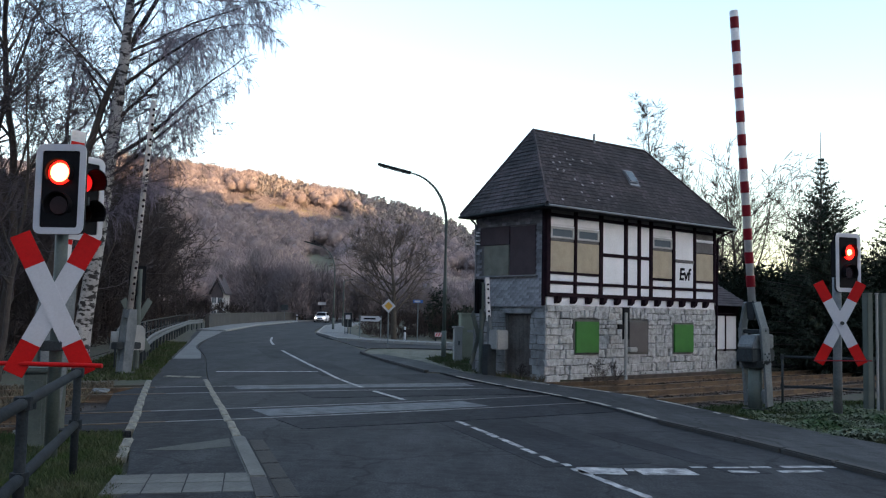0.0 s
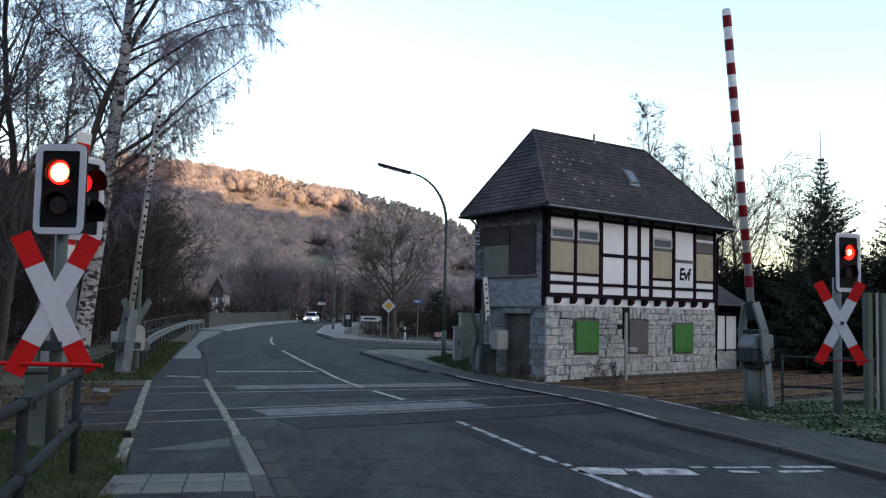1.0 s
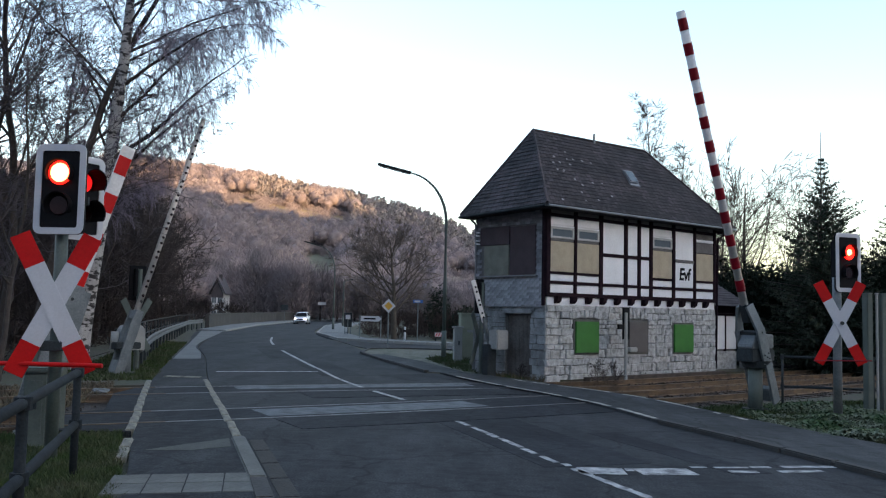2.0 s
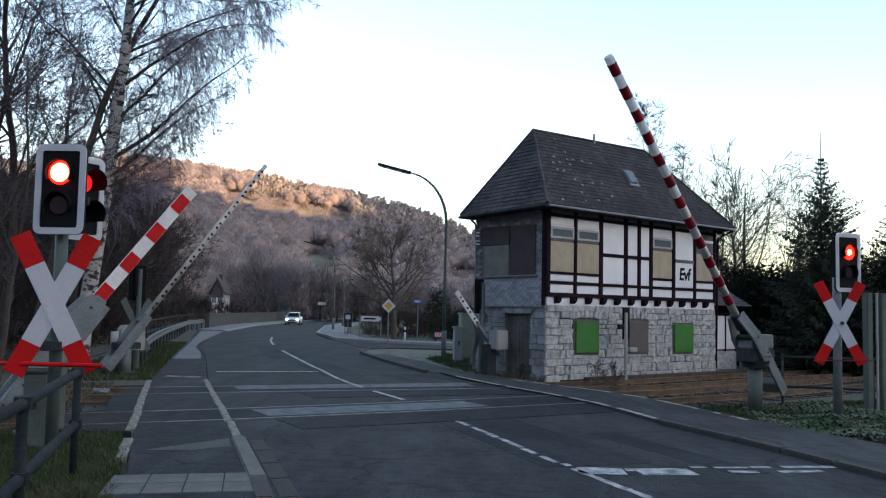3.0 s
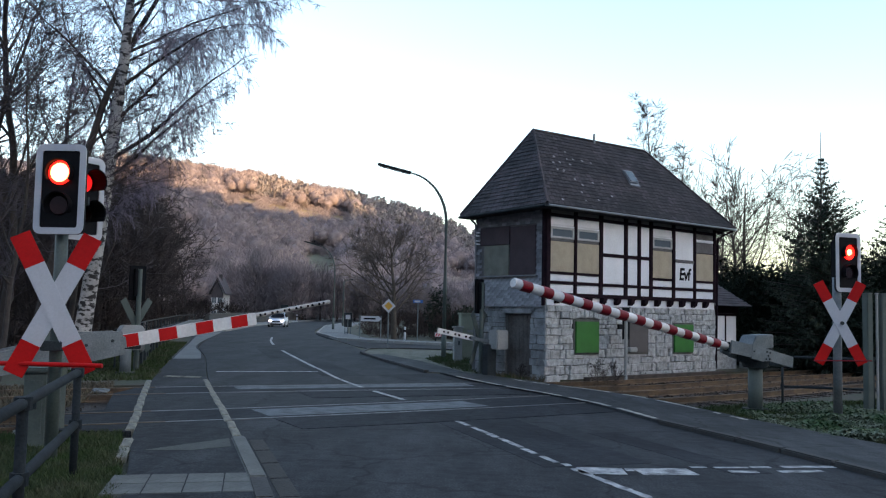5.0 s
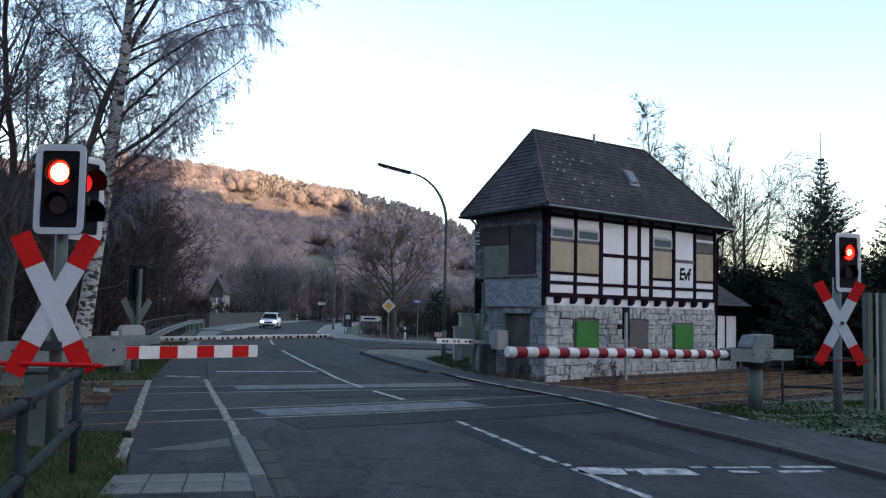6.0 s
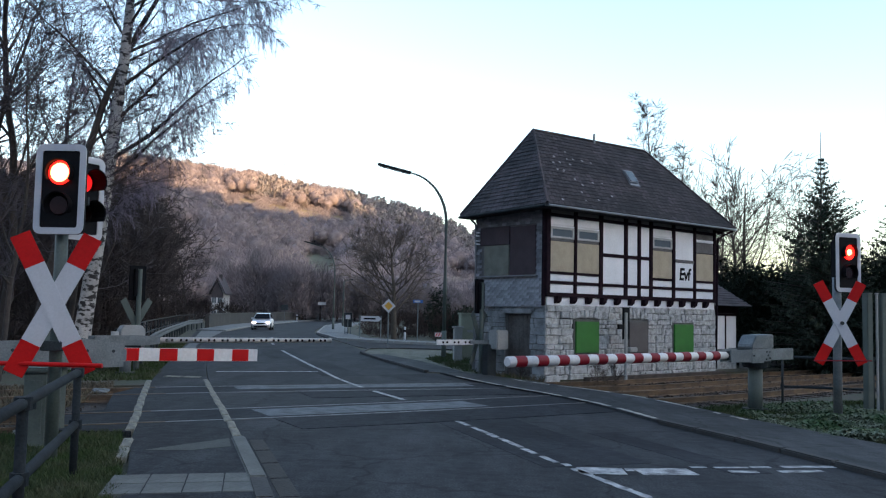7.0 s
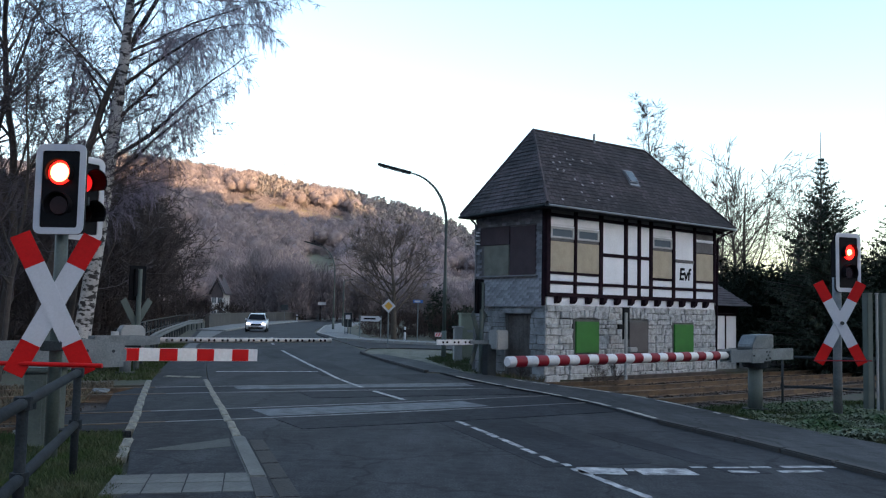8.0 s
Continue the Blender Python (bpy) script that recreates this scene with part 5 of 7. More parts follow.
# ---- cars ----
def build_car(m, label, paint, lit):
    car = thing("car", m, label, "car")
    # body from cross-sections along its length; front is -y
    prof = [(-2.05, .30, .52, .62), (-1.95, .22, .66, .76), (-1.7, .2, .76, .83), (-1.0, .2, .88, .86), (-.85, .2, .93, .87), (.2, .2, .95, .88), (1.3, .2, .97, .87), (1.95, .24, .93, .80), (2.08, .34, .80, .72)]
    bm = bmesh.new()
    rings = []
    for y, zb, zt, hw in prof:
        ring = [(-hw * .92, zb), (-hw, zb + .15), (-hw, zt - .12), (-hw * .9, zt), (hw * .9, zt), (hw, zt - .12), (hw, zb + .15), (hw * .92, zb)]
        rings.append([bm.verts.new((x, y, z)) for x, z in ring])
    for a, b in zip(rings, rings[1:]):
        for k in range(8):
            bm.faces.new((a[k], a[(k + 1) % 8], b[(k + 1) % 8], b[k]))
    bm.faces.new(rings[0])
    bm.faces.new(rings[-1][::-1])
    bmesh.ops.recalc_face_normals(bm, faces=bm.faces)
    part("body", bm, paint, car, "", True)
    bm = bmesh.new()
    cab = [(-.95, .92, .92, .80), (-.25, .9, 1.40, .62), (.5, .9, 1.47, .61), (1.2, .9, 1.40, .60), (1.85, .9, .98, .74)]
    rings = []
    for y, zb, zt, hw in cab:
        rings.append([bm.verts.new(c) for c in ((-.80, y, zb), (-hw, y, zt), (hw, y, zt), (.80, y, zb))])
    for a, b in zip(rings, rings[1:]):
        for k in range(3):
            bm.faces.new((a[k], a[k + 1], b[k + 1], b[k]))
    bmesh.ops.recalc_face_normals(bm, faces=bm.faces)
    part("roof", bm, paint, car)
    q = [(-.72, -.93, .955), (.72, -.93, .955), (.57, -.27, 1.38), (-.57, -.27, 1.38)]
    off = Vector((0, -.03, .025))
    bm = bmesh.new()
    f = bm.faces.new([bm.verts.new(Vector(p) + off) for p in q])
    bmesh.ops.solidify(bm, geom=[f], thickness=0.01)
    part("windscreen", bm, CAR_GLASS, car, "dark windscreen")
    for s in (-1, 1):
        bm = bmesh.new()
        f = bm.faces.new([bm.verts.new(p) for p in ((s * .815, -.7, .98), (s * .815, 1.5, 1.0), (s * .635, 1.1, 1.38), (s * .65, -.2, 1.38))])
        bmesh.ops.solidify(bm, geom=[f], thickness=0.01)
        part("side_window", bm, CAR_GLASS, car)
        part("headlight", cube(s * .62 - .17, s * .62 + .17, -2.03, -1.86, .58, .72, bevel=0.05), HEADLIGHT if lit else ZINC, car, "lit headlight" if lit else "headlight")
        part("mirror", cube(s * .90 - .09, s * .90 + .09, -.72, -.6, .93, 1.05, bevel=.03), paint, car)
        for y in (-1.3, 1.3):
            w = part("wheel", bar((s * .70, y, .315), (s * .89, y, .315), .315, None, 20), RUBBER, car, "black tyre")
            part("rim", bar((s * .885, y, .315), (s * .90, y, .315), .2, None, 14), ZINC, w)
    part("grille", cube(-.44, .44, -2.075, -2.0, .52, .64, bevel=.02), BLACK, car)
    part("lower_grille", cube(-.60, .60, -2.07, -1.98, .26, .39, bevel=.02), BLACK, car)
    size = Matrix.Diagonal((0.90, 0.84, 0.95, 1.0))
    part("number_plate", cube(-.26, .26, -2.095, -2.07, .40, .50, bevel=.005), WHITE, car, "blank white plate")
    for child in car.children_recursive:
        child.data.transform(size)
    return car


CAR_ROWS = [(0.0, -16.05, 117.0), (0.5, -16.2, 113.2), (1.0, -16.3, 109.4), (1.5, -16.35, 105.8), (2.2, -16.35, 101), (3.0, -16.2, 95.8), (3.5, -16.1, 92.7), (4.0, -15.95, 89.7),
            (4.5, -15.82, 86.8), (5.2, -15.64, 82.9), (6.0, -15.35, 78.4), (6.5, -15.14, 75.6), (7.0, -14.90, 72.8), (7.5, -14.58, 70.0), (8.0, -14.18, 67.2)]


def car_pose(i):
    t, x, y = CAR_ROWS[i]
    a, b = CAR_ROWS[max(i - 1, 0)], CAR_ROWS[min(i + 1, len(CAR_ROWS) - 1)]
    heading = math.degrees(math.atan2(b[2] - a[2], b[1] - a[1]))
    return pose(x, y, 0.0, 0, 0, heading + 90)


CAR = build_car(car_pose(0), "silver compact car with lit headlights on the road", CAR_PAINT, True)


# ---- trees ----
def unit(v):
    return v / (np.linalg.norm(v) + 1e-9)


def grow(rng, out, p, d, length, r, level, cfg):
    """One limb and, from it, its branches; sticks go into out[0] (wood) or out[1] (twigs)."""
    levels = cfg["levels"]
    n = max(2, int(length / cfg["step"][min(level, len(cfg["step"]) - 1)]))
    step = length / n
    wob, lift = cfg["wobble"][min(level, len(cfg["wobble"]) - 1)], cfg["lift"][min(level, len(cfg["lift"]) - 1)]
    pts = [(p.copy(), d.copy(), r)]
    for i in range(n):
        d = unit(d + rng.normal(size=3) * wob + np.array([0, 0, lift]))
        q = p + d * step
        r1 = max(r * (1 - (i + 1) / n * cfg["taper"][min(level, len(cfg["taper"]) - 1)]), cfg["thin"])
        r0 = pts[-1][2]
        out[0 if r0 > 0.02 else 1].append((*p, *q, r0, r1))
        p = q
        pts.append((p.copy(), d.copy(), r1))
    if level >= levels:
        return
    count = cfg["count"][level]
    start = cfg["start"][min(level, len(cfg["start"]) - 1)]
    for k in range(count):
        t = start + (1 - start) * (k + rng.uniform(0, 1)) / count
        i = min(int(t * n), n)
        bp, bd, br = pts[i]
        side_ = rng.normal(size=3)
        side_ = unit(side_ - bd * (side_ @ bd))
        ang = radians(rng.uniform(*cfg["angle"][min(level, len(cfg["angle"]) - 1)]))
        nd = unit(bd * math.cos(ang) + side_ * math.sin(ang))
        ln = length * cfg["ratio"][level] * rng.uniform(0.65, 1.15) * (1.25 - 0.75 * t)
        grow(rng, out, bp, nd, ln, max(br * cfg["thick"][min(level, len(cfg["thick"]) - 1)], cfg["thin"]), level + 1, cfg)


BARE = dict(levels=4, step=[0.6, 0.45, 0.35, 0.3, 0.25], wobble=[0.06, 0.12, 0.16, 0.2, 0.22], lift=[0.03, 0.05, 0.04, 0.03, 0.02], taper=[0.85, 0.85, 0.8, 0.6, 0.3],
            thin=0.006, count=[13, 8, 6, 4], start=[0.22, 0.2, 0.2, 0.1], angle=[(30, 65), (30, 60), (30, 65), (25, 60)], ratio=[0.62, 0.5, 0.5, 0.55], thick=[0.5, 0.55, 0.6, 0.7])
ROUND = dict(BARE, count=[16, 9, 6, 5], start=[0.16, 0.15, 0.15, 0.1], angle=[(35, 75), (30, 55), (30, 60), (25, 55)], ratio=[0.80, 0.5, 0.5, 0.55], lift=[0.03, 0.045, 0.03, 0.02, 0.0])
BIRCH = dict(BARE, levels=4, count=[17, 9, 8, 3], start=[0.24, 0.2, 0.25, 0.1], angle=[(28, 55), (25, 55), (40, 90), (20, 40)], ratio=[0.50, 0.52, 0.62, 0.5], wobble=[0.035, 0.08, 0.13, 0.10, 0.10],
             lift=[0.02, 0.015, -0.04, -0.22, -0.25], thin=0.0045, step=[0.5, 0.4, 0.35, 0.3, 0.25], thick=[0.42, 0.45, 0.5, 0.7])
LEAN = dict(BARE, count=[9, 7, 6, 3], start=[0.35, 0.2, 0.2, 0.1], ratio=[0.45, 0.5, 0.5, 0.5])
SHRUB = dict(BARE, levels=3, count=[9, 7, 5], start=[0.1, 0.1, 0.1], ratio=[0.7, 0.6, 0.5], thin=0.006)


def tree_sticks(seed, height, r, cfg, lean=(0, 0)):
    rng = np.random.default_rng(seed)
    out = ([], [])
    grow(rng, out, np.zeros(3) + np.array([0, 0, -0.15]), unit(np.array([lean[0], lean[1], 1.0])), height, r, 0, cfg)
    return out


def bare_tree(name, sticks, m, label, wood, twig, group=""):
    t = thing(name, m, label, "tree", group)
    segments_mesh("trunk", sticks[0], wood, t, 6)
    segments_mesh("crown", sticks[1], twig, t, 3)
    return t


# birch bark: white with dark scars
def birch_bark():
    m = mat("birch_bark", (0.50, 0.48, 0.46), 0.8, 0.3, 3.0, 0.4)
    nt = m.node_tree
    b = nt.nodes["Principled BSDF"]
    src = b.inputs["Base Color"].links[0].from_socket
    tc = nt.nodes.new("ShaderNodeTexCoord")
    mp = nt.nodes.new("ShaderNodeMapping")
    mp.inputs["Scale"].default_value = (4.5, 4.5, 9.0)
    tx = nt.nodes.new("ShaderNodeTexNoise")
    tx.inputs["Scale"].default_value, tx.inputs["Detail"].default_value = 1.0, 4.0
    rg = nt.nodes.new("ShaderNodeMapRange")
    rg.inputs["From Min"].default_value, rg.inputs["From Max"].default_value = 0.50, 0.57
    mix = nt.nodes.new("ShaderNodeMixRGB")
    mix.inputs["Color2"].default_value = (0.035, 0.03, 0.028, 1)
    nt.links.new(tc.outputs["Object"], mp.inputs["Vector"])
    nt.links.new(mp.outputs["Vector"], tx.inputs["Vector"])
    nt.links.new(tx.outputs["Fac"], rg.inputs["Value"])
    nt.links.new(rg.outputs["Result"], mix.inputs["Fac"])
    nt.links.new(src, mix.inputs["Color1"])
    nt.links.new(mix.outputs["Color"], b.inputs["Base Color"])
    return m


BIRCH_BARK = birch_bark()


def build_birch():
    rng = np.random.default_rng(21)
    out = ([], [])
    # trunk by hand: slight lean, forks high up; limbs sweep out and hang
    pts = [np.array(p) for p in ((0, 0, -0.2), (0.1, 0, 1.2), (0.25, 0, 2.6), (0.42, 0.05, 4.1), (0.55, 0.05, 5.6), (0.72, 0, 7.2), (0.92, -0.05, 9.0), (1.02, -0.05, 10.8), (1.2, 0.1, 12.6), (1.3, 0.1, 14.2))]
    rad = [0.27, 0.235, 0.215, 0.20, 0.19, 0.17, 0.15, 0.12, 0.07, 0.03]
    for i in range(len(pts) - 1):
        for k in range(3):
            a, b = pts[i] + (pts[i + 1] - pts[i]) * k / 3, pts[i] + (pts[i + 1] - pts[i]) * (k + 1) / 3
            r0, r1 = rad[i] + (rad[i + 1] - rad[i]) * k / 3, rad[i] + (rad[i + 1] - rad[i]) * (k + 1) / 3
            out[0].append((*a, *b, r0, r1))
    limb = dict(BIRCH, levels=3, count=[15, 13, 4], start=[0.15, 0.2, 0.1], angle=[(25, 60), (35, 85), (15, 35)], ratio=[0.40, 0.75, 0.6], wobble=[0.07, 0.11, 0.07, 0.06],
                lift=[-0.004, -0.03, -0.50, -0.6], step=[0.35, 0.3, 0.22, 0.22], taper=[0.9, 0.8, 0.5, 0.3], thick=[0.45, 0.5, 0.7])
    limbs = [((0.6, 0, 6.0), (1.0, -0.15, 1.0), 5.3, 0.070), ((0.55, 0, 5.5), (1.0, 0.2, 0.70), 4.6, 0.055), ((0.5, 0, 5.2), (0.95, 0.35, 0.50), 3.6, 0.045), ((0.75, 0, 7.2), (1.0, 0.1, 0.92), 5.2, 0.06),
             ((0.85, 0, 8.2), (0.95, -0.2, 0.88), 5.0, 0.055), ((0.95, 0, 9.2), (1.0, 0.2, 0.75), 5.0, 0.05), ((0.95, 0, 9.6), (-0.7, 0.3, 1.1), 3.6, 0.045), ((0.75, 0, 7.6), (-0.8, -0.1, 1.0), 3.6, 0.05),
             ((0.62, 0, 6.2), (-0.75, 0.2, 1.1), 3.2, 0.045), ((0.5, 0, 5.0), (-0.5, 0.4, 0.8), 2.4, 0.035), ((1.05, 0, 10.6), (1.0, 0.1, 0.65), 5.0, 0.05), ((1.1, 0, 11.4), (-0.5, -0.3, 1.2), 3.0, 0.035),
             ((1.0, 0, 10.0), (0.8, -0.6, 0.7), 4.4, 0.045), ((1.2, 0, 12.0), (1.0, 0, 0.55), 4.8, 0.045), ((0.9, 0, 8.9), (0.5, 0.8, 0.7), 3.8, 0.04), ((0.42, 0, 4.3), (0.9, -0.3, 0.6), 2.6, 0.028)]
    for p, d, ln, r in limbs:
        grow(rng, out, np.array(p, float), unit(np.array(d, float)), ln, r, 0, limb)
    t = thing("birch_tree", pose(-10.35, 25.0, 0.0), "tall bare birch with white bark and hanging frosted twigs", "tree")
    segments_mesh("trunk", [s for s in out[0] if s[6] > 0.085], BIRCH_BARK, t, 10)
    segments_mesh("crown", [s for s in out[0] if s[6] <= 0.085], BARK, t, 5)
    segments_mesh("crown", out[1], BIRCH_TWIG, t, 3)
    return t


build_birch()

# big round bare tree beyond the side road
CROWN = dict(ROUND, angle=[(38, 74), (25, 50), (25, 50), (25, 50)], ratio=[0.80, 0.50, 0.55, 0.55], start=[0.30, 0.2, 0.15, 0.1], count=[20, 9, 6, 3], lift=[0.03, 0.045, 0.03, 0.02, 0.0],
             wobble=[0.05, 0.08, 0.11, 0.14, 0.16], thin=0.011)
bare_tree("bare_tree", tree_sticks(5, 6.6, 0.22, CROWN), pose(-3.05, 56.5, 0), "broad bare deciduous tree beyond the side road", OAK_BARK, OAK_TWIG)

# dark bare trees on the bank at the left of the crossing
LEFT_TREES = [(31, 10.5, 0.13, LEAN, (0.17, 0.0), -11.7, 18.5), (32, 12.0, 0.12, BARE, (-0.05, 0.1), -13.8, 24.0), (33, 9.0, 0.10, BARE, (0.12, 0.1), -11.9, 27.5),
              (34, 13.0, 0.14, BARE, (0.1, 0.0), -16.2, 30.0), (35, 8.0, 0.08, BARE, (0.1, 0.0), -10.6, 21.0), (37, 12.5, 0.12, LEAN, (0.25, 0.0), -16.0, 25.5),
              (44, 12.5, 0.12, BARE, (0.0, 0.0), -13.0, 29.0),
              (45, 16.0, 0.15, LEAN, (0.05, 0.0), -12.9, 25.5), (46, 15.5, 0.14, LEAN, (-0.04, 0.0), -14.6, 27.0), (47, 15.0, 0.13, LEAN, (0.12, 0.0), -12.4, 23.0), (48, 17.0, 0.15, LEAN, (0.0, 0.0), -11.2, 24.0)]
for seed, hgt, r, cfg, lean, x, y in LEFT_TREES:
    bare_tree("bare_tree", tree_sticks(seed, hgt, r, cfg, lean), pose(x, y, 0), "slender bare tree with dark bark on the bank", BARK, TWIG_MID, "bare trees beside the crossing")

# bare trees behind the signal box
UPSWEPT = dict(BARE, levels=3, angle=[(24, 52), (20, 48), (25, 55)], lift=[0.02, 0.045, 0.03, 0.015], wobble=[0.05, 0.07, 0.10, 0.13], thin=0.010, count=[13, 7, 6],
               start=[0.12, 0.18, 0.15], ratio=[0.72, 0.55, 0.62], step=[0.6, 0.45, 0.35, 0.3])
SLENDER = dict(BARE, levels=3, angle=[(25, 48), (30, 60), (25, 50)], lift=[0.02, 0.02, -0.04, -0.10], wobble=[0.02, 0.08, 0.12, 0.12], ratio=[0.20, 0.62, 0.7], count=[34, 9, 5], start=[0.3, 0.15, 0.15], thin=0.008)
for seed, hgt, r, x, y, cfg, lab in ((51, 7.6, 0.14, 13.8, 40.0, UPSWEPT, "bushy bare tree behind the signal box"), (52, 8.6, 0.16, 15.3, 44.0, UPSWEPT, "bushy bare tree behind the signal box"), (53, 7.4, 0.13, 17.0, 42.0, UPSWEPT, "bushy bare tree behind the signal box"),
                                     (54, 13.9, 0.10, 11.95, 48.0, SLENDER, "slender tall bare tree behind the signal box"), (55, 7.9, 0.12, 14.2, 47.0, UPSWEPT, "bushy bare tree behind the signal box"), (57, 11.6, 0.10, 13.1, 48.5, SLENDER, "slender tall bare tree behind the signal box"), (56, 8.0, 0.14, 12.6, 43.0, UPSWEPT, "bushy bare tree behind the signal box")):
    bare_tree("bare_tree", tree_sticks(seed, hgt, r, cfg), pose(x, y, 0), lab, BARK, TWIG, "bare trees behind the signal box")


# ---- evergreens ----
def spruce_sticks(seed, height, radius):
    rng = np.random.default_rng(seed)
    tri, trunk = [], []
    n = int(height / 0.20)
    for i in range(n):
        t = i / n
        z = height * (0.03 + 0.92 * t)
        trunk.append((0, 0, z - height * 0.03, 0, 0, z + height * 0.03 + 0.1, 0.11 * (1 - t) + 0.010, 0.11 * (1 - t) + 0.008))
        rr = radius * (1.25 * (1 - t) ** 0.85 if t < 0.72 else 1.25 * 0.339 * ((1 - t) / 0.28) ** 1.2) * rng.uniform(0.7, 1.12) + 0.03
        k = int(9 - 4 * t)
        for j in range(k):
            a = 2 * math.pi * (j + rng.uniform(-.3, .3)) / k + i * 1.7
            ln = rr * rng.uniform(0.55, 1.12)
            dirv = np.array([math.cos(a), math.sin(a), -0.30 + 0.55 * t])
            m = max(2, int(ln / 0.11))
            trunk.append((0, 0, z, *(np.array([0, 0, z]) + dirv * ln + np.array([0, 0, 0.25 * ln])), 0.012, 0.006))
            for s in range(m):
                f = (s + 1) / m
                c = np.array([0, 0, z]) + dirv * ln * f + np.array([0, 0, 0.25 * ln * f * f])
                w = (0.24 * (1.15 - f * 0.6)) * (1 - 0.55 * t)
                for _ in range(8):
                    e = rng.normal(size=3) * w * 0.6 + dirv * w * 0.5
                    e2 = rng.normal(size=3) * w * 0.22 + np.array([0, 0, -0.04])
                    tri.append([c, c + e, c + e * 0.5 + e2])
    trunk.append((0, 0, height * 0.90, 0, 0, height * 1.05, 0.016, 0.008))
    # thin leading shoots
    for _ in range(5):
        a, q = rng.uniform(0, 6.28), rng.uniform(0.55, 0.75)
        rad = radius * 0.9 * (1 - q)
        trunk.append((rad * math.cos(a), rad * math.sin(a), height * q, rad * 1.05 * math.cos(a), rad * 1.05 * math.sin(a), height * (q + 0.12), 0.012, 0.005))
    return trunk, tri


def spruce(seed, x, y, height, radius, label):
    trunk, tri = spruce_sticks(seed, height, radius)
    t = thing("spruce_tree", pose(x, y, -0.1), label, "tree", "evergreens")
    segments_mesh("trunk", trunk, BARK, t, 6)
    triangles_mesh("crown", tri, SPRUCE, t)


spruce(1, 14.2, 32.5, 8.6, 2.55, "dark green spruce with a bare pointed top")
spruce(2, 17.9, 34.4, 7.4, 2.0, "dense dark green spruce")
spruce(3, 15.9, 34.6, 6.4, 1.8, "dense dark green spruce")
spruce(4, 18.4, 32.0, 6.0, 1.8, "dense dark green spruce")
spruce(5, 20.4, 33.5, 8.0, 2.2, "dense dark green spruce")


def shrub(seed, x, y, w, h, n=5200, leaf=HEDGE):
    rng = np.random.default_rng(seed)
    u = rng.normal(size=(n, 3))
    u /= np.linalg.norm(u, axis=1, keepdims=True)
    rad = rng.uniform(0.45, 1.0, n) ** 0.5
    lump = 1 + 0.22 * np.sin(u[:, 0] * 5 + seed) * np.cos(u[:, 2] * 6) + 0.12 * np.sin(u[:, 1] * 11)
    c = u * (rad * lump)[:, None] * np.array([w / 2, w / 2, h / 2]) + np.array([0, 0, h / 2])
    c[:, 2] = np.abs(c[:, 2])
    e1, e2 = rng.normal(size=(n, 3)) * 0.10, rng.normal(size=(n, 3)) * 0.10
    tri = np.stack([c, c + e1, c + e2], 1)
    t = thing("evergreen_bush", pose(x, y, -0.08), "dense dark evergreen bush behind the railway", "bush", "evergreens")
    triangles_mesh("foliage", tri, leaf, t)
    segments_mesh("stem", [(0, 0, -0.05, rng.uniform(-.4, .4), rng.uniform(-.4, .4), h * 0.8, 0.05, 0.02) for _ in range(6)], BARK, t, 5)


for i, (x, y, w, h) in enumerate(((12.2, 35.6, 2.6, 3.4), (13.4, 36.5, 3.2, 4.2), (15.2, 37.5, 3.4, 4.0), (16.9, 38.2, 3.4, 4.6), (18.8, 38.4, 3.6, 4.8), (11.7, 35.2, 2.2, 2.3), (13.2, 36.2, 2.8, 2.6),
                                  (16.2, 32.6, 2.8, 3.2), (17.2, 33.8, 2.8, 4.3), (19.4, 30.9, 2.8, 3.6), (20.8, 37.5, 4.0, 5.0), (15.0, 31.0, 2.2, 2.2), (12.9, 38.4, 3.6, 4.1), (14.8, 39.6, 3.8, 4.2), (16.8, 40.6, 4.0, 4.3), (11.6, 36.8, 2.4, 3.2))):
    shrub(60 + i, x, y, w, h)
# far pair: the softer light of distance is put into a paler leaf colour
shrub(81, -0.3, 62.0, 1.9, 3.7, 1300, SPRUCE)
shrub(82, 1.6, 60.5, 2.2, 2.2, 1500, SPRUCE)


# ---- woods ----
def scatter_sticks(name, templates, places, material, label, rng):
    """Whole stick trees set down many times over, joined."""
    out = []
    for x, y, s, k, rot in places:
        a = templates[k].copy()
        c, sn = math.cos(rot), math.sin(rot)
        for o in (0, 3):
            px, py = a[:, o].copy(), a[:, o + 1].copy()
            a[:, o], a[:, o + 1] = (px * c - py * sn) * s + x, (px * sn + py * c) * s + y
            a[:, o + 2] = a[:, o + 2] * s + float(land(x, y))
        a[:, 6:] *= s * 1.05
        out.append(a)
    ob = segments_mesh(name, np.concatenate(out), material, None, 3)
    return tagged(ob, label, "woodland", kind="stuff")


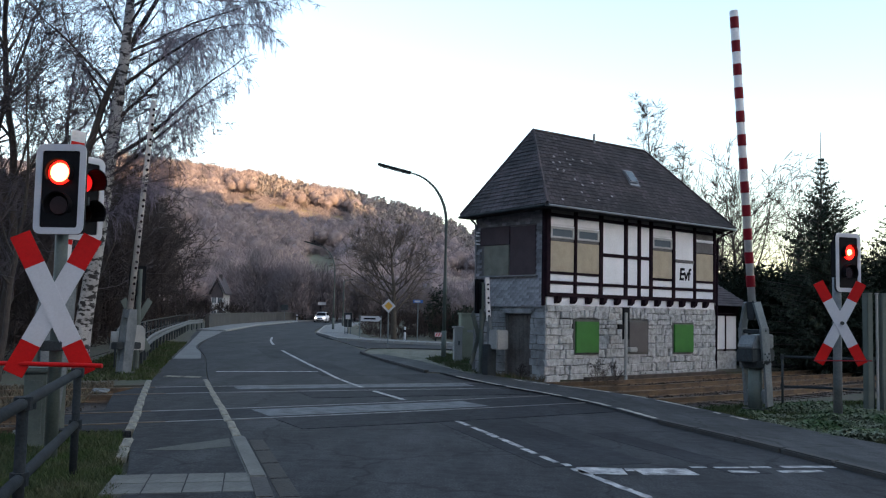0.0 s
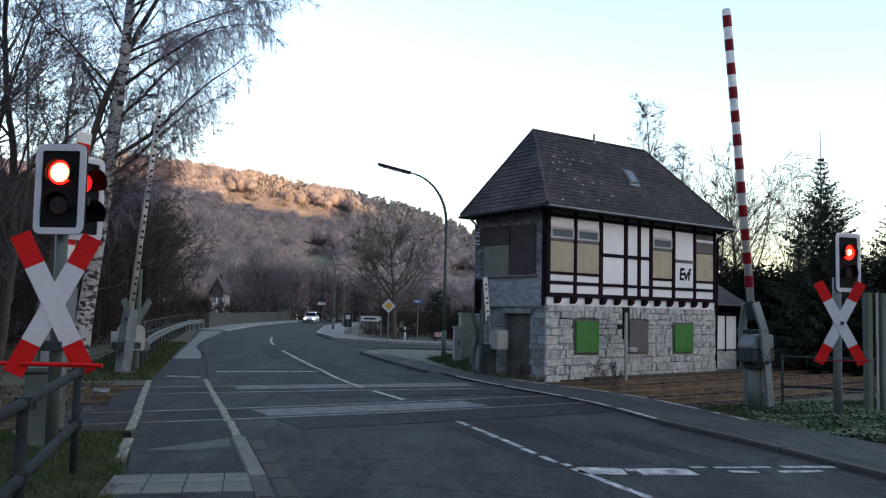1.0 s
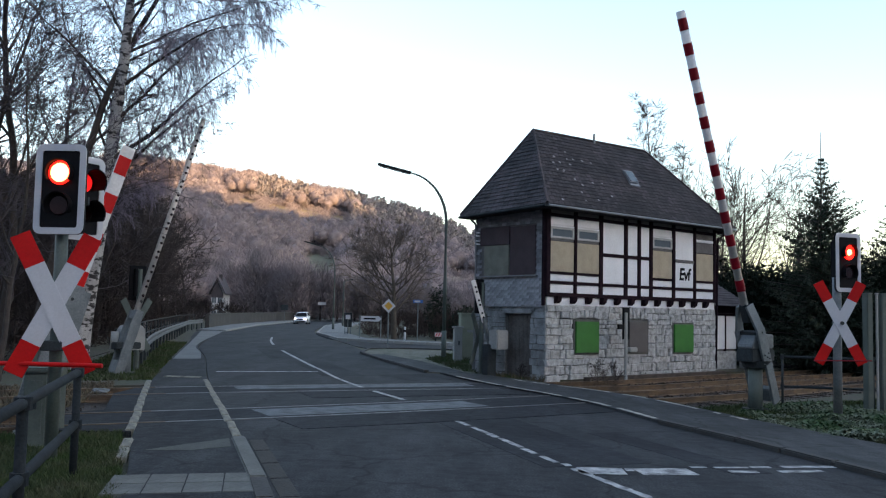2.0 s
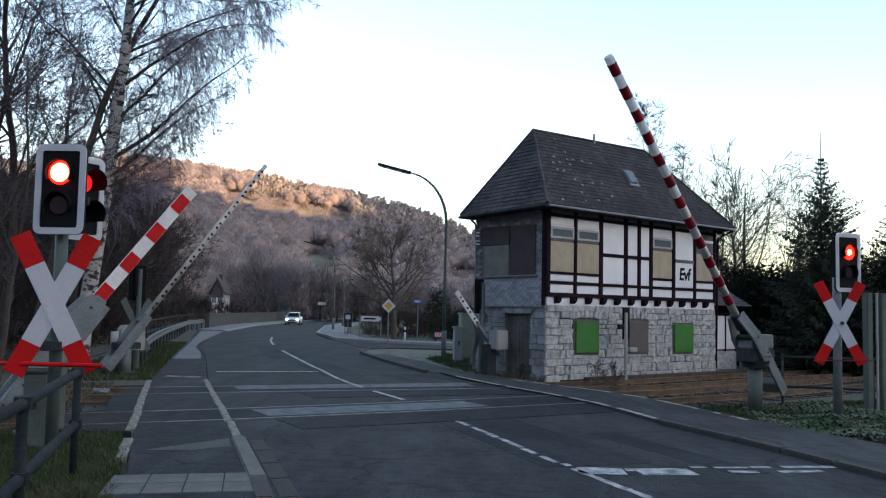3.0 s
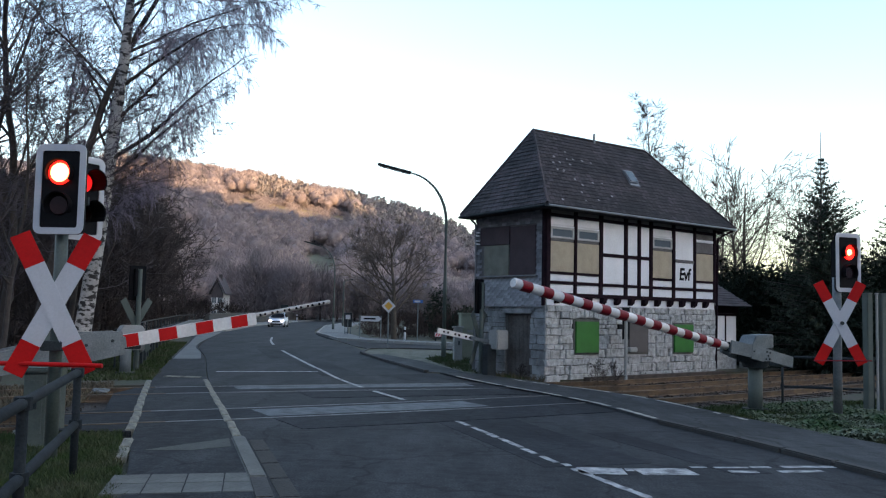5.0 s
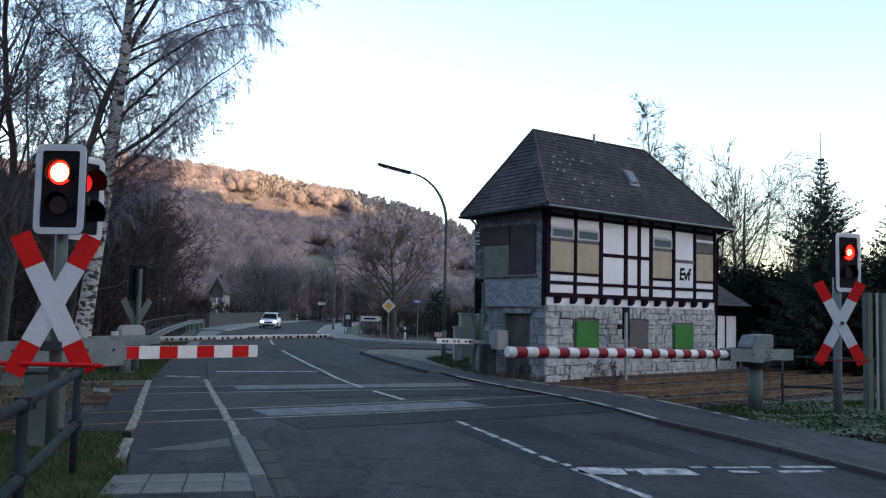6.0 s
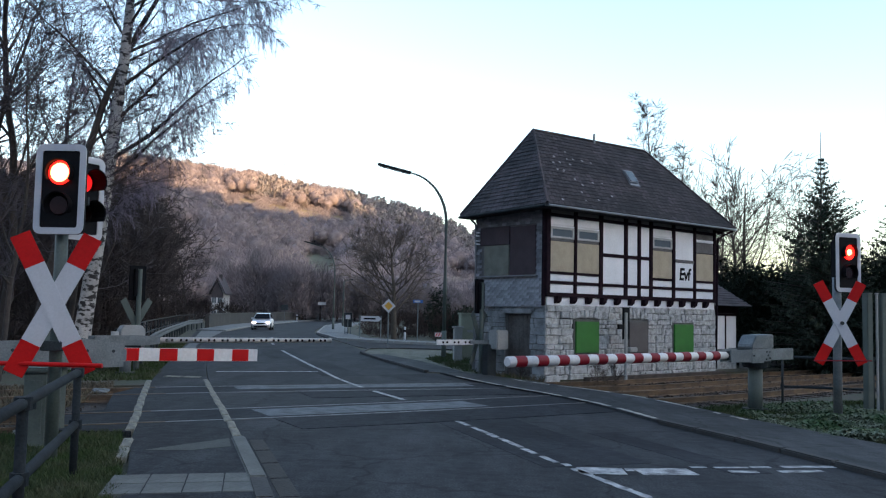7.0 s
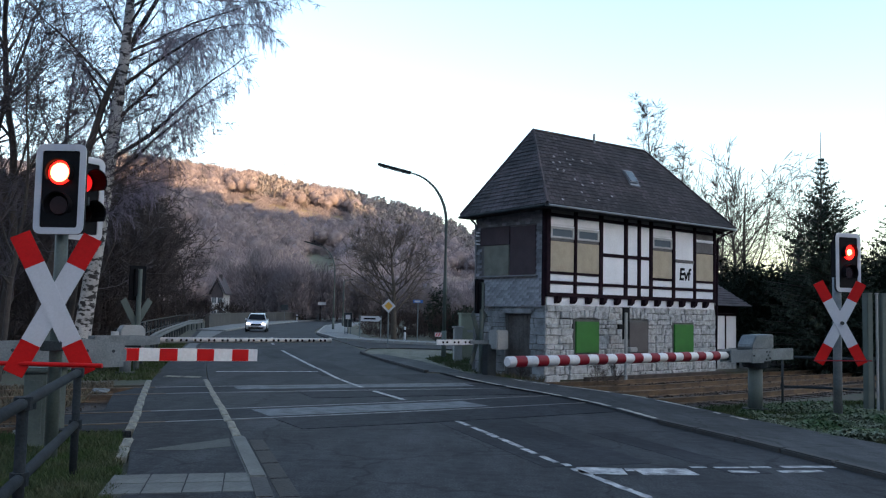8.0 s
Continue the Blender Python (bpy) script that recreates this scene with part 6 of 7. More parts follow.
def build_woods():
    rng = np.random.default_rng(8)
    cfg = dict(BARE, levels=3, count=[14, 6, 5], thin=0.016, step=[1.2, 0.8, 0.6, 0.5], start=[0.2, 0.15, 0.1])
    temp = []
    for s in range(4):
        o = tree_sticks(100 + s, 9.5, 0.11, cfg)
        temp.append(np.array(o[0] + o[1]))
    shr = []
    for s in range(3):
        o = tree_sticks(200 + s, 2.6, 0.03, dict(SHRUB, thin=0.012, count=[8, 5, 3], step=[0.9, 0.7, 0.6]))
        shr.append(np.array(o[0] + o[1]))
    places = []
    for k in range(185):
        near = k >= 70
        b, d = (radians(rng.uniform(-30, -15.5)), rng.uniform(50, 135)) if not near else (radians(rng.uniform(-33, -18.5)), rng.uniform(34, 75))
        x, y = d * math.sin(b), d * math.cos(b)
        if x > np.interp(y, [20, 45, 66, 90, 120, 150], [-12, -17, -21.5, -26, -27, -25]):
            continue
        top = np.interp(math.degrees(b), [-33, -18.5, -15], [0.155, 0.150, 0.075])
        places.append((x, y, (top * d + 1.6) / 10.5 * rng.uniform(0.75, 1.05), rng.integers(4), rng.uniform(0, 6.28)))
    scatter_sticks("woodland", temp, places, TWIG, "bare brown deciduous wood beside the road", rng)
    low = []
    for _ in range(235):
        b, d = radians(rng.uniform(-33, -13)), rng.uniform(22, 80)
        x, y = d * math.sin(b), d * math.cos(b)
        if x > np.interp(y, [20, 45, 66, 90, 120], [-10.6, -16, -20.5, -25, -26]):
            continue
        low.append((x, y, rng.uniform(0.5, 1.2), rng.integers(3), rng.uniform(0, 6.28)))
    brush = []
    for _ in range(150):
        x, y = rng.uniform(-7.5, 9.0), rng.uniform(58.5, 78)
        if x < np.interp(y, [58, 64, 70, 90], [-4.6, -5.6, -6.0, -8.0]):
            continue
        brush.append((x, y, rng.uniform(0.55, 1.05), rng.integers(3), rng.uniform(0, 6.28)))
    scatter_sticks("brushwood", shr, brush, BRUSH, "reddish-brown bare brushwood beyond the side road", rng)
    for _ in range(90):
        b, d = radians(rng.uniform(-19, -12.4)), rng.uniform(92, 150)
        x, y = d * math.sin(b), d * math.cos(b)
        if x < np.interp(y, [60, 90, 120, 150], [-21.5, -25, -25.5, -24]):
            low.append((x, y, rng.uniform(0.7, 1.5), rng.integers(3), rng.uniform(0, 6.28)))
    scatter_sticks("undergrowth", shr, low, TWIG, "bare brown brushwood under the trees", rng)


build_woods()


def unit_shell():
    """A round net of points and triangles, the ground form of a far crown."""
    bm = bmesh.new()
    bmesh.ops.create_icosphere(bm, subdivisions=1, radius=1.0)
    v = np.array([tuple(p.co) for p in bm.verts])
    f = np.array([[p.index for p in q.verts] for q in bm.faces])
    bm.free()
    return v, f


SHELL_V, SHELL_F = unit_shell()


def crown_mass(rng, c0, cr, squash=1.0):
    """One far crown: the net pushed into uneven lobes, open below."""
    v = SHELL_V
    ph = rng.uniform(0, 6.28, 6)
    r = 1 + 0.17 * np.sin(v[:, 0] * 4.5 + ph[0]) * np.sin(v[:, 1] * 4.5 + ph[1]) + 0.15 * np.sin(v[:, 2] * 5 + ph[2]) * np.cos(v[:, 0] * 5 + ph[3]) + 0.10 * np.sin(v[:, 1] * 9 + ph[4]) * np.cos(v[:, 2] * 8 + ph[5])
    r = r + rng.normal(size=len(v)) * 0.05
    return c0 + v * r[:, None] * np.array([1, 1, squash]) * cr


def slivers(rng, c0, cr, k, wide, squash=1.0, inner=0.5, up=0.35):
    """Fine twigs of a crown, each a thin sliver that points outwards and up."""
    u = rng.normal(size=(k, 3))
    u /= np.linalg.norm(u, axis=1, keepdims=True)
    u[:, 2] = np.where(u[:, 2] < -0.5, -u[:, 2], u[:, 2])
    lump = 1 + 0.18 * np.sin(u[:, :1] * 4 + c0[0]) * np.cos(u[:, 2:] * 5 + c0[1])
    tip = c0 + u * np.array([1, 1, squash]) * cr * lump * rng.uniform(inner, 1.0, (k, 1)) ** 0.6
    way = u * 0.8 + rng.normal(size=(k, 3)) * 0.4 + np.array([0, 0, up])
    way /= np.linalg.norm(way, axis=1, keepdims=True)
    root = tip - way * cr * rng.uniform(0.2, 0.45, (k, 1))
    w = np.cross(way, rng.normal(size=(k, 3)))
    w /= np.linalg.norm(w, axis=1, keepdims=True) + 1e-9
    w *= wide * rng.uniform(0.6, 1.3, (k, 1))
    return np.stack([root + w, root - w, tip], 1)


def build_hill_wood():
    """The hillside's trees: rounded bare crowns, pointed conifers along part of the crest, open meadow strips."""
    rng = np.random.default_rng(12)
    bare, masses, pine, trunks, valley = [], [], [], [], []
    n = 0
    while n < 3700:
        b = radians(rng.uniform(-21.5, 5))
        d = rng.uniform(178, 470)
        bd = math.degrees(b)
        if (304 < d < 350 and -14.5 < bd < -6.0) or (208 < d < 284 and -9.2 < bd < -6.6) or (208 < d < 288 and 0.0 < bd < 3.6):
            continue
        x, y = d * math.sin(b), d * math.cos(b)
        z = float(land(x, y))
        n += 1
        grove = 352 < d < 388 and -12.6 < bd < -9.0
        conifer = (bd > -6.4 and d > 318 and rng.random() < 0.85) or (grove and rng.random() < 0.9) or (d > 420 and bd < -12 and rng.random() < 0.5) or rng.random() < 0.03
        h = rng.uniform(5.5, 9.5) * (0.8 if d > 400 else 1.12 if 350 < d else 1.0)
        if conifer:
            k = 120
            t = rng.uniform(0, 1, k) ** 0.8
            a = rng.uniform(0, 6.28, k)
            r = (1 - t) * h * 0.19 + 0.1
            c = np.stack([x + r * np.cos(a), y + r * np.sin(a), z + h * (0.02 + 0.98 * t)], 1)
            e1 = np.stack([np.cos(a) * 0.6, np.sin(a) * 0.6, -np.full(k, 0.9)], 1)
            e2 = rng.normal(size=(k, 3)) * 0.55
            pine.append(np.stack([c, c + e1, c + e2], 1))
        else:
            cr = h * rng.uniform(0.36, 0.50)
            c0, sq = np.array([x, y, z + h - cr]), rng.uniform(0.9, 1.2)
            masses.append(crown_mass(rng, c0, cr * 0.74, sq))
            bare.append(slivers(rng, c0, cr * rng.uniform(1.0, 1.12), 330, 0.085, sq, 0.68))
            trunks.append((x, y, z - 0.5, x, y, z + h - cr, 0.16, 0.10))
    # fields' hedges and bushes: low crowns on the strips
    for k in range(430):
        b, d = radians(rng.uniform(-14.8, -5.9)), rng.uniform(304, 350)
        if d > 336 and math.sin(b * 190) > -0.2:
            continue
        x, y = d * math.sin(b), d * math.cos(b)
        cr = rng.uniform(1.0, 2.3)
        bare.append(slivers(rng, np.array([x, y, float(land(x, y)) + cr * 0.6]), cr, 130, 0.08))
    # bushes along the edges of the wood
    for d0, d1, b0, b1, k in ((349, 360, -14.6, -6.0, 150), (276, 286, -9.2, -6.5, 45), (280, 290, -0.1, 3.7, 55)):
        for _ in range(k):
            b, d = radians(rng.uniform(b0, b1)), rng.uniform(d0, d1)
            x, y = d * math.sin(b), d * math.cos(b)
            cr = rng.uniform(1.3, 2.6)
            bare.append(slivers(rng, np.array([x, y, float(land(x, y)) + cr * 0.55]), cr, 170, 0.08))
    # the wood on the valley floor below the hill
    m = 0
    while m < 120:
        b, d = radians(rng.uniform(-15.5, 4)), rng.uniform(126, 205)
        bd = math.degrees(b)
        if (d > 150 and -9.2 < bd < -6.6) or (-16.2 < bd < -12.3 and d < 172):
            continue
        m += 1
        x, y = d * math.sin(b), d * math.cos(b)
        z, h = float(land(x, y)), rng.uniform(6, 12) * np.interp(bd, [-15, -9, -6, 4], [1.15, 1.0, 0.62, 0.55])
        cr = h * rng.uniform(0.30, 0.42)
        valley.append(slivers(rng, np.array([x, y, z + h - cr * 1.4]), cr, 1500, 0.05, 1.6, 0.3, 0.8))
        valley.append(slivers(rng, np.array([x + rng.uniform(-1, 1), y, z + cr * 0.8]), cr * 0.9, 700, 0.05, 1.2, 0.3, 0.8))
        trunks.append((x, y, z - 0.5, x, y, z + h - cr, 0.16, 0.08))
    tagged(triangles_mesh("hill_wood", np.concatenate(bare), HAZED_TWIG), "bare brown deciduous wood on the hillside, paled for haze", "woodland", kind="stuff")
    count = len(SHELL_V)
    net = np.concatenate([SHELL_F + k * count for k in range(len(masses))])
    ob = raw("hill_crowns", np.concatenate(masses).tolist(), net.tolist(), HAZED_CROWN, smooth=True)
    tagged(ob, "rounded bare crowns on the hillside, paled for haze", "woodland", kind="stuff")
    tagged(triangles_mesh("valley_wood", np.concatenate(valley), VALLEY_TWIG), "dark bare wood on the valley floor", "woodland", kind="stuff")
    tagged(triangles_mesh("hill_conifers", np.concatenate(pine), HAZED_PINE), "dull green conifers along the hill crest, paled for haze", "woodland", kind="stuff")
    tagged(segments_mesh("hill_trunks", trunks, TWIG), "bare trunks of the hillside wood", "woodland", kind="stuff")
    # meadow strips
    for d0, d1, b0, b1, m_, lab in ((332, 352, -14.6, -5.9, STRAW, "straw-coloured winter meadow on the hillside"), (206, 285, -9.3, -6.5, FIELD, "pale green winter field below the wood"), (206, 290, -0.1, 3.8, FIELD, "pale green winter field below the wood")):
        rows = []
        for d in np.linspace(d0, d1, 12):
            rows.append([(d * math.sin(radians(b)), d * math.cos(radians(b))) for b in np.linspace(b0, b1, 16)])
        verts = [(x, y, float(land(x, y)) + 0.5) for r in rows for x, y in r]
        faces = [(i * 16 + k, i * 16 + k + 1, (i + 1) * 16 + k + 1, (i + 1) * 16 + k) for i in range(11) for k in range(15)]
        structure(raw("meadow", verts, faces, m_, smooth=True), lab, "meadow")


build_hill_wood()


# ---- grass and herbs on the verges ----
def blades(name, areas, per, hgt, material, label, seed, width=0.012, lean=0.5):
    rng = np.random.default_rng(seed)
    tri = []
    for poly in areas:
        p = np.array(poly, float)
        lo, hi = p.min(0), p.max(0)
        area = 0.5 * abs(np.dot(p[:, 0], np.roll(p[:, 1], 1)) - np.dot(p[:, 1], np.roll(p[:, 0], 1)))
        n = int((hi - lo).prod() * per)
        q = rng.uniform(lo, hi, (n, 2))
        inside = np.zeros(n, bool)
        for (x0, y0), (x1, y1) in zip(p, np.roll(p, -1, 0)):
            cross_ = ((y0 > q[:, 1]) != (y1 > q[:, 1]))
            xs = x0 + (q[:, 1] - y0) / (y1 - y0 + 1e-12) * (x1 - x0)
            inside ^= cross_ & (q[:, 0] < xs)
        q = q[inside]
        n = len(q)
        clump = 0.55 + 0.45 * np.sin(q[:, 0] * 5.1 + np.sin(q[:, 1] * 3)) * np.cos(q[:, 1] * 4.3)
        h = hgt * rng.uniform(0.35, 1.0, n) * (0.6 + 0.6 * clump)
        a = rng.uniform(0, 6.28, n)
        w = np.stack([np.cos(a), np.sin(a), np.zeros(n)], 1) * width * (h / hgt + 0.5)[:, None]
        base = np.column_stack([q, np.full(n, -0.06)])
        bend = np.column_stack([rng.normal(size=(n, 2)) * lean * h[:, None], h])
        tri.append(np.stack([base - w, base + w, base + bend], 1))
    ob = triangles_mesh(name, np.concatenate(tri), material)
    return tagged(ob, label, "grass", kind="stuff")


VERGE_L = [(-3.15, 5.0), (-3.1, 8.5), (-3.9, 10.9), (-4.7, 13.0), (-7.5, 12.2), (-6.5, 5.0)]
VERGE_L2 = [(-7.3, 22.2), (-9.9, 32.2), (-13.1, 45), (-14.5, 45), (-12.2, 32), (-10.2, 24), (-9.0, 21.5)]
VERGE_R = [(7.6, 11.4), (6.0, 15.5), (5.3, 18.4), (7.4, 19.4), (11.5, 21.5), (13.5, 14.0)]
blades("grass", [VERGE_L], 2600, 0.13, GRASS, "rough green winter grass on the verge", 1)
blades("grass", [VERGE_L2, [(1.3, 26.0), (2.3, 24.6), (2.7, 25.4), (1.9, 30.5), (1.3, 33.5), (0.2, 33.8), (0.2, 31.0)]], 420, 0.15, GRASS, "rough green winter grass on the bank", 2, 0.02)
blades("grass", [[(0.5, 27.6), (1.0, 26.4), (1.5, 31.0), (2.0, 36.5), (0.4, 37.4), (-0.6, 33.5)]], 520, 0.24, GRASS, "patchy green winter grass round the cabinets", 12, 0.016)
blades("grass", [VERGE_R], 900, 0.12, GRASS, "frosty green grass on the verge", 3, 0.016)
blades("dry_grass", [[(-6.9, 16.4), (-7.3, 19.6), (-7.9, 21.2), (-14, 17), (-12, 12.5)]], 300, 0.15, DRY_GRASS, "dry straw-coloured grass beside the tracks", 4, 0.02)
blades("dry_grass", [[(1.2, 25.9), (2.4, 24.4), (3.0, 24.8), (2.6, 26.0), (1.8, 27.5)]], 260, 0.22, DRY_GRASS, "dry straw-coloured weeds beside the tracks", 5, 0.014)


def herbs(areas, n, seed, label):
    """Low leafy weeds: rosettes of small bent leaves."""
    rng = np.random.default_rng(seed)
    tri = []
    for (x0, x1, y0, y1), share in areas:
        for _ in range(int(n * share)):
            c = np.array([rng.uniform(x0, x1), rng.uniform(y0, y1), -0.05])
            m_ = math.sin(c[0] * 2.3 + 1.7 * math.sin(c[1] * 1.9)) * math.cos(c[1] * 2.9)
            if m_ < rng.uniform(-0.6, 0.3):
                continue
            s = rng.uniform(0.025, 0.06) * (1.0 + 0.9 * max(m_, 0))
            for k in range(9):
                a = rng.uniform(0, 6.28)
                d = np.array([math.cos(a), math.sin(a), rng.uniform(0.5, 2.0)]) * s
                w = np.array([-math.sin(a), math.cos(a), 0]) * s * 0.35
                m = c + d
                tip = m + np.array([d[0], d[1], -0.3 * s])
                tri += [[c, m + w, m - w], [m - w, m + w, tip]]
    tagged(triangles_mesh("weeds", tri, HERB), label, "weeds", kind="stuff")


herbs((((5.9, 12.0, 13.8, 17.4), 0.7), ((6.6, 11.0, 17.2, 19.0), 0.3)), 7600, 6, "low frosty green leafy weeds on the verge")
for i, (x, y, s) in enumerate(((4.35, 24.15, 0.45), (4.9, 24.6, 0.35), (2.3, 25.3, 0.30))):
    o = tree_sticks(300 + i, 1.0, 0.008, dict(SHRUB, thin=0.003, step=[0.12, 0.1, 0.08]))
    t = thing("dry_weed", pose(x, y, -0.05), "dry brown weed beside the track", "weed", "dry weeds")
    segments_mesh("stalk", [tuple(np.array(a[:6]) * s * 1.6) + a[6:] for a in o[0] + o[1]], TWIG, t)


def lying_plank():
    t = thing("old_sleeper", BX @ pose(1.2, -0.50, 0), "dark old timber lying along the stone base", "sleeper")
    part("timber", cube(0.0, 6.9, -0.12, 0.12, -0.2, 0.06, bevel=0.015), SLEEPER, t)


lying_plank()


def litter(x, y):
    """A crumpled pale bag in the dry grass."""
    t = thing("litter_bag", pose(x, y, 0.0, 0, 0, 25), "crumpled pale plastic bag in the dry grass", "litter")
    bm = bmesh.new()
    bmesh.ops.create_icosphere(bm, subdivisions=2, radius=0.10)
    rng = random.Random(5)
    for v in bm.verts:
        v.co *= rng.uniform(0.7, 1.2)
        v.co.x *= 1.9
        v.co.z = max(v.co.z * 0.6, -0.06)
    bmesh.ops.translate(bm, vec=(0, 0, 0.03), verts=bm.verts)
    part("bag", bm, GALV, t)


litter(-7.25, 18.7)


# ---- handrails ----
def railing(pts, z_top, zs, label, material, r=0.03, posts=None):
    f = thing("handrail", pose(*pts[0], 0), label, "handrail")
    o = Vector((*pts[0], 0))
    p3 = [Vector((*p, 0)) - o for p in pts]
    for z in [z_top] + list(zs):
        part("rail", pipe(bmesh.new(), [p + Vector((0, 0, z)) for p in p3], r, 10), material, f, "", True)
    for p in (posts or pts):
        q = Vector((*p, 0)) - o
        bm = pipe(bmesh.new(), [q + Vector((0, 0, z)) for z in (-0.1, z_top)], r * 0.95, 10)
        post = part("post", bm, material, f, "", True)
        for z in [z_top] + list(zs):
            part("clamp", bar(q + Vector((0, 0, z - 0.05)), q + Vector((0, 0, z + 0.05)), r * 1.5, None, 10), material, post)
    return f


railing([(-3.98, 9.62), (-3.13, 6.6), (-2.30, 3.6)], 1.12, [0.56], "weathered grey tubular handrail beside the footway", RAIL_DARK, 0.045)
railing([(7.55, 19.32), (9.35, 18.9), (11.2, 18.6), (13.0, 18.3)], 1.03, [0.38], "dark tubular handrail beside the crossing", GALV_DARK, 0.028)


def slim_post(x, y, h, w, label, material, d=None, name="post"):
    t = thing(name, pose(x, y, 0, 0, 0, 20), label, "post", "posts beside the track")
    part("shaft", cube(-w / 2, w / 2, -(d or w) / 2, (d or w) / 2, -0.1, h, bevel=0.012), material, t)
    part("cap", cube(-w / 2 - 0.008, w / 2 + 0.008, -(d or w) / 2 - 0.008, (d or w) / 2 + 0.008, h, h + 0.03, bevel=0.008), material, t)


slim_post(8.95, 18.3, 2.42, 0.15, "tall grey-green concrete post behind the crossing signal", GREY_GREEN)
slim_post(9.12, 18.25, 2.42, 0.05, "thin pale grey post behind the crossing signal", PALE_BOX)
slim_post(9.25, 18.3, 2.42, 0.13, "tall grey-green concrete post behind the crossing signal", GREY_GREEN)


# ---- street lamps ----
def street_lamp(x, y, straight, top, reach, label, dirx=-1.0):
    t = thing("street_lamp", pose(x, y, 0), label, "street lamp", "street lamps")
    part("base", bar((0, 0, -0.1), (0, 0, 1.1), 0.105, 0.10, 16), GREY_GREEN, t, "", True)
    pts = [(0, 0, 1.0), (0, 0, 3.0), (0, 0, straight)]
    for k in range(1, 9):
        a = radians(80 * k / 8)
        pts.append((dirx * (reach * 0.50) * (1 - math.cos(a)) / (1 - math.cos(radians(80))), 0, straight + (top - straight) * 0.85 * math.sin(a) / math.sin(radians(80))))
    part("mast", pipe(bmesh.new(), pts, 0.075, 12, 0.035), GREY_GREEN, t, "grey-green bent steel mast", True)
    e = Vector(pts[-1])
    q = Vector((dirx * reach, 0, top))
    d = (q - e).normalized()
    m = Matrix.Translation((e + q) / 2) @ d.to_track_quat("X", "Z").to_matrix().to_4x4()
    ln = (q - e).length
    head = part("lamp_head", cube(-ln / 2, ln / 2, -0.10, 0.10, -0.05, 0.06, bevel=0.04, m=m), GALV_DARK, t, "long flat lamp head")
    part("diffuser", cube(-ln / 2 + 0.08, ln / 2 - 0.1, -0.075, 0.075, -0.075, -0.05, bevel=0.01, m=m), PALE_BOX, head)


street_lamp(0.11, 34.62, 5.4, 7.72, 2.82, "tall grey-green street lamp with a long bent arm")
street_lamp(-9.4, 75.8, 5.2, 7.70, 2.75, "distant grey street lamp with a long bent arm")
street_lamp(-10.4, 92.0, 4.6, 5.0, 1.0, "distant slim street lamp beyond the bend", 1.0)


# ---- signs ----
def priority_sign():
    t = thing("priority_sign", pose(-2.68, 43.9, 0), "yellow and white diamond priority road sign on a post", "road sign")
    part("post", bar((0, 0.03, -0.1), (0, 0.03, 2.3), 0.035, None, 10), GALV, t)
    for s, y, m, n in ((0.50, 0.0, WHITE, "plate"), (0.31, -0.012, YELLOW, "yellow_field")):
        part(n, cube(-s / 2, s / 2, y - 0.008, y, -s / 2, s / 2, m=pose(0, 0, 2.08, 0, 45, 0)), m, t, "white diamond plate" if n == "plate" else "yellow diamond field")


def board_sign(x, y, w, h, z, rz, label, material, posts, name="direction_sign", bars=0, arrow=False):
    t = thing(name, pose(x, y, 0, 0, 0, rz), label, "road sign")
    for px in posts:
        part("post", bar((px, 0.03, -0.1), (px, 0.03, z + h * 0.6), 0.035, None, 10), GALV, t)
    if arrow:
        bm = bmesh.new()
        prism(bm, [(-w / 2, -h / 2 + z), (w / 2 - h * 0.5, -h / 2 + z), (w / 2, z), (w / 2 - h * 0.5, h / 2 + z), (-w / 2, h / 2 + z)], "y", -0.02, 0.0)
    else:
        bm = cube(-w / 2, w / 2, -0.02, 0.0, z - h / 2, z + h / 2, bevel=0.005)
    pl_ = part("plate", bm, material, t)
    for k in range(bars):
        part("lettering", cube(-w * 0.36, w * 0.22, -0.026, -0.021, z - 0.05, z + 0.05), BLACK if material is WHITE else WHITE, pl_, "unreadable lettering bar")


priority_sign()
board_sign(-4.42, 54.8, 1.30, 0.34, 1.30, -4, "white arrow-shaped direction sign on two posts", WHITE, (-0.72, 0.62), bars=1, arrow=True)
board_sign(-1.38, 50.5, 0.56, 0.18, 2.40, 0, "small blue street name sign on a post", BLUE, (0.0,), "street_name_sign", bars=1)
board_sign(-6.7, 62.5, 0.55, 1.0, 1.1, 5, "grey information board with pale notices", GALV_DARK, (-0.2, 0.2), "notice_board")
board_sign(-6.7, 62.45, 0.34, 0.3, 1.3, 5, "small pale notice on the board", WHITE, (0.0,), "notice")
board_sign(-17.6, 128, 1.2, 0.4, 2.6, 0, "distant white road sign", WHITE, (0.0,), "road_sign")
board_sign(-20.2, 112, 0.9, 0.7, 1.9, 0, "distant dark road sign seen from behind", GALV_DARK, (0.0,), "road_sign")


def bollard(x, y, h=0.75):
    t = thing("bollard", pose(x, y, 0.08), "short white bollard with a dark band", "bollard", "bollards")
    part("shaft", bar((0, 0, -0.1), (0, 0, h), 0.075, 0.065, 12), WHITE, t)
    part("band", bar((0, 0, h * 0.55), (0, 0, h * 0.75), 0.078, 0.076, 12), BLACK, t)


bollard(-2.3, 55.2)
bollard(-19.9, 120.0, 0.9)


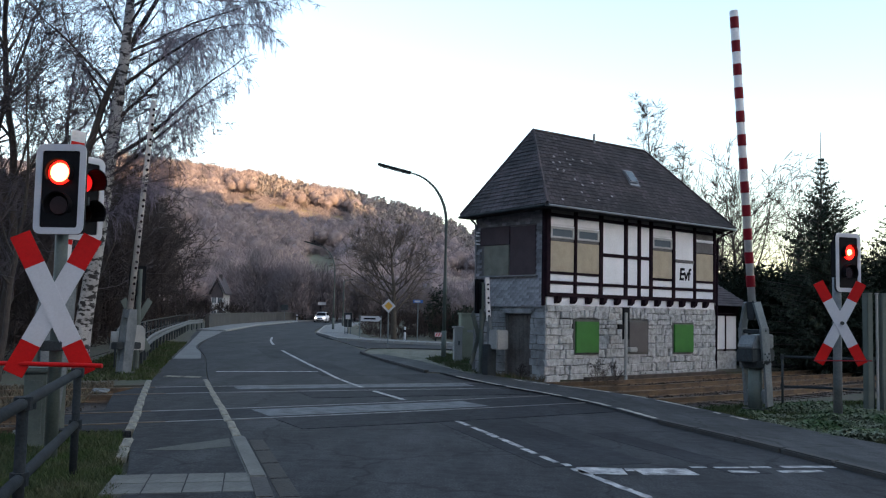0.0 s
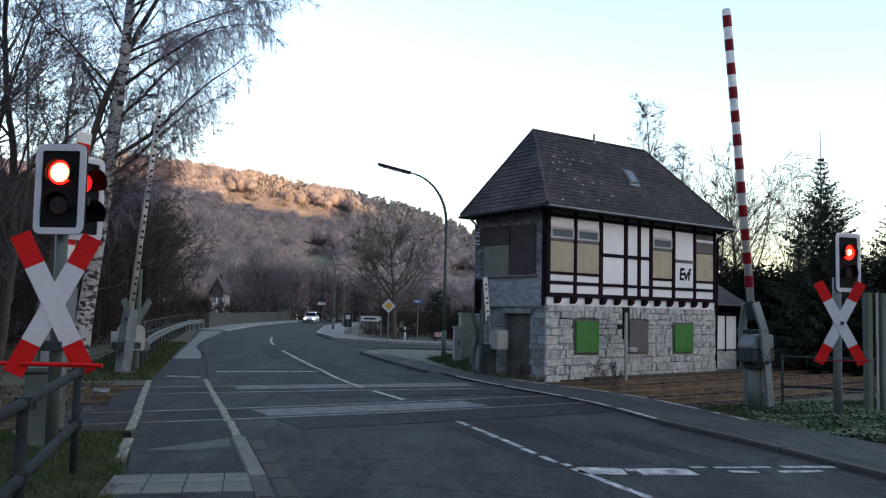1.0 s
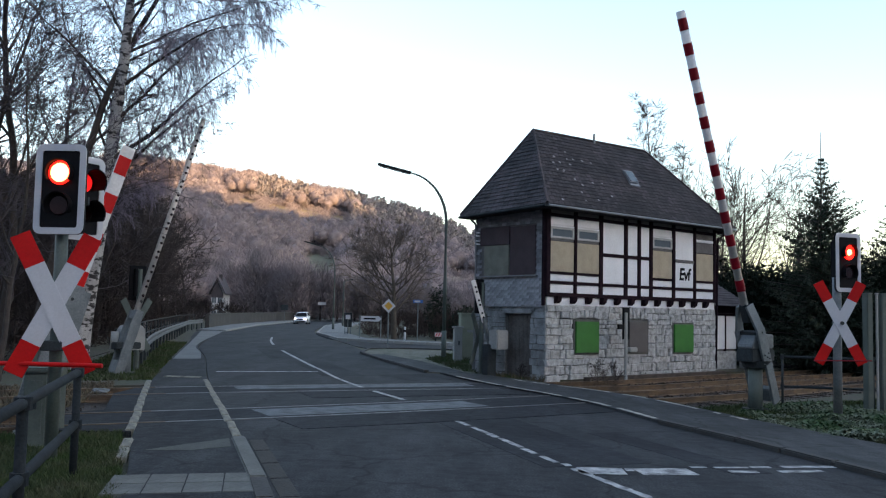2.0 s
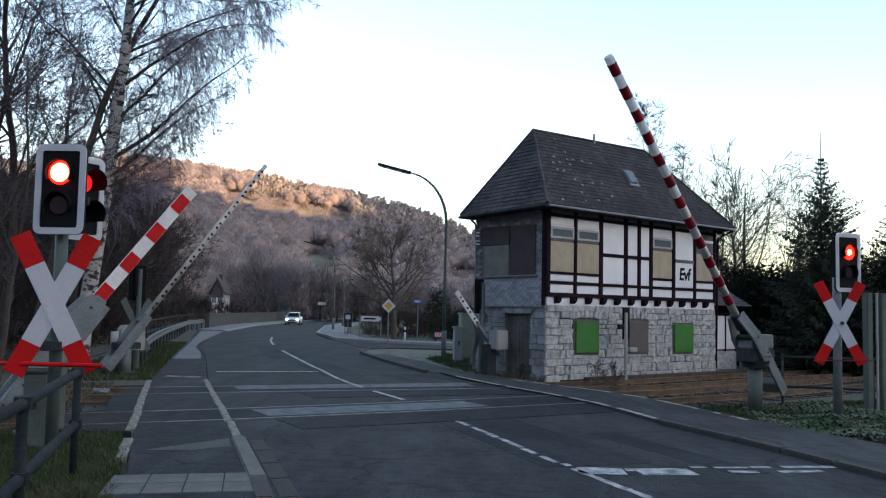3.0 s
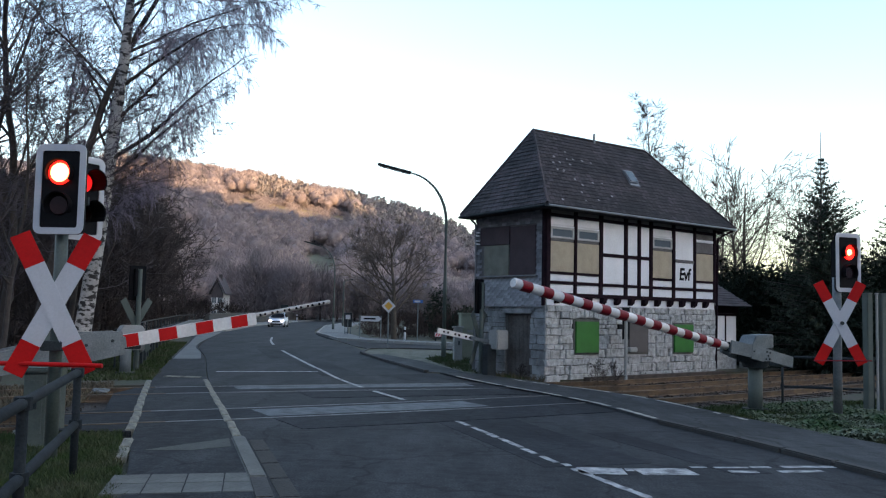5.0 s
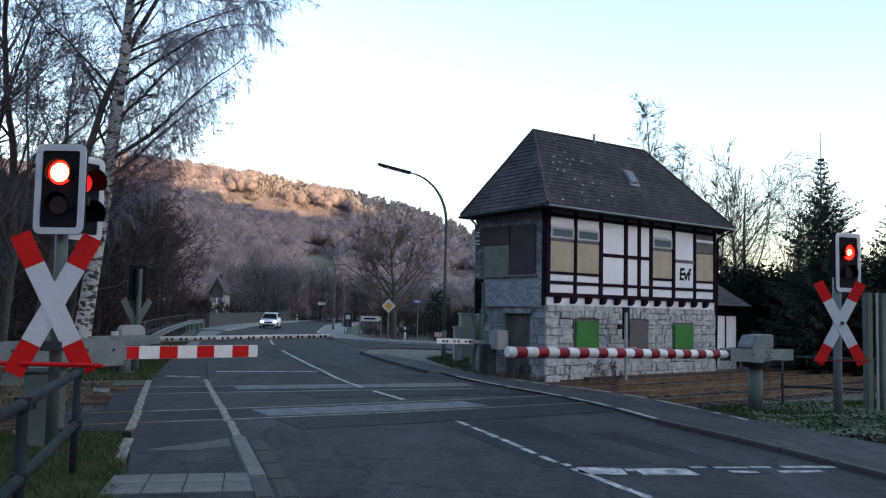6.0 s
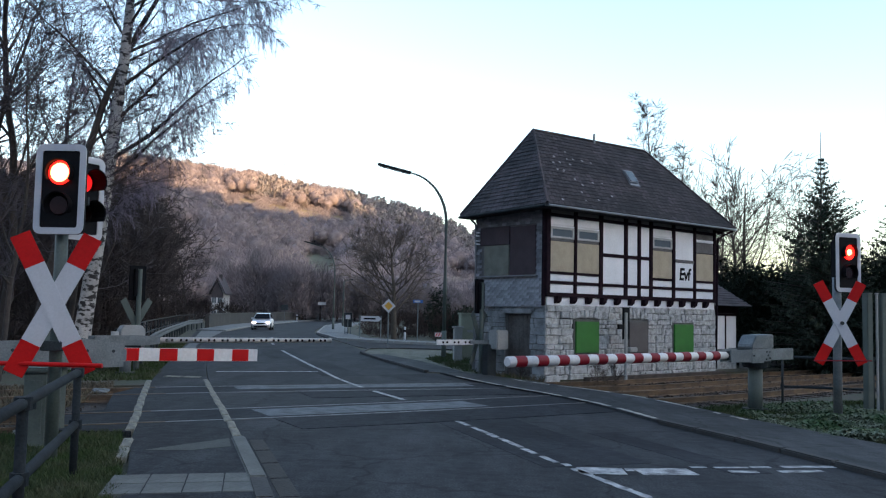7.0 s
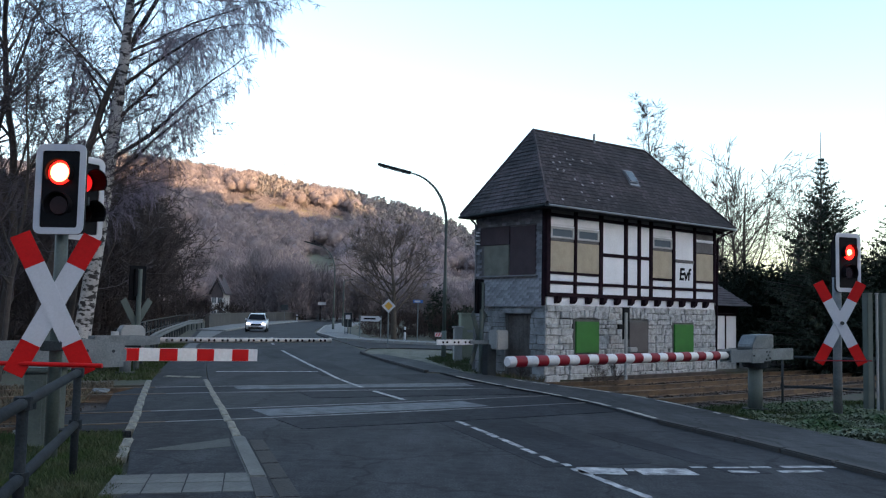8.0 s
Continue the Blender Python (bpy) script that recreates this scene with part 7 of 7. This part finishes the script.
def signal_back(x, y, z_top, rz, label):
    """A crossing signal for the other direction, seen from behind."""
    t = thing("level_crossing_signal", pose(x, y, 0, 0, 0, rz), label, "crossing signal", "crossing signals")
    part("pole", bar((0, -0.06, -0.1), (0, -0.06, z_top - 0.1), 0.07, None, 14), GREY_GREEN, t, "grey-green steel pole")
    part("contrast_board", cube(-0.30, 0.30, 0.02, 0.05, z_top - 1.02, z_top, bevel=0.015), BLACK, t, "black back of the signal head")
    part("housing", cube(-0.17, 0.17, -0.08, 0.02, z_top - 0.9, z_top - 0.1, bevel=0.02), BLACK, t)
    for s in (1, -1):
        part("cross_arm", cube(-0.11, 0.11, 0.02 + 0.015 * s, 0.035 + 0.015 * s, -0.9, 0.9, bevel=0.004, m=pose(0, 0, z_top - 1.75, 0, s * 33, 0)), GREY_GREEN, t, "grey-green back of the cross")


signal_back(-8.95, 25.6, 3.02, 58, "crossing signal with cross, seen from behind beside the guard rail")
signal_back(1.14, 25.95, 2.85, 62, "crossing signal with cross, seen from behind beside the signal box")


# ---- cabinets ----
def cabinet(x, y, w, d, h, rz, label, material, lid=True):
    t = thing("switch_cabinet", pose(x, y, 0, 0, 0, rz), label, "cabinet", "switch cabinets")
    part("body", cube(-w / 2, w / 2, -d / 2, d / 2, -0.1, h, bevel=0.02), material, t)
    if lid:
        part("lid", cube(-w / 2 - 0.05, w / 2 + 0.05, -d / 2 - 0.05, d / 2 + 0.05, h, h + 0.07, bevel=0.02), material, t)
    dr = part("door", cube(-w / 2 + 0.06, w / 2 - 0.06, -d / 2 - 0.02, -d / 2, 0.15, h - 0.1, bevel=0.006), material, t)
    part("handle", cube(w / 2 - 0.16, w / 2 - 0.12, -d / 2 - 0.05, -d / 2 - 0.02, h * 0.5, h * 0.5 + 0.16), GALV_DARK, dr)
    if w > 0.7:
        part("nameplate", cube(-0.2, 0.26, -d / 2 - 0.026, -d / 2 - 0.02, h * 0.62, h * 0.62 + 0.10), PALE_BOX, dr, "unreadable plate")
    return t


cabinet(1.12, 33.3, 0.85, 0.5, 1.76, 12, "olive-grey switch cabinet on the verge", OLIVE_BOX)
cabinet(0.62, 32.6, 0.30, 0.3, 1.25, 12, "narrow pale grey cabinet on the verge", PALE_BOX)
cabinet(-5.38, 11.75, 0.30, 0.3, 0.95, 12, "grey-green control cabinet behind the crossing signal", GREY_GREEN)


def track_signal():
    """Slim post with a dark plate in front of the signal box."""
    m = BX @ pose(2.66, -0.75, 0)
    t = thing("track_signal", m, "slim grey post with a dark plate and small box", "signal post")
    part("post", bar((0, 0, -0.15), (0, 0, 1.95), 0.05, 0.045, 10), PALE_BOX, t, "pale grey steel post")
    part("plate", cube(-0.04, 0.24, 0.05, 0.12, 1.15, 2.1, bevel=0.01), BLACK, t, "dark plate")
    part("bracket", cube(-0.28, -0.05, 0.02, 0.1, 1.45, 1.6), BLACK, t)
    part("box", cube(0.06, 0.42, -0.12, 0.1, 0.78, 0.92, bevel=0.02), PALE_BOX, t, "small pale box")


track_signal()


# ---- guard rail, handrail and wall towards the bridge ----
def guard_rail():
    line = smooth_line([(-8.9, 25.9), (-9.9, 29.5), (-11.3, 34.3), (-14.2, 45.5), (-17.6, 59.7), (-19.2, 66.3), (-20.15, 73.6)], 2.0)
    t = thing("guard_rail", pose(0, 0, 0), "galvanised steel guard rail along the footway", "guard rail")
    prof = [(0.0, 0.44), (0.05, 0.48), (0.05, 0.54), (0.0, 0.58), (0.0, 0.62), (0.05, 0.66), (0.05, 0.72), (0.0, 0.76), (-0.012, 0.76), (-0.012, 0.44)]
    bm = bmesh.new()
    rings = []
    for i, p in enumerate(line):
        d = (line[min(i + 1, len(line) - 1)] - line[max(i - 1, 0)]).normalized()
        s = Vector((d.y, -d.x))
        rings.append([bm.verts.new((p.x + s.x * a, p.y + s.y * a, b)) for a, b in prof])
    for a, b in zip(rings, rings[1:]):
        for k in range(len(prof)):
            bm.faces.new((a[k], a[(k + 1) % len(prof)], b[(k + 1) % len(prof)], b[k]))
    part("beam", bm, GUARD_STEEL, t, "galvanised corrugated beam")
    for p in line[::1]:
        part("post", cube(p.x - 0.11, p.x - 0.03, p.y - 0.05, p.y + 0.05, -0.1, 0.74), GALV_DARK, t)
    f = thing("fence", pose(0, 0, 0), "thin steel pedestrian fence behind the guard rail", "fence")
    back = offset_line(line, 0.7)
    for z in (0.60, 1.12):
        part("rail", pipe(bmesh.new(), [(p.x, p.y, z) for p in back], 0.03, 8), GALV_DARK, f)
    for p in back:
        part("post", bar((p.x, p.y, -0.1), (p.x, p.y, 1.12), 0.03, None, 8), GALV_DARK, f)


guard_rail()
WALL_DARK = mat("stained_concrete", (0.055, 0.054, 0.053), 0.9, 0.3, 1.0, 0.3)
wl = [Vector(p) for p in ((-19.7, 74.0), (-21.4, 88.5), (-22.2, 117), (-19.7, 151))]
wall_ob = structure(part("bridge_wall", ribbon(offset_line(wl, 0.35), wl, -0.3, 1.12), WALL_DARK), "dark stained parapet wall of the bridge", "wall")
part("coping", ribbon(offset_line(wl, 0.42), offset_line(wl, -0.06), 1.123, 1.22), WALL_DARK, wall_ob)


low = [U * q + NV * 18.3 for q in (29.8, 32.0, 34.2, 36.5)]
low_wall = structure(part("low_wall", ribbon(offset_line(low, 0.22), low, -0.3, 0.42), CONCRETE), "low pale concrete wall behind the tracks", "wall")
part("coping", ribbon(offset_line(low, 0.26), offset_line(low, -0.04), 0.424, 0.50), CONCRETE, low_wall)


# ---- mast on the hill ----
def hill_mast():
    x, y = -73.0, 392.0
    t = thing("radio_mast", pose(x, y, float(land(x, y))), "thin radio mast on the wooded crest", "mast")
    part("shaft", bar((0, 0, -1), (0, 0, 16.0), 0.16, 0.08, 6), GALV, t)
    for z in (9.0, 12.0, 15.0):
        part("antenna", cube(-0.5, 0.5, -0.05, 0.05, z, z + 0.15), GALV, t)


hill_mast()


# ---- far houses ----
def far_house(x, y, w, d, h, roof, rz, label):
    t = thing("house", pose(x, y, float(land(x, y)), 0, 0, rz), label, "house", "far houses")
    wall = bmesh.new()
    prism(wall, [(-w / 2, -0.5), (w / 2, -0.5), (w / 2, h), (0, h + roof), (-w / 2, h)], "y", 0, d)
    part("wall", wall, RENDERED, t, "white rendered wall")
    rf = bmesh.new()
    prism(rf, [(-w / 2 - 0.4, h - 0.35), (0, h + roof + 0.12), (w / 2 + 0.4, h - 0.35), (w / 2 + 0.4, h - 0.1), (0, h + roof + 0.4), (-w / 2 - 0.4, h - 0.1)], "y", -0.4, d + 0.3)
    part("roof", rf, TILE_RED, t, "dark roof")
    for zz in (h - 1.9, h - 4.6):
        for k in range(max(2, int(w / 1.3))):
            n = max(2, int(w / 1.3))
            xx = -w / 2 + w * (k + 0.5) / n
            wd = part("window", cube(xx - 0.34, xx + 0.34, -0.03, 0.02, zz, zz + 1.3), PANE, t, "dark window")
            part("frame", cube(xx - 0.03, xx + 0.03, -0.05, -0.03, zz, zz + 1.3), RENDERED, wd)
    gable = bmesh.new()
    prism(gable, [(-w / 2, h - 0.9), (w / 2, h - 0.9), (w / 2, h - 0.1), (0, h + roof - 0.1), (-w / 2, h - 0.1)], "y", -0.08, -0.012)
    part("gable_boarding", gable, TILE_RED, t, "dark boarded gable")
    part("chimney", cube(-0.3, 0.3, d * 0.4, d * 0.4 + 0.6, h + roof * 0.6, h + roof + 1.0), TILE_RED, t)


far_house(-40.8, 158, 2.1, 7, 4.4, 2.4, 4, "far white gabled house beyond the bridge")



def marker_board(x, y, rz):
    """Low striped warning board on two legs."""
    t = thing("marker_board", pose(x, y, 0.08, 0, 0, rz), "low red and white striped marker board beyond the side road", "marker board")
    for s in (-0.2, 0.2):
        part("leg", cube(s - 0.03, s + 0.03, -0.03, 0.03, -0.1, 0.5, bevel=0.005), GALV_DARK, t)
    board = part("board", cube(-0.28, 0.28, -0.055, -0.03, 0.25, 0.50, bevel=0.006), WHITE, t)
    for k in (-0.17, 0.0, 0.17):
        bm = cube(-0.035, 0.035, -0.060, -0.054, 0.27, 0.48)
        for v in bm.verts:
            v.co.x += k + (v.co.z - 0.375) * 0.5
        part("stripe", bm, RED, board, "red stripe")


marker_board(-0.15, 52.6, 25)


# ---- what moves ----
def swing(closing, rows):
    """Boom angles: closing is (open, closed) degrees; rows give seconds and the share still open."""
    return [(t, closing[1] + (closing[0] - closing[1]) * s) for t, s in rows]


SHARE = [(0.0, 1.0), (0.5, 1.0), (0.75, 0.994), (1.0, 0.973), (1.5, 0.919), (2.0, 0.815), (2.5, 0.690), (3.0, 0.572), (3.5, 0.448), (4.0, 0.322),
         (4.5, 0.211), (5.0, 0.118), (5.4, 0.062), (5.8, 0.030), (6.0, 0.0145), (6.5, 0.0025), (7.0, 0.0), (8.0, 0.0)]


# the two booms on the footway side close a little later
LATE = {1.0: 0.8, 1.5: 1.8, 2.0: 2.8, 2.5: 3.3, 3.0: 3.4, 3.5: 2.8, 4.0: 2.1, 4.5: 1.1, 5.0: 0.5, 5.4: 0.2}


def motions():
    for (b, boom, z), ends, late in ((BARRIER_NEAR, (83.8, 0.0), 0), (BARRIER_LEFT, (86.0, -1.3), 1), (BARRIER_FAR, (86.0, -0.5), 1), (BARRIER_SMALL, (86.0, 0.0), 0)):
        walk(boom, [(t, pose(0, 0, z, 0, -a - late * LATE.get(t, 0.0), 0)) for t, a in swing(ends, SHARE)])
    walk(CAR, [(r[0], car_pose(i)) for i, r in enumerate(CAR_ROWS)])


motions()
